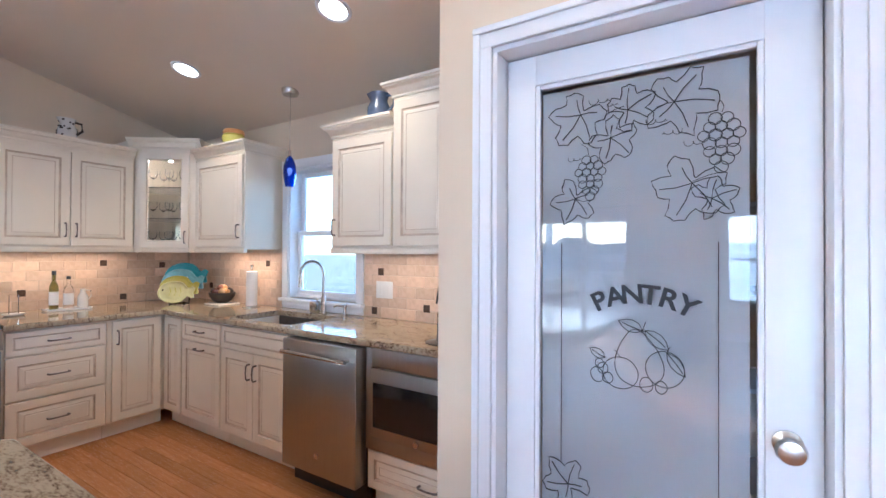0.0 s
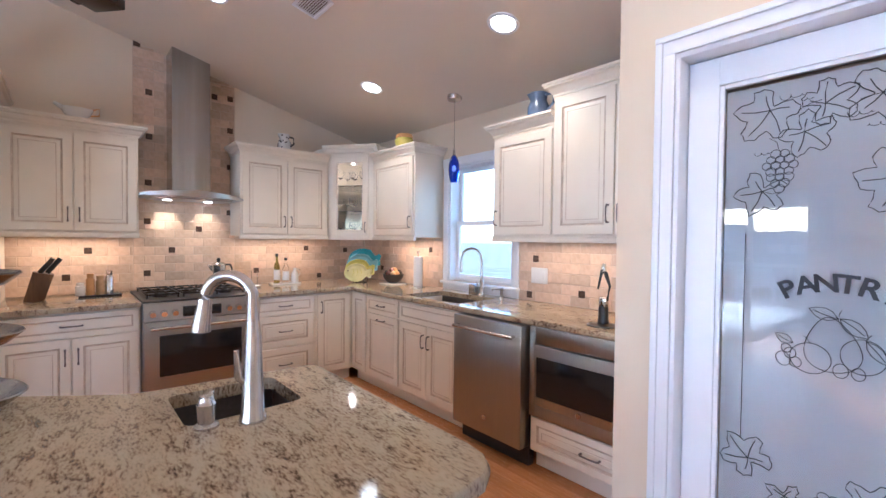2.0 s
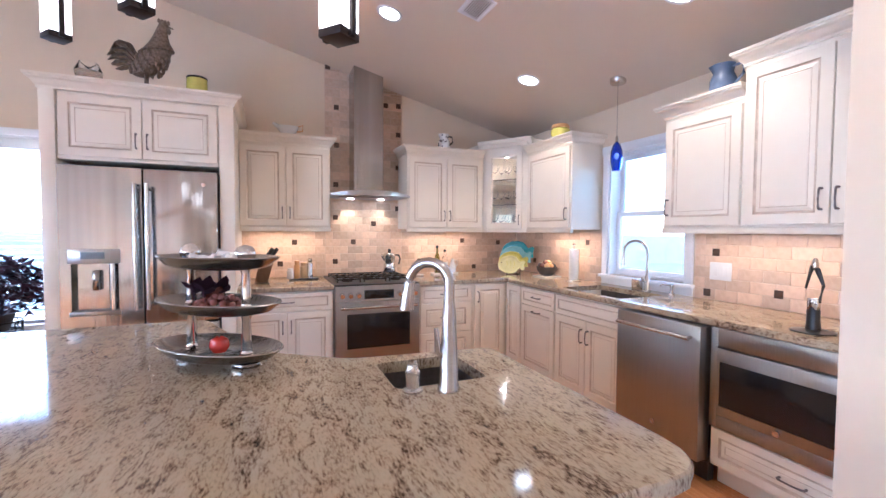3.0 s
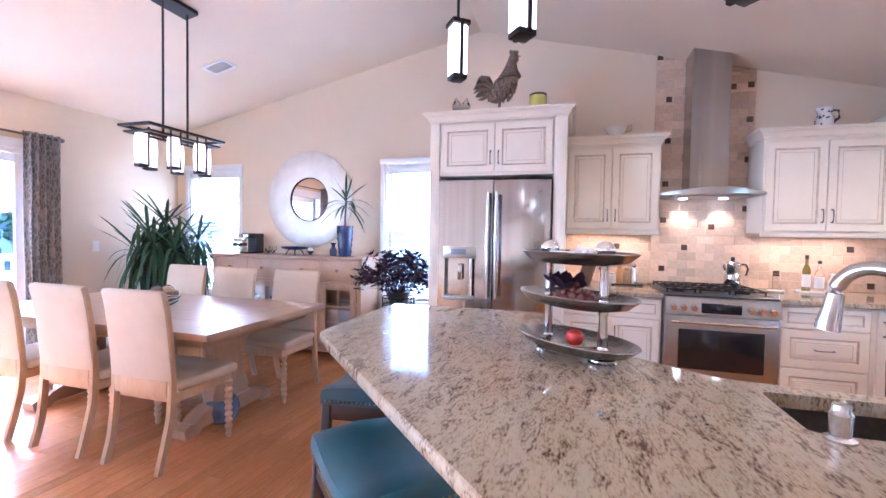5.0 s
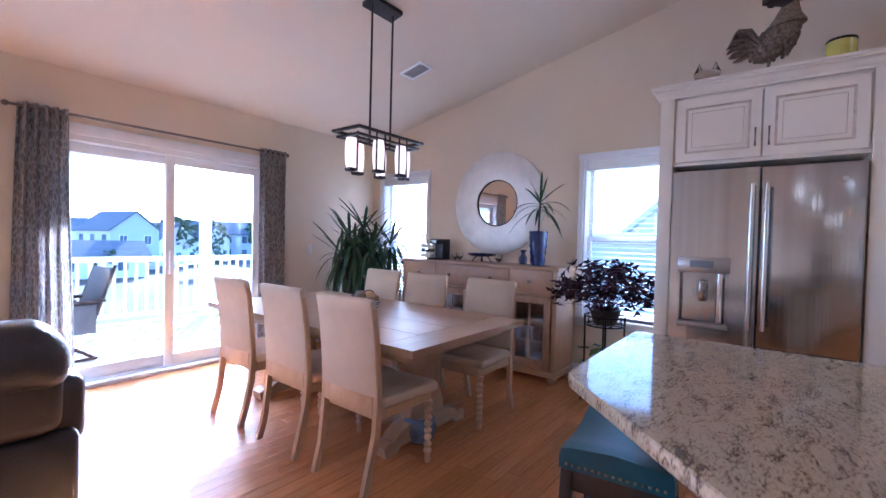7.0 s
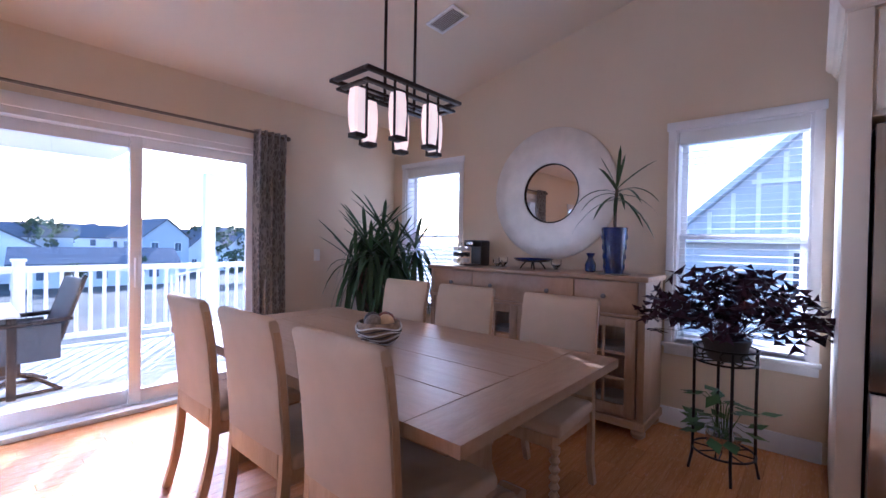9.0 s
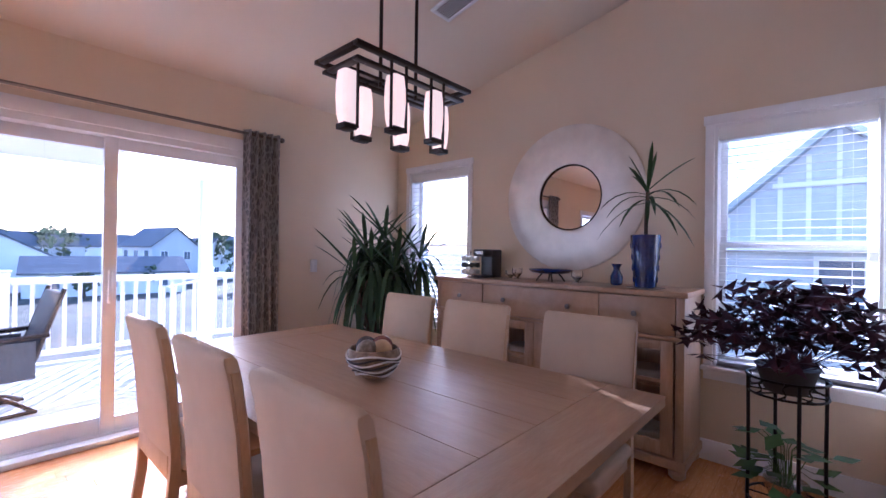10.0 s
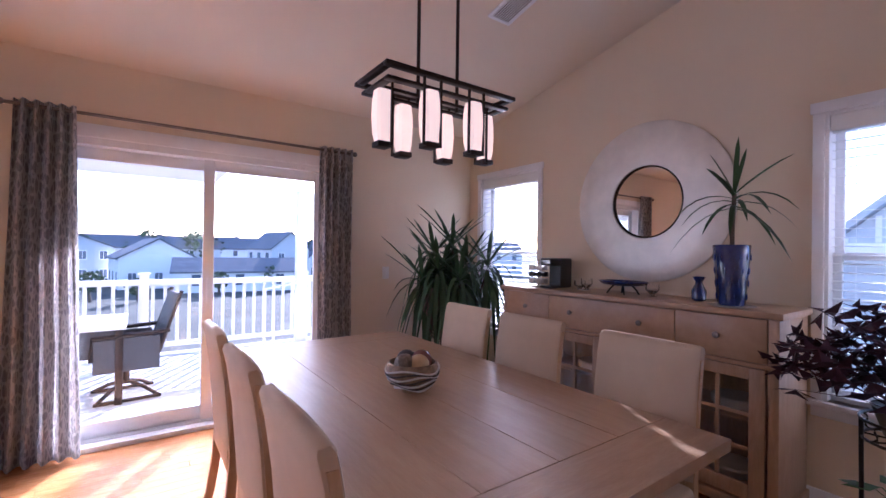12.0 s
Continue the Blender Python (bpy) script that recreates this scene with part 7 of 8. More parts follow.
jug((-4.18, 1.385, 2.2515), 0.155, 0.06, M_WHITEC, M_CLAY, "white ceramic jug with dark spots on the cabinet", 0)
jug((-1.72, 2.19, 2.2165), 0.17, 0.075, M_BLUEJ, None, "blue-grey glazed jug on the cabinet", -90)
PO = thing("terracotta_pot", (-3.26, 2.18, 2.2515), "orange and green glazed pot on the cabinet", "pot")
bm = bm_new()
lathe(bm, [(0.065, 0), (0.085, 0.03), (0.09, 0.07), (0.075, 0.09), (0.068, 0.09), (0.08, 0.05)], seg=24)
part("body", bm, M_YELC, PO)
bm = bm_new()
lathe(bm, [(0.082, 0.088), (0.086, 0.10), (0.075, 0.125), (0.0, 0.13)], seg=24)
part("lid", bm, M_ORANGEC, PO)
bm = bm_new()
tube(bm, [(-0.085, 0, 0.07), (-0.12, 0, 0.06), (-0.12, 0, 0.03), (-0.085, 0, 0.02)], 0.007, 8)
part("handle", bm, M_YELC, PO)
GB = thing("gravy_boat", (-4.17, -0.18, 2.2515), "white floral gravy boat on the cabinet", "gravy boat")
bm = bm_new()
lathe(bm, [(0.05, 0), (0.045, 0.012), (0.07, 0.04), (0.085, 0.085), (0.08, 0.085), (0.06, 0.04), (0.0, 0.03)], seg=24, sx=0.7, sy=1.15)
part("bowl", bm, M_WHITEC, GB)
bm = bm_new()
tube(bm, [(0, 0.09, 0.085), (0, 0.13, 0.105), (0, 0.13, 0.05), (0, 0.08, 0.04)], 0.007, 8)
part("handle", bm, M_ORANGEC, GB)
bm = bm_new()
tube(bm, [(0, -0.08, 0.075), (0, -0.13, 0.105)], [0.02, 0.012], 8)
part("spout", bm, M_WHITEC, GB)
CU = thing("yellow_crock", (-3.52, -0.825, 2.368), "yellow-green crock with a dark rim on the fridge cabinet", "crock")
bm = bm_new()
lathe(bm, [(0.06, 0), (0.068, 0.01), (0.066, 0.095), (0.06, 0.095), (0.058, 0.02)], seg=28)
part("body", bm, M_YELC, CU)
bm = bm_new()
lathe(bm, [(0.0665, 0.092), (0.069, 0.098), (0.066, 0.106), (0.059, 0.106), (0.059, 0.092)], seg=28)
part("rim", bm, M_IRON, CU)
bm = bm_new()
lathe(bm, [(0.05, 0), (0.07, 0.02), (0.078, 0.06), (0.06, 0.10), (0.052, 0.12), (0.046, 0.12), (0.07, 0.06)], seg=24)
solid("glass_jar", bm, M_GLASS, "clear round glass jar on the fridge cabinet", "jar", (-3.53, -1.46, 2.368))

# rooster figure
bm = bm_new()
# body and neck: one tapering form leaning forward
rows = []
prof = ((0.085, -0.045, 0.03), (0.10, -0.045, 0.065), (0.14, -0.03, 0.088), (0.19, -0.005, 0.10), (0.235, 0.02, 0.098), (0.268, 0.038, 0.086),
        (0.272, 0.040, 0.104), (0.282, 0.044, 0.10), (0.33, 0.050, 0.068), (0.38, 0.058, 0.048), (0.42, 0.066, 0.038), (0.45, 0.074, 0.034), (0.475, 0.078, 0.028), (0.49, 0.08, 0.012))
for z, y, r in prof:
    rows.append([bm.verts.new((0.78 * r * math.cos(2 * math.pi * k / 18), y + r * math.sin(2 * math.pi * k / 18), z + 0.12 * r * math.sin(2 * math.pi * k / 18))) for k in range(18)])
for p, q in zip(rows, rows[1:]):
    for k in range(18):
        bm.faces.new((p[k], p[(k + 1) % 18], q[(k + 1) % 18], q[k]))
bm.faces.new(rows[0][::-1]), bm.faces.new(rows[-1])
# beak, comb, wattle
tube(bm, [(0, 0.10, 0.455), (0, 0.142, 0.448)], [0.013, 0.002], 6)
for i in range(4):
    blob(bm, (0, 0.052 + 0.019 * i, 0.492 - 0.003 * i), 0.015, 1, sc=(0.4, 0.8, 1.3))
blob(bm, (0, 0.112, 0.425), 0.016, 1, sc=(0.45, 0.8, 1.5))
# tail: overlapping curved plumes that rise and fall back
for i in range(13):
    t = i / 12
    side = 0.016 * (i % 3 - 1)
    up, back = 0.135 - 0.20 * t, 0.155 + 0.035 * math.sin(math.pi * t)
    pts = [(side * 0.5, -0.05 - 0.01 * t, 0.165 - 0.03 * t), (side, -0.05 - back * 0.5, 0.20 + up * 0.75), (side * 1.3, -0.05 - back * 0.88, 0.19 + up * 0.95), (side * 1.5, -0.06 - back, 0.165 + up * 0.62)]
    tube(bm, pts, [0.022, 0.027, 0.022, 0.006], 6, flat=0.5)
# scale-like feather plates
for r in range(6):
    for k in range(11):
        a = 2 * math.pi * (k + 0.5 * (r % 2)) / 11
        z = 0.115 + 0.027 * r
        y, rr = -0.04 + 0.07 * (z - 0.10) / 0.17, 0.078 + 0.024 * math.sin(math.pi * min(1, (z - 0.08) / 0.2))
        blob(bm, (0.76 * rr * math.cos(a), y + rr * math.sin(a), z), 0.020, 1, sc=(0.45, 0.6, 1.0))
for s in (-0.03, 0.03):
    tube(bm, [(s, -0.03, 0.10), (s, -0.03, 0.02), (s, 0.01, 0.006)], 0.010, 6)
    tube(bm, [(s, -0.03, 0.012), (s + 0.02, 0.005, 0.006)], 0.008, 6)
solid("rooster_figure", bm, M_FEATHER, "rusty metal rooster figure on the fridge cabinet", "figurine", (-3.58, -1.115, 2.368))

# ---- tiered tray on the island ----
TT = thing("tiered_tray", (-1.585, -0.53, CT), "three-tier oval pewter serving tray with turned posts", "serving tray", 48)
TT.scale = (0.88, 0.88, 0.88)
for s in (-0.14, 0.14):
    bm = bm_new()
    lathe(bm, [(0.052, 0.0), (0.054, 0.008), (0.046, 0.014), (0.05, 0.022), (0.03, 0.028)], (s, 0, 0), 28)
    part("foot", bm, M_CHROME, TT, "polished foot")
for z, k in ((0.030, 1.0), (0.205, 0.98), (0.375, 0.96)):
    bm = bm_new()
    lathe(bm, [(0.19, 0.0), (0.24, 0.012), (0.275, 0.038), (0.285, 0.045), (0.282, 0.049), (0.268, 0.041), (0.235, 0.017), (0.185, 0.006), (0.0, 0.005)], (0, 0, z), 56, sx=k, sy=0.55 * k)
    part("tier", bm, M_PEWTRAY, TT, "oval hammered pewter tray")
for s in (-0.14, 0.14):
    for z in (0.036, 0.211):
        bm = bm_new()
        lathe(bm, [(0.026, 0), (0.026, 0.006), (0.022, 0.010), (0.024, 0.016), (0.020, 0.022), (0.0195, 0.03), (0.0155, 0.14), (0.018, 0.150), (0.021, 0.164)], (s, 0, z + 0.005), 20)
        part("post", bm, M_CHROME, TT)
    bm = bm_new()
    lathe(bm, [(0.020, 0), (0.013, 0.012), (0.018, 0.020), (0.036, 0.040), (0.039, 0.056), (0.030, 0.075), (0.012, 0.086), (0.0, 0.088)], (s, 0, 0.381), 20)
    part("knob", bm, M_CHROME, TT)
rz48 = Matrix.Rotation(radians(48), 3, "Z")


def on_tray(x, y, z):
    v = rz48 @ Vector((x, y, 0)) * 0.88
    return (-1.585 + v.x, -0.53 + v.y, CT + z)


PL = solid("glass_plate", (lambda b: (lathe(b, [(0.05, 0), (0.09, 0.006), (0.098, 0.012), (0.09, 0.009), (0.0, 0.004)], seg=32), b)[1])(bm_new()), M_GLASS, "clear glass plate on the lower tier", "plate", on_tray(0.0, -0.01, 0.0325))
AP = thing("apple", on_tray(0.015, -0.01, 0.042), "shiny red apple on a glass plate", "apple")
bm = bm_new()
lathe(bm, [(0.010, 0.003), (0.021, 0.002), (0.030, 0.015), (0.0325, 0.029), (0.028, 0.045), (0.015, 0.053), (0.005, 0.048), (0.0, 0.045)], seg=24)
part("fruit", bm, M_APPLE, AP)
bm = bm_new()
tube(bm, [(0, 0, 0.045), (0.002, 0, 0.062)], 0.0015, 6)
part("stalk", bm, M_BARK, AP)
GR = thing("grape_bunch", on_tray(0.0, 0.0, 0.187), "bunch of red grapes with dark leaves on the middle tier", "grapes", 48)
gr = random.Random(9)
bm = bm_new()
blob(bm, (0, 0, 0), 0.0125, 2)
grape_mesh = mesh_of("grape", bm, M_GRAPE)
for i in range(60):
    a, r = gr.uniform(0, 6.28), gr.uniform(0, 1) ** 0.6
    o = new("grape", grape_mesh)
    o.parent, o.location = GR, (0.095 * r * math.cos(a), 0.062 * r * math.sin(a), 0.016 + 0.06 * (1 - r) * gr.uniform(0.2, 1))
for k in range(5):
    bm = bm_new()
    a = k * 1.3
    c_ = Vector((0.05 * math.cos(a) - 0.04, 0.04 * math.sin(a), 0.07))
    pts = [c_ + Vector((0.045 * math.cos(t) * (0.7 + 0.3 * math.cos(5 * t)), 0.02 * math.sin(2 * t), 0.045 * math.sin(t) * (0.7 + 0.3 * math.cos(5 * t)))) for t in [2 * math.pi * i / 20 for i in range(20)]]
    vs = [bm.verts.new(p) for p in pts]
    cc = bm.verts.new(c_)
    for i in range(20):
        bm.faces.new((cc, vs[i], vs[(i + 1) % 20]))
    bmesh.ops.solidify(bm, geom=bm.faces, thickness=0.0015)
    part("leaf", bm, M_PURPLE, GR, "dry dark grape leaf")
for x, y, r, m, nm, lb in ((-0.08, -0.03, 0.034, M_CLOTH, "napkin", "white folded napkin on the top tier"), (-0.01, 0.03, 0.030, M_BREAD, "shell", "tan sea shell on the top tier"), (0.05, -0.01, 0.045, M_CLOTH, "napkin", "white crumpled napkin on the top tier"), (-0.08, -0.065, 0.028, M_BLUEJ, "napkin", "blue folded napkin on the top tier")):
    bm = bm_new()
    blob(bm, (0, 0, r * 0.5), r, 3, 0.9, (1.4, 0.9, 0.6))
    for v in bm.verts:
        v.co.z = max(v.co.z, 0.0)
    solid(nm, bm, m, lb, "napkin" if nm == "napkin" else "shell", on_tray(x, y, 0.3362), 48)

# ---- etched drawing on the pantry glass ----
ET = DY0 + 0.0150


def etch(name, lines, label, r=0.0021):
    bm = bm_new()
    for pts in lines:
        tube(bm, [(x, ET, z) for x, z in pts], r, 5, flat=0.5)
    part(name, bm, M_ETCH, leaf, label)


# half outline of a grape leaf: (angle from the middle lobe, reach)
LOBES = ((0, 1.0), (14, 0.88), (30, 0.60), (44, 0.80), (57, 0.94), (74, 0.84), (92, 0.48), (108, 0.70), (128, 0.78), (150, 0.62), (172, 0.15))


def vine_leaf(cx, cz, s, turn, seed=0):
    """Lobed leaf outline with toothed edges and its main veins."""
    r = random.Random(seed + int(1000 * (cx + cz)))
    half = [(radians(a), k * r.uniform(0.92, 1.08)) for a, k in LOBES]
    ring = [(-a, k * r.uniform(0.9, 1.1)) for a, k in half[:0:-1]] + half
    pts = [(cx + s * k * math.cos(a + turn), cz + s * k * math.sin(a + turn)) for a, k in ring]
    pts.append(pts[0])
    out = []
    for p, q in zip(pts, pts[1:]):
        d = r.choice((-1, 1)) * 0.035
        out += [p, ((p[0] + q[0]) / 2 + d * (q[1] - p[1]) * 2, (p[1] + q[1]) / 2 - d * (q[0] - p[0]) * 2)]
    out.append(pts[-1])
    lines = [out]
    for a, k in ((0, 0.86), (58, 0.74), (-58, 0.74), (128, 0.46), (-128, 0.46)):
        t = turn + radians(a)
        lines.append([(cx, cz), (cx + 0.5 * k * s * math.cos(t + 0.10), cz + 0.5 * k * s * math.sin(t + 0.10)), (cx + k * s * math.cos(t), cz + k * s * math.sin(t))])
    return lines


def circle(cx, cz, r, n=18):
    return [(cx + r * math.cos(2 * math.pi * i / n), cz + r * math.sin(2 * math.pi * i / n)) for i in range(n + 1)]


def grapes(cx, cz, s):
    """An egg-shaped bunch of overlapping round grapes, s high."""
    out = []
    for row, n in enumerate((2, 3, 4, 3, 3, 2, 1)):
        for k in range(n):
            out.append(circle(cx + (k - (n - 1) / 2) * 0.165 * s, cz + (0.40 - 0.135 * row) * s, (0.088 if (row + k) % 3 else 0.10) * s, 14))
    return out


def curl(cx, cz, s, d=1):
    return [(cx + d * s * (0.25 * i / 20 * 4) - d * s * 0.10 * math.sin(i * 0.75), cz + s * 0.16 * math.cos(i * 0.75) * (1 - i / 26)) for i in range(21)]


for cx, cz, s, t in ((-0.259, 1.785, 0.100, 4.05), (-0.132, 1.778, 0.080, 0.5), (-0.176, 1.706, 0.078, 5.5), (-0.018, 1.780, 0.106, 6.15), (-0.274, 1.540, 0.078, 4.3), (0.023, 1.562, 0.104, 4.30), (0.066, 1.520, 0.064, 0.35), (-0.293, 0.700, 0.085, 2.3), (-0.010, 0.660, 0.085, 1.2), (0.055, 0.62, 0.07, 0.4), (-0.20, 0.62, 0.06, 5.0)):
    etch("etched_vine_leaf", vine_leaf(cx, cz, s, t), "etched grape leaf outline", 0.0026)
for cx, cz, s in ((-0.232, 1.598, 0.130), (0.086, 1.660, 0.152), (-0.10, 0.60, 0.14)):
    etch("etched_grapes", grapes(cx, cz, s), "etched grape bunch outline", 0.0021)
etch("etched_tendril", [curl(-0.235, 1.815, 0.06), curl(-0.085, 1.735, 0.055), curl(0.0, 1.70, 0.05, -1), curl(-0.295, 1.655, 0.04, 1), curl(0.005, 1.665, 0.05), curl(-0.185, 1.80, 0.03),
                        [(-0.191, 1.772), (-0.165, 1.785), (-0.14, 1.79)], [(-0.06, 1.773), (-0.04, 1.778), (-0.018, 1.78)], [(0.085, 1.765), (0.092, 1.75), (0.088, 1.735)], [(0.086, 1.585), (0.06, 1.580), (0.023, 1.567)],
                        [(-0.259, 1.70), (-0.24, 1.685), (-0.236, 1.664)], [(-0.228, 1.535), (-0.25, 1.53), (-0.274, 1.54)]], "etched curling tendrils", 0.0016)
for bx_, z0, z1 in ((-0.314, 0.757, 1.41), (0.080, 0.60, 1.41)):
    etch("etched_line", [[(bx_, z1), (bx_, (z0 + z1) / 2), (bx_, z0)]], "etched border line", 0.0022)


def oval(cx, cz, a, b, tilt=0.0, pinch=0.0, n=32):
    out = []
    for i in range(n + 1):
        t = 2 * math.pi * i / n
        x, z = a * math.sin(t) * (1 - pinch * math.cos(t)), b * math.cos(t)
        out.append((cx + x * math.cos(tilt) - z * math.sin(tilt), cz + x * math.sin(tilt) + z * math.cos(tilt)))
    return out


def blade(x0, z0, x1, z1, w):
    """A pointed fruit leaf with a midrib."""
    d = Vector((x1 - x0, z1 - z0))
    n_ = Vector((-d.y, d.x)).normalized() * w
    p = Vector((x0, z0))
    side = [(0, 0), (0.25, 0.8), (0.5, 1.0), (0.75, 0.7), (1, 0)]
    up = [tuple(p + d * t + n_ * k) for t, k in side]
    dn = [tuple(p + d * t - n_ * k) for t, k in side]
    return [up, dn, [tuple(p), tuple(p + d * 0.5 + n_ * 0.12), tuple(p + d * 0.85)]]


etch("etched_fruit", [oval(-0.105, 1.095, 0.058, 0.078, 0.10, 0.38), oval(-0.040, 1.073, 0.046, 0.048), oval(-0.150, 1.048, 0.046, 0.044), oval(-0.084, 1.026, 0.016, 0.020), oval(-0.048, 1.024, 0.014, 0.017),
                      oval(-0.212, 1.035, 0.017, 0.021, 0.3), oval(-0.196, 1.055, 0.014, 0.016), oval(-0.183, 1.030, 0.014, 0.015), oval(-0.205, 1.068, 0.012, 0.013),
                      [(-0.092, 1.165), (-0.090, 1.183), (-0.085, 1.195)], [(-0.035, 1.118), (-0.030, 1.130), (-0.024, 1.136)], [(-0.150, 1.09), (-0.158, 1.105), (-0.166, 1.110)],
                      *blade(-0.092, 1.170, -0.155, 1.193, 0.017), *blade(-0.088, 1.172, -0.030, 1.125, 0.018), *blade(-0.035, 1.118, 0.008, 1.060, 0.014), *blade(-0.190, 1.085, -0.232, 1.108, 0.013)], "etched still life of fruit", 0.0022)
for i, chx in enumerate("PANTRY"):
    cu = bpy.data.curves.new("letter", "FONT")
    cu.body, cu.size, cu.align_x, cu.extrude = chx, 0.076, "CENTER", 0.0004
    cu.offset = 0.0018
    tmp = new("letter", cu)
    bpy.context.view_layer.update()
    me = bpy.data.meshes.new_from_object(tmp.evaluated_get(bpy.context.evaluated_depsgraph_get()))
    bpy.data.objects.remove(tmp)
    bpy.data.curves.remove(cu)
    me.materials.clear()
    me.materials.append(M_ETCH)
    o = new("etched_letter", me)
    o.parent = leaf
    a = radians(26 - 52 * i / 5)
    o.matrix_basis = Matrix.Translation((-0.097, ET, 1.02)) @ Matrix.Rotation(a, 4, "Y").inverted() @ Matrix.Translation((0, 0, 0.225)) @ Matrix.Rotation(radians(90), 4, "X") @ Matrix.Diagonal((1.0, 0.95, 1, 1))

# ---- outdoors ----
GZ = -4.3
bm = bm_new()
box(bm, -900, -1500, GZ - 0.5, 900, 700, GZ)
solid("ground", bm, M_GROUND, "flat sandy grass ground to the horizon", "ground", kind="structure", smooth=False)
DKZ = -0.10
dk = thing("deck", (0, 0, 0), "white board deck outside the sliding door", "deck", kind="structure")
bm = bm_new()
box(bm, -6.2, -9.1, DKZ - 0.25, 3.4, SY - 0.165, DKZ - 0.03)
part("joists", bm, M_DECK, dk)
bm = bm_new()
box(bm, -4.8, -0.068, -0.0125, 4.8, 0.068, 0.0125, 0.004)
me = mesh_of("deck_board", bm, M_DECK, False)
yy = SY - 0.24
while yy > -9.1:
    o = new("deck_board", me)
    o.parent, o.location = dk, (-1.4, yy, DKZ - 0.0125)
    yy -= 0.144
RL = thing("deck_railing", (0, 0, 0), "white vinyl deck railing with square balusters", "railing")
for z0, z1 in ((DKZ + 0.08, DKZ + 0.14), (DKZ + 0.94, DKZ + 1.02)):
    bm = bm_new()
    box(bm, -6.1, -9.05, z0, 3.3, -8.98, z1, 0.006)
    part("rail", bm, M_VINYL, RL)
for x in (-6.1, -3.72, -1.55, 0.7, 3.2):
    bm = bm_new()
    box(bm, x - 0.055, -9.07, DKZ, x + 0.055, -8.96, DKZ + 1.08, 0.006)
    box(bm, x - 0.07, -9.085, DKZ + 1.08, x + 0.07, -8.945, DKZ + 1.11, 0.006)
    part("post", bm, M_VINYL, RL)
bm = bm_new()
box(bm, -0.02, -0.02, 0, 0.02, 0.02, 0.81, 0.002)
me = mesh_of("baluster", bm, M_VINYL, False)
xx = -6.0
while xx < 3.2:
    o = new("baluster", me)
    o.parent, o.location = RL, (xx, -9.015, DKZ + 0.135)
    xx += 0.145
HR = thing("stair_handrail", (-3.05, -8.2, DKZ), "thin metal handrail at the deck stair", "handrail")
bm = bm_new()
tube(bm, [(0, 0, 0), (0, 0, 0.92), (-0.55, 0.0, 1.02), (-0.62, 0, 0.97)], 0.018, 8)
tube(bm, [(0.12, 0, 0), (0.12, 0, 0.90), (0, 0, 0.92)], 0.018, 8)
part("bar", bm, M_VINYL, HR)
PC = thing("porch_post", (-3.62, -8.85, DKZ), "white square porch column", "column", kind="structure")
bm = bm_new()
box(bm, -0.075, -0.075, 0, 0.075, 0.075, 2.4, 0.006)
part("shaft", bm, M_VINYL, PC)
bm = bm_new()
box(bm, -2.25, -8.3, 2.24, 3.4, SY - 0.17, 2.30)
box(bm, -2.25, -8.36, 2.24, 3.4, -8.3, 2.55)
box(bm, -2.31, -8.36, 2.24, -2.25, SY - 0.17, 2.55)
solid("porch_roof", bm, M_VINYL, "white porch soffit and fascia over the deck", "porch roof", kind="structure", smooth=False)


def patio_chair(loc, rz):
    c = thing("patio_chair", loc, "grey wicker swivel patio chair with a sling back", "patio chair", rz, "patio furniture")
    bm = bm_new()
    box(bm, -0.26, -0.24, 0.40, 0.26, 0.28, 0.46, 0.02)
    part("seat", bm, M_WICKER, c)
    bm = bm_new()
    box(bm, -0.25, -0.26, 0.44, 0.25, -0.22, 1.0, 0.015)
    for v in bm.verts:
        v.co.y -= 0.30 * (v.co.z - 0.44)
    part("backrest", bm, M_WICKER, c)
    for s in (-1, 1):
        bm = bm_new()
        box(bm, s * 0.27 - 0.012, -0.24, 0.30, s * 0.27 + 0.012, 0.27, 0.61, 0.005)
        part("side_panel", bm, M_WICKER, c)
        bm = bm_new()
        tube(bm, [(s * 0.28, 0.28, 0.42), (s * 0.28, 0.28, 0.62), (s * 0.28, -0.32, 0.65)], 0.022, 8)
        part("armrest", bm, M_BRONZE, c)
        bm = bm_new()
        tube(bm, [(s * 0.26, -0.23, 0.44), (s * 0.26, -0.32, 0.72), (s * 0.26, -0.42, 1.03)], 0.018, 8)
        part("back_upright", bm, M_BRONZE, c)
    bm = bm_new()
    cyl(bm, (0, 0, 0.12), (0, 0, 0.40), 0.03, seg=12)
    part("swivel_post", bm, M_BRONZE, c)
    bm = bm_new()
    for k in range(4):
        a = k * math.pi / 2 + 0.785
        tube(bm, [(0, 0, 0.15), (0.18 * math.cos(a), 0.18 * math.sin(a), 0.10), (0.34 * math.cos(a), 0.34 * math.sin(a), 0.02)], 0.018, 8)
    for x in (-0.24, 0.24):
        tube(bm, [(x, -0.26, 0.018), (x, 0.26, 0.018)], 0.016, 8)
    part("base", bm, M_BRONZE, c)
    return c


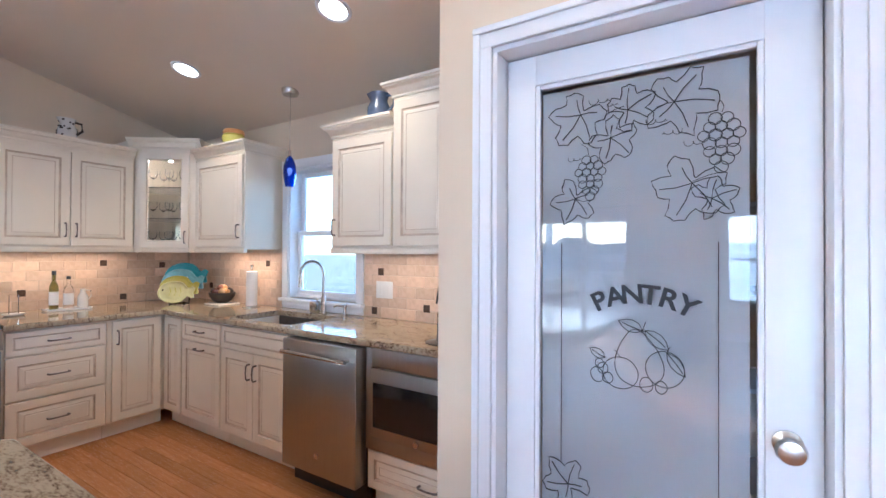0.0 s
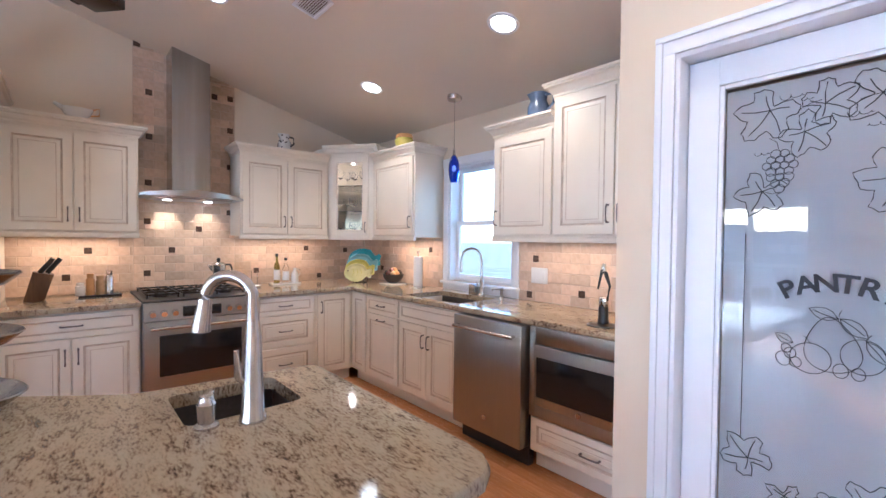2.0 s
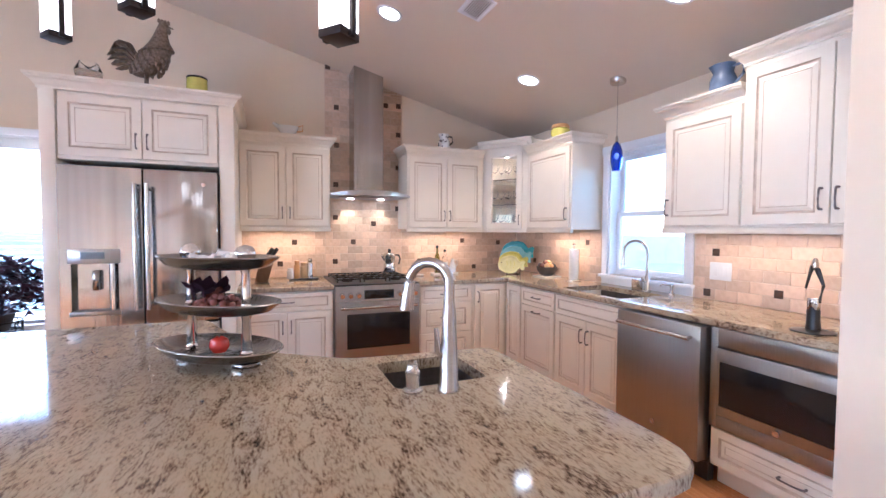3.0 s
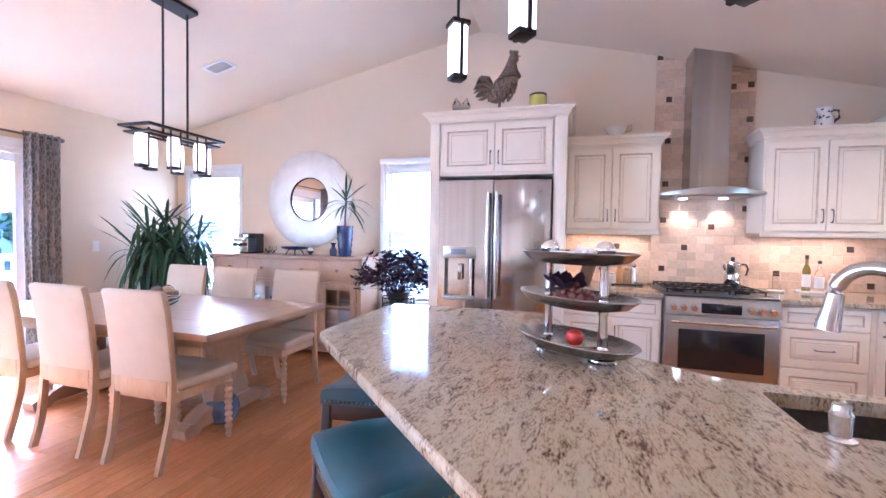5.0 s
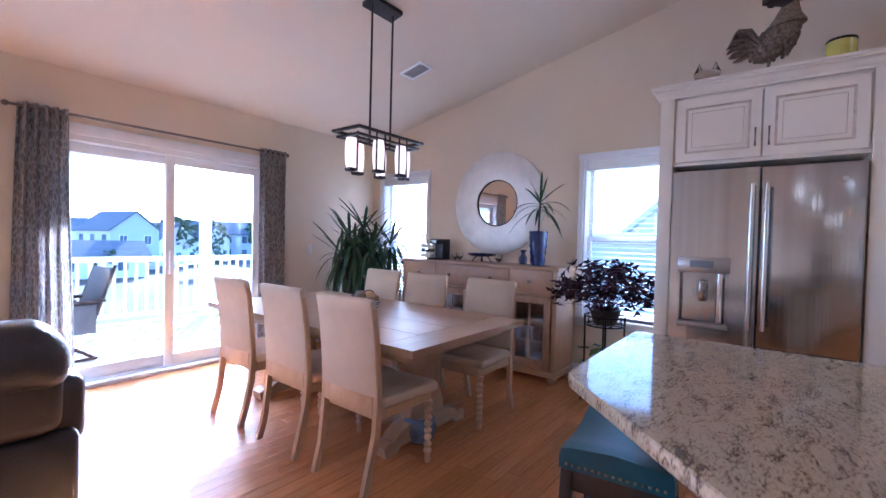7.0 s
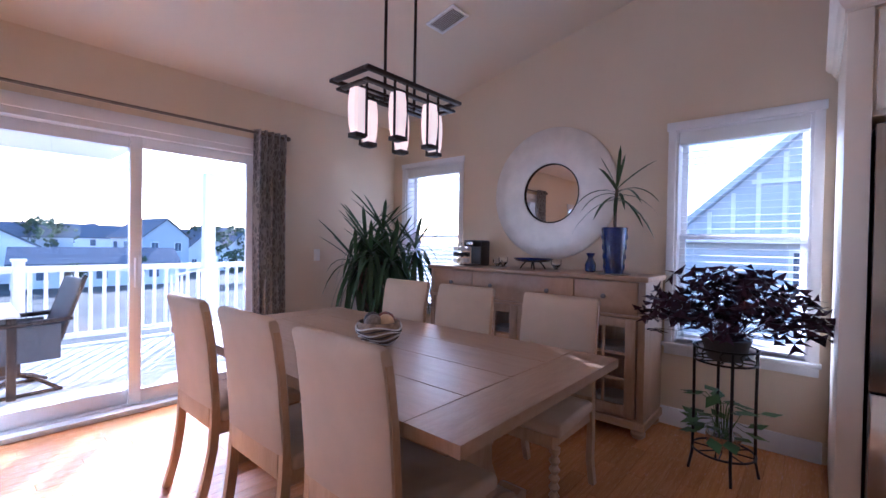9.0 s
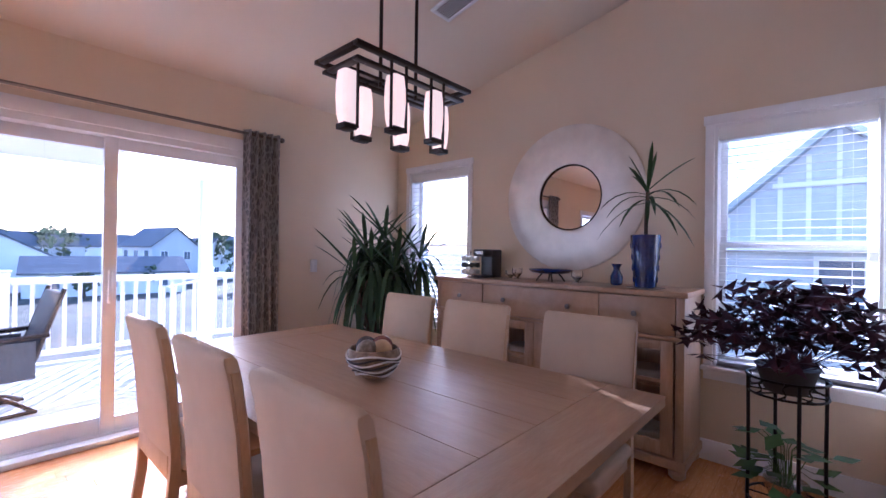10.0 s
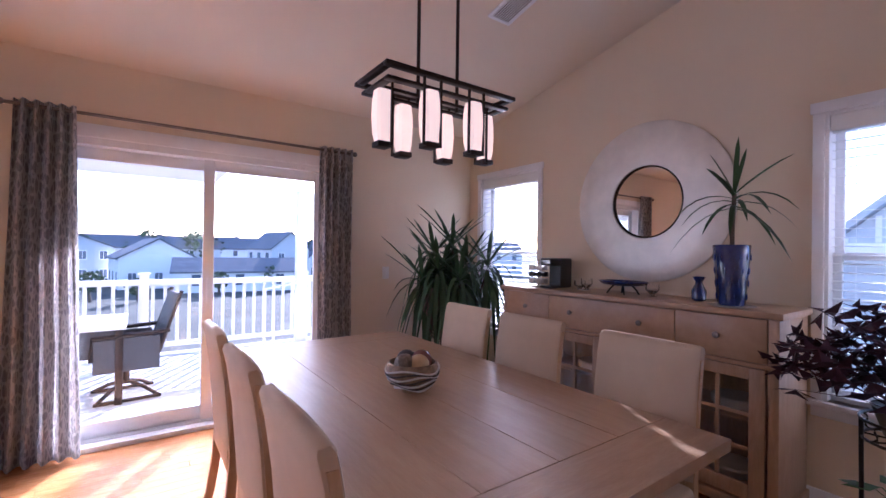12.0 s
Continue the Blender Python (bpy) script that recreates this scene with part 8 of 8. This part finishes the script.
patio_chair((-1.40, -7.14, DKZ), -84)
patio_chair((0.3, -8.0, DKZ), 160)
PTB = thing("patio_table", (-0.80, -7.30, DKZ), "slatted patio table on dark legs", "patio table", 0)
for i in range(8):
    bm = bm_new()
    box(bm, -0.6, -0.5 + i * 0.126, 0.70, 0.6, -0.5 + i * 0.126 + 0.118, 0.725, 0.004)
    part("slat", bm, M_DECK, PTB)
for x in (-0.55, 0.55):
    for y in (-0.43, 0.43):
        bm = bm_new()
        box(bm, x - 0.03, y - 0.03, 0, x + 0.03, y + 0.03, 0.699, 0.004)
        part("leg", bm, M_BRONZE, PTB)
for y in (-0.43, 0.43):
    bm = bm_new()
    box(bm, -0.519, y - 0.012, 0.44, 0.519, y + 0.012, 0.698, 0.003)
    part("apron", bm, M_WICKER, PTB, "dark woven apron panel")


def house(loc, rz, w, d, h, rh, siding, label, wins, along=True):
    """A gabled house: walls in lap courses, roof, windows."""
    hs = thing("house", loc, label, "house", rz, "houses across the street")
    bm = bm_new()
    prof = [(-w / 2, 0), (w / 2, 0), (w / 2, h), (0, h + rh), (-w / 2, h)]
    lo = [bm.verts.new((x, -d / 2, z)) for x, z in prof]
    hi = [bm.verts.new((x, d / 2, z)) for x, z in prof]
    bm.faces.new(lo), bm.faces.new(hi[::-1])
    for i in range(5):
        bm.faces.new((lo[i], hi[i], hi[(i + 1) % 5], lo[(i + 1) % 5]))
    part("wall", bm, siding, hs, smooth=False)
    bm = bm_new()
    o = 0.35
    for s in (-1, 1):
        e = Vector((s * (w / 2 + o), 0, h - o * rh / (w / 2)))
        t = Vector((0, 0, h + rh))
        vs = []
        for dz in (0.02, 0.22):
            for p, y in ((e, -d / 2 - o), (t, -d / 2 - o), (t, d / 2 + o), (e, d / 2 + o)):
                vs.append(bm.verts.new((p.x, y, p.z + dz)))
        for q in ((0, 1, 2, 3), (7, 6, 5, 4), (0, 4, 5, 1), (1, 5, 6, 2), (2, 6, 7, 3), (3, 7, 4, 0)):
            bm.faces.new([vs[i] for i in q])
    part("roof", bm, M_ROOF, hs, smooth=False)
    for fl in range(max(1, int(h // 2.7))):
        for k in range(wins):
            x = -w / 2 + w * (k + 0.5) / wins
            z = 0.9 + fl * 2.8
            bm = bm_new()
            box(bm, x - 0.55, d / 2 + 0.001, z, x + 0.55, d / 2 + 0.06, z + 1.4)
            wn_ = part("window", bm, M_VINYL, hs)
            bm = bm_new()
            box(bm, x - 0.45, d / 2 + 0.061, z + 0.1, x - 0.03, d / 2 + 0.075, z + 1.3)
            box(bm, x + 0.03, d / 2 + 0.061, z + 0.1, x + 0.45, d / 2 + 0.075, z + 1.3)
            part("pane", bm, M_WINDARK, wn_)
        for k in range(3):
            y = -d / 2 + d * (k + 0.5) / 3
            for s in (-1, 1):
                bm = bm_new()
                xa, xb = sorted((s * (w / 2 + 0.001), s * (w / 2 + 0.06)))
                box(bm, xa, y - 0.5, 0.9 + fl * 2.8, xb, y + 0.5, 2.3 + fl * 2.8)
                part("window", bm, M_WINDARK, hs)


hrnd = random.Random(12)
for x, y, rz, w, d, h, rh, m, n in ((-2.2, -58, 8, 9, 11, 4.2, 2.6, M_SIDING, 3), (-9.5, -50, 84, 8, 15, 2.6, 1.6, M_SIDING, 3), (5.5, -66, 10, 10, 9, 5.6, 2.0, M_SIDING2, 4), (-6, -82, 88, 9, 16, 5.6, 2.4, M_SIDING2, 4), (-15.5, -58, 12, 6.5, 9, 5.8, 2.6, M_SIDING2, 2), (-21.5, -64, 20, 8, 9, 4.0, 3.2, M_SIDING, 3), (-28, -70, 30, 9, 10, 4.4, 2.6, M_SIDING, 3), (-36, -72, 40, 10, 10, 5.6, 2.6, M_SIDING2, 3), (-46, -70, 50, 10, 10, 5.4, 2.4, M_SIDING, 3), (14, -70, -5, 11, 10, 5.6, 2.2, M_SIDING, 4), (3, -95, 90, 9, 16, 5.6, 2.8, M_SIDING, 4), (-17, -98, 85, 9, 18, 5.6, 2.8, M_SIDING, 4), (-34, -104, 80, 9, 18, 5.4, 2.8, M_SIDING2, 4), (-58, -64, 60, 10, 12, 5.6, 2.4, M_SIDING2, 3), (24, -80, 0, 11, 12, 5.6, 2.2, M_SIDING2, 3)):
    house((x * 1.35, y * 1.35, GZ), rz, w, d, h, rh, m, "pale sided two-storey house with a grey shingle roof" if h > 5 else "low white sided house with a dark gable roof", n)

for i in range(16):
    house((-110 + 9.5 * i + hrnd.uniform(-2, 2), -128 - hrnd.uniform(0, 22), GZ), hrnd.choice((0, 90, 15, 80)), 9, 12, 5.6, hrnd.uniform(2.2, 3.4), hrnd.choice((M_SIDING, M_SIDING2)), "distant pale two-storey house with a grey roof", 3)

# neighbour's house beyond the side windows: a battened gable over a sided lower storey
NB = thing("house", (-15.0, -1.85, GZ), "white neighbouring house with a battened gable over lap siding", "house", 0)
GW, GB_, GP_ = 3.0, 6.0, 8.7
bm = bm_new()
box(bm, -9.0, -7.0, 0, 0, 7.5, 5.72)
part("wall", bm, M_SIDING, NB, smooth=False)
bm = bm_new()
prof = [(-GW, GB_ - 0.02), (GW, GB_ - 0.02), (0.0, GP_)]
lo = [bm.verts.new((-8.6, y, z)) for y, z in prof]
hi = [bm.verts.new((0.0, y, z)) for y, z in prof]
bm.faces.new(lo), bm.faces.new(hi[::-1])
for i in range(3):
    bm.faces.new((lo[i], hi[i], hi[(i + 1) % 3], lo[(i + 1) % 3]))
part("gable", bm, M_SIDING2, NB, smooth=False)
bm = bm_new()
for i in range(26):
    z = 1.6 + 0.16 * i
    vs = box(bm, 0.0, -7.0, z, 0.03, 7.5, z + 0.155)
    for v in vs:
        if v.co.z > z + 0.1 and v.co.x > 0.02:
            v.co.x = 0.006
tagged(part("lap_siding", bm, M_SIDING2, NB, smooth=False), kind="stuff")
bm = bm_new()
box(bm, -9.2, -7.3, 5.73, 0.35, 7.8, 5.98)
part("belt_cornice", bm, M_VINYL, NB)
for k in range(-5, 6):
    y = 0.55 * k
    bm = bm_new()
    box(bm, 0.002, y - 0.05, GB_, 0.05, y + 0.05, GP_ - abs(y) * 0.9 - 0.12)
    part("batten", bm, M_VINYL, NB)
bm = bm_new()
box(bm, 0.052, -1.25, 7.30, 0.075, 1.25, 7.42)
part("gable_rail", bm, M_VINYL, NB)
bm = bm_new()
for sgn in (-1, 1):
    vs = []
    for x in (-8.8, 0.30):
        for y, z in ((sgn * (GW + 0.35), GB_ - 0.30), (0.0, GP_ + 0.02), (0.0, GP_ + 0.20), (sgn * (GW + 0.35), GB_ - 0.12)):
            vs.append(bm.verts.new((x, y, z)))
    for q in ((0, 1, 2, 3), (7, 6, 5, 4), (0, 4, 5, 1), (1, 5, 6, 2), (2, 6, 7, 3), (3, 7, 4, 0)):
        bm.faces.new([vs[i] for i in q])
part("roof", bm, M_SIDING2, NB, smooth=False)
for y in (-0.35, 4.2):
    bm = bm_new()
    box(bm, 0.031, y - 0.10, 4.25, 0.07, y + 1.75, 5.60)
    wn_ = part("window", bm, M_VINYL, NB)
    bm = bm_new()
    box(bm, 0.071, y, 4.35, 0.085, y + 0.78, 5.50)
    box(bm, 0.071, y + 0.86, 4.35, 0.085, y + 1.65, 5.50)
    part("pane", bm, M_WINDARK, wn_)


def tree(loc, h, seed):
    t = thing("tree", loc, "leafy green street tree among the houses", "tree", 0, "trees")
    r = random.Random(seed)
    bm = bm_new()
    tube(bm, [(0, 0, 0), (0.1, 0.05, h * 0.35), (0.0, 0.1, h * 0.75)], [0.16, 0.12, 0.05], 8)
    for k in range(6):
        a = k * 1.05
        tube(bm, [(0.05, 0.05, h * (0.3 + 0.06 * k)), (0.9 * math.cos(a), 0.9 * math.sin(a), h * (0.5 + 0.06 * k))], [0.06, 0.02], 6)
    part("trunk", bm, M_BARK, t)
    bm = bm_new()
    for i in range(420):
        a, u, q = r.uniform(0, 6.28), r.uniform(-1, 1), r.uniform(0.35, 1) ** 0.5
        s = math.sqrt(1 - u * u) * q
        lump = 1 + 0.35 * math.sin(3 * a + seed) * math.cos(2 * u)
        p = Vector((0.42 * h * s * math.cos(a) * lump, 0.42 * h * s * math.sin(a) * lump, h * 0.64 + 0.36 * h * u * q))
        k = h * r.uniform(0.03, 0.06)
        d1 = Vector((r.uniform(-1, 1), r.uniform(-1, 1), r.uniform(-1, 1))).normalized() * k
        d2 = d1.cross(Vector((r.uniform(-1, 1), r.uniform(-1, 1), 0.3))).normalized() * k
        vs = [bm.verts.new(p + d1), bm.verts.new(p + d2), bm.verts.new(p - d1), bm.verts.new(p - d2)]
        bm.faces.new(vs)
    part("crown", bm, M_TREE, t, smooth=False)


for i, (x, y, h) in enumerate(((2.5, -58, 3.2), (6.5, -60, 3.0), (-1.5, -56, 2.6), (-9.5, -60, 2.9), (-16.5, -64, 3.4), (-25.5, -84, 6.0), (-33.5, -100, 7.0), (-31, -84, 8.4), (-40, -92, 8.6), (-12, -108, 9.5), (10, -105, 9), (-50, -90, 9.0), (-3.5, -112, 9.2), (-26, -60, 4.4))):
    tree((x, y, GZ), h, i + 1)

# ---- backsplash tiles ----


def tile_mesh(name, w, h, t, m):
    bm = bm_new()
    e = 0.003
    pts = [(-w / 2, -h / 2), (w / 2, -h / 2), (w / 2, h / 2), (-w / 2, h / 2)]
    a = [bm.verts.new((x, 0, z)) for x, z in pts]
    b = [bm.verts.new((x, -t + 0.002, z)) for x, z in pts]
    c = [bm.verts.new((x - math.copysign(e, x), -t, z - math.copysign(e, z))) for x, z in pts]
    for u, v in ((a, b), (b, c)):
        for i in range(4):
            bm.faces.new((u[i], u[(i + 1) % 4], v[(i + 1) % 4], v[i]))
    bm.faces.new(c)
    return mesh_of(name, bm, m, False)


trnd = random.Random(21)
TW, TH, GAP = 0.152, 0.076, 0.003
meshes = {}


def tile_field(parent, a0, a1, z0, ztop, off=0):
    """Running-bond tiles on the parent's plane: local x along the wall."""
    row = 0
    z = z0
    while z < max(ztop(a0), ztop(a1)) - 0.01:
        x = a0 - (TW / 2 if (row + off) % 2 else 0)
        while x < a1 - 0.004:
            l, r = max(x, a0), min(x + TW, a1)
            top = min(z + TH, ztop((l + r) / 2) - 0.002)
            w, h = round(r - l - GAP, 3), round(top - z - GAP, 3)
            if w > 0.01 and h > 0.01:
                key = (w, h)
                if key not in meshes:
                    meshes[key] = tile_mesh("tile", w, h, 0.0095, M_TILE)
                o = new("tile", meshes[key])
                o.parent = parent
                o.location = ((l + r) / 2, 0, (z + top) / 2)
            x += TW
        z += TH
        row += 1


def backsplash(name, loc, rz, fields, accents, label):
    b = thing(name, loc, label, "backsplash", rz, kind="structure")
    bm = bm_new()
    for a0, a1, z0, z1 in fields:
        box(bm, a0, -0.006, z0, a1, -0.0005, z1)
    part("grout", bm, M_GROUT, b, smooth=False)
    for a0, a1, z0, z1 in fields:
        tile_field(b, a0, a1, z0, lambda x, z=z1: z)
    me = tile_mesh("accent_tile", 0.05, 0.05, 0.013, M_ACCENT)
    for a, z in accents:
        o = new("accent_tile", me)
        o.parent, o.location = b, (a, 0, z)


ZB = 0.9145
backsplash("backsplash_west", (WX, 0, 0), 90, [(-0.60, 0.185, ZB, 1.385), (0.185, 0.995, ZB, 2.84), (0.995, NY - 0.012, ZB, 1.385)],
           [(0.30, 2.635), (0.30, 2.253), (0.292, 1.852), (0.285, 1.515), (0.468, 1.263), (0.282, 1.061), (0.947, 1.62), (0.684, 1.456), (0.955, 2.72), (0.954, 2.414), (0.817, 2.712), (1.725, 1.274), (1.877, 0.969), (-0.115, 1.261), (-0.25, 1.048), (1.20, 1.05), (2.2, 1.25), (0.95, 2.06), (0.50, 2.45)],
           "travertine subway-tile backsplash rising behind the hood")
backsplash("backsplash_north", (0, NY, 0), 0, [(WX + 0.012, -3.005, ZB, 1.385), (-3.005, -2.085, ZB, 0.913 + 0.002), (-2.075, PX - 0.002, ZB, 1.385)][::2],
           [(-1.922, 1.242), (-1.979, 0.962), (-1.528, 1.007), (-3.186, 1.279), (-4.05, 1.054), (-3.422, 0.963), (-1.05, 1.22)],
           "travertine subway-tile backsplash along the sink wall")
# upper courses of the hood column follow the slope
CO = thing("hood_tile_column", (WX, 0, 0), "travertine tiles stepping up to the sloped ceiling", "backsplash", 90, kind="structure")
bm = bm_new()
vs = box(bm, 0.185, -0.006, 2.842, 0.995, -0.0005, 3.0)
for v in vs:
    if v.co.z > 2.9:
        v.co.z = roof_z(v.co.x) - 0.002
part("grout", bm, M_GROUT, CO, smooth=False)
tile_field(CO, 0.185, 0.995, 2.842, lambda x: roof_z(x) - 0.012)
o = new("accent_tile", tile_mesh("accent_tile", 0.05, 0.05, 0.013, M_ACCENT))
o.parent, o.location = CO, (0.215, 0, 3.03)

# ---- oak strip floor ----
PW, PLN = 0.083, 1.05
frnd = random.Random(31)
plank_meshes = []
for k in range(4):
    bm = bm_new()
    l = (0.7, 0.9, 1.1, 1.3)[k]
    vs = box(bm, 0, 0, -0.012, l - 0.0012, PW - 0.0012, 0)
    bmesh.ops.bevel(bm, geom=[e for e in bm.edges if all(v.co.z > -0.001 for v in e.verts)], offset=0.001, segments=1, affect="EDGES")
    plank_meshes.append((l, mesh_of("plank", bm, M_OAK, False)))
count = 0
fv, ff = [], []
y = SY
while y < NY - 0.01:
    x = WX - frnd.uniform(0, 0.6)
    while x < EX:
        l, me = plank_meshes[frnd.randrange(4)]
        if count < 300 and -3.6 < x < -0.6 and -5.3 < y < -1.7 and x + l < -0.4 or (count < 300 and -3.6 < x < -0.9 and 0.5 < y < 1.9):
            o = new("plank", me)
            o.parent, o.location = floor, (x, y, 0)
            count += 1
        else:
            x1 = min(x + l, EX) - 0.0012
            x0 = max(x, WX)
            if x1 - x0 > 0.01:
                n = len(fv)
                fv += [(x0, y, -0.012), (x1, y, -0.012), (x1, y + PW - 0.0012, -0.012), (x0, y + PW - 0.0012, -0.012), (x0, y, 0), (x1, y, 0), (x1, y + PW - 0.0012, 0), (x0, y + PW - 0.0012, 0)]
                ff += [(n + 4, n + 5, n + 6, n + 7), (n, n + 4, n + 7, n + 3), (n + 1, n + 2, n + 6, n + 5), (n, n + 1, n + 5, n + 4), (n + 3, n + 7, n + 6, n + 2)]
        x += l
    y += PW
me = bpy.data.meshes.new("planks")
me.from_pydata(fv, [], ff)
me.materials.append(M_OAKS)
o = new("planks", me)
o.parent = floor
tagged(o, kind="stuff")
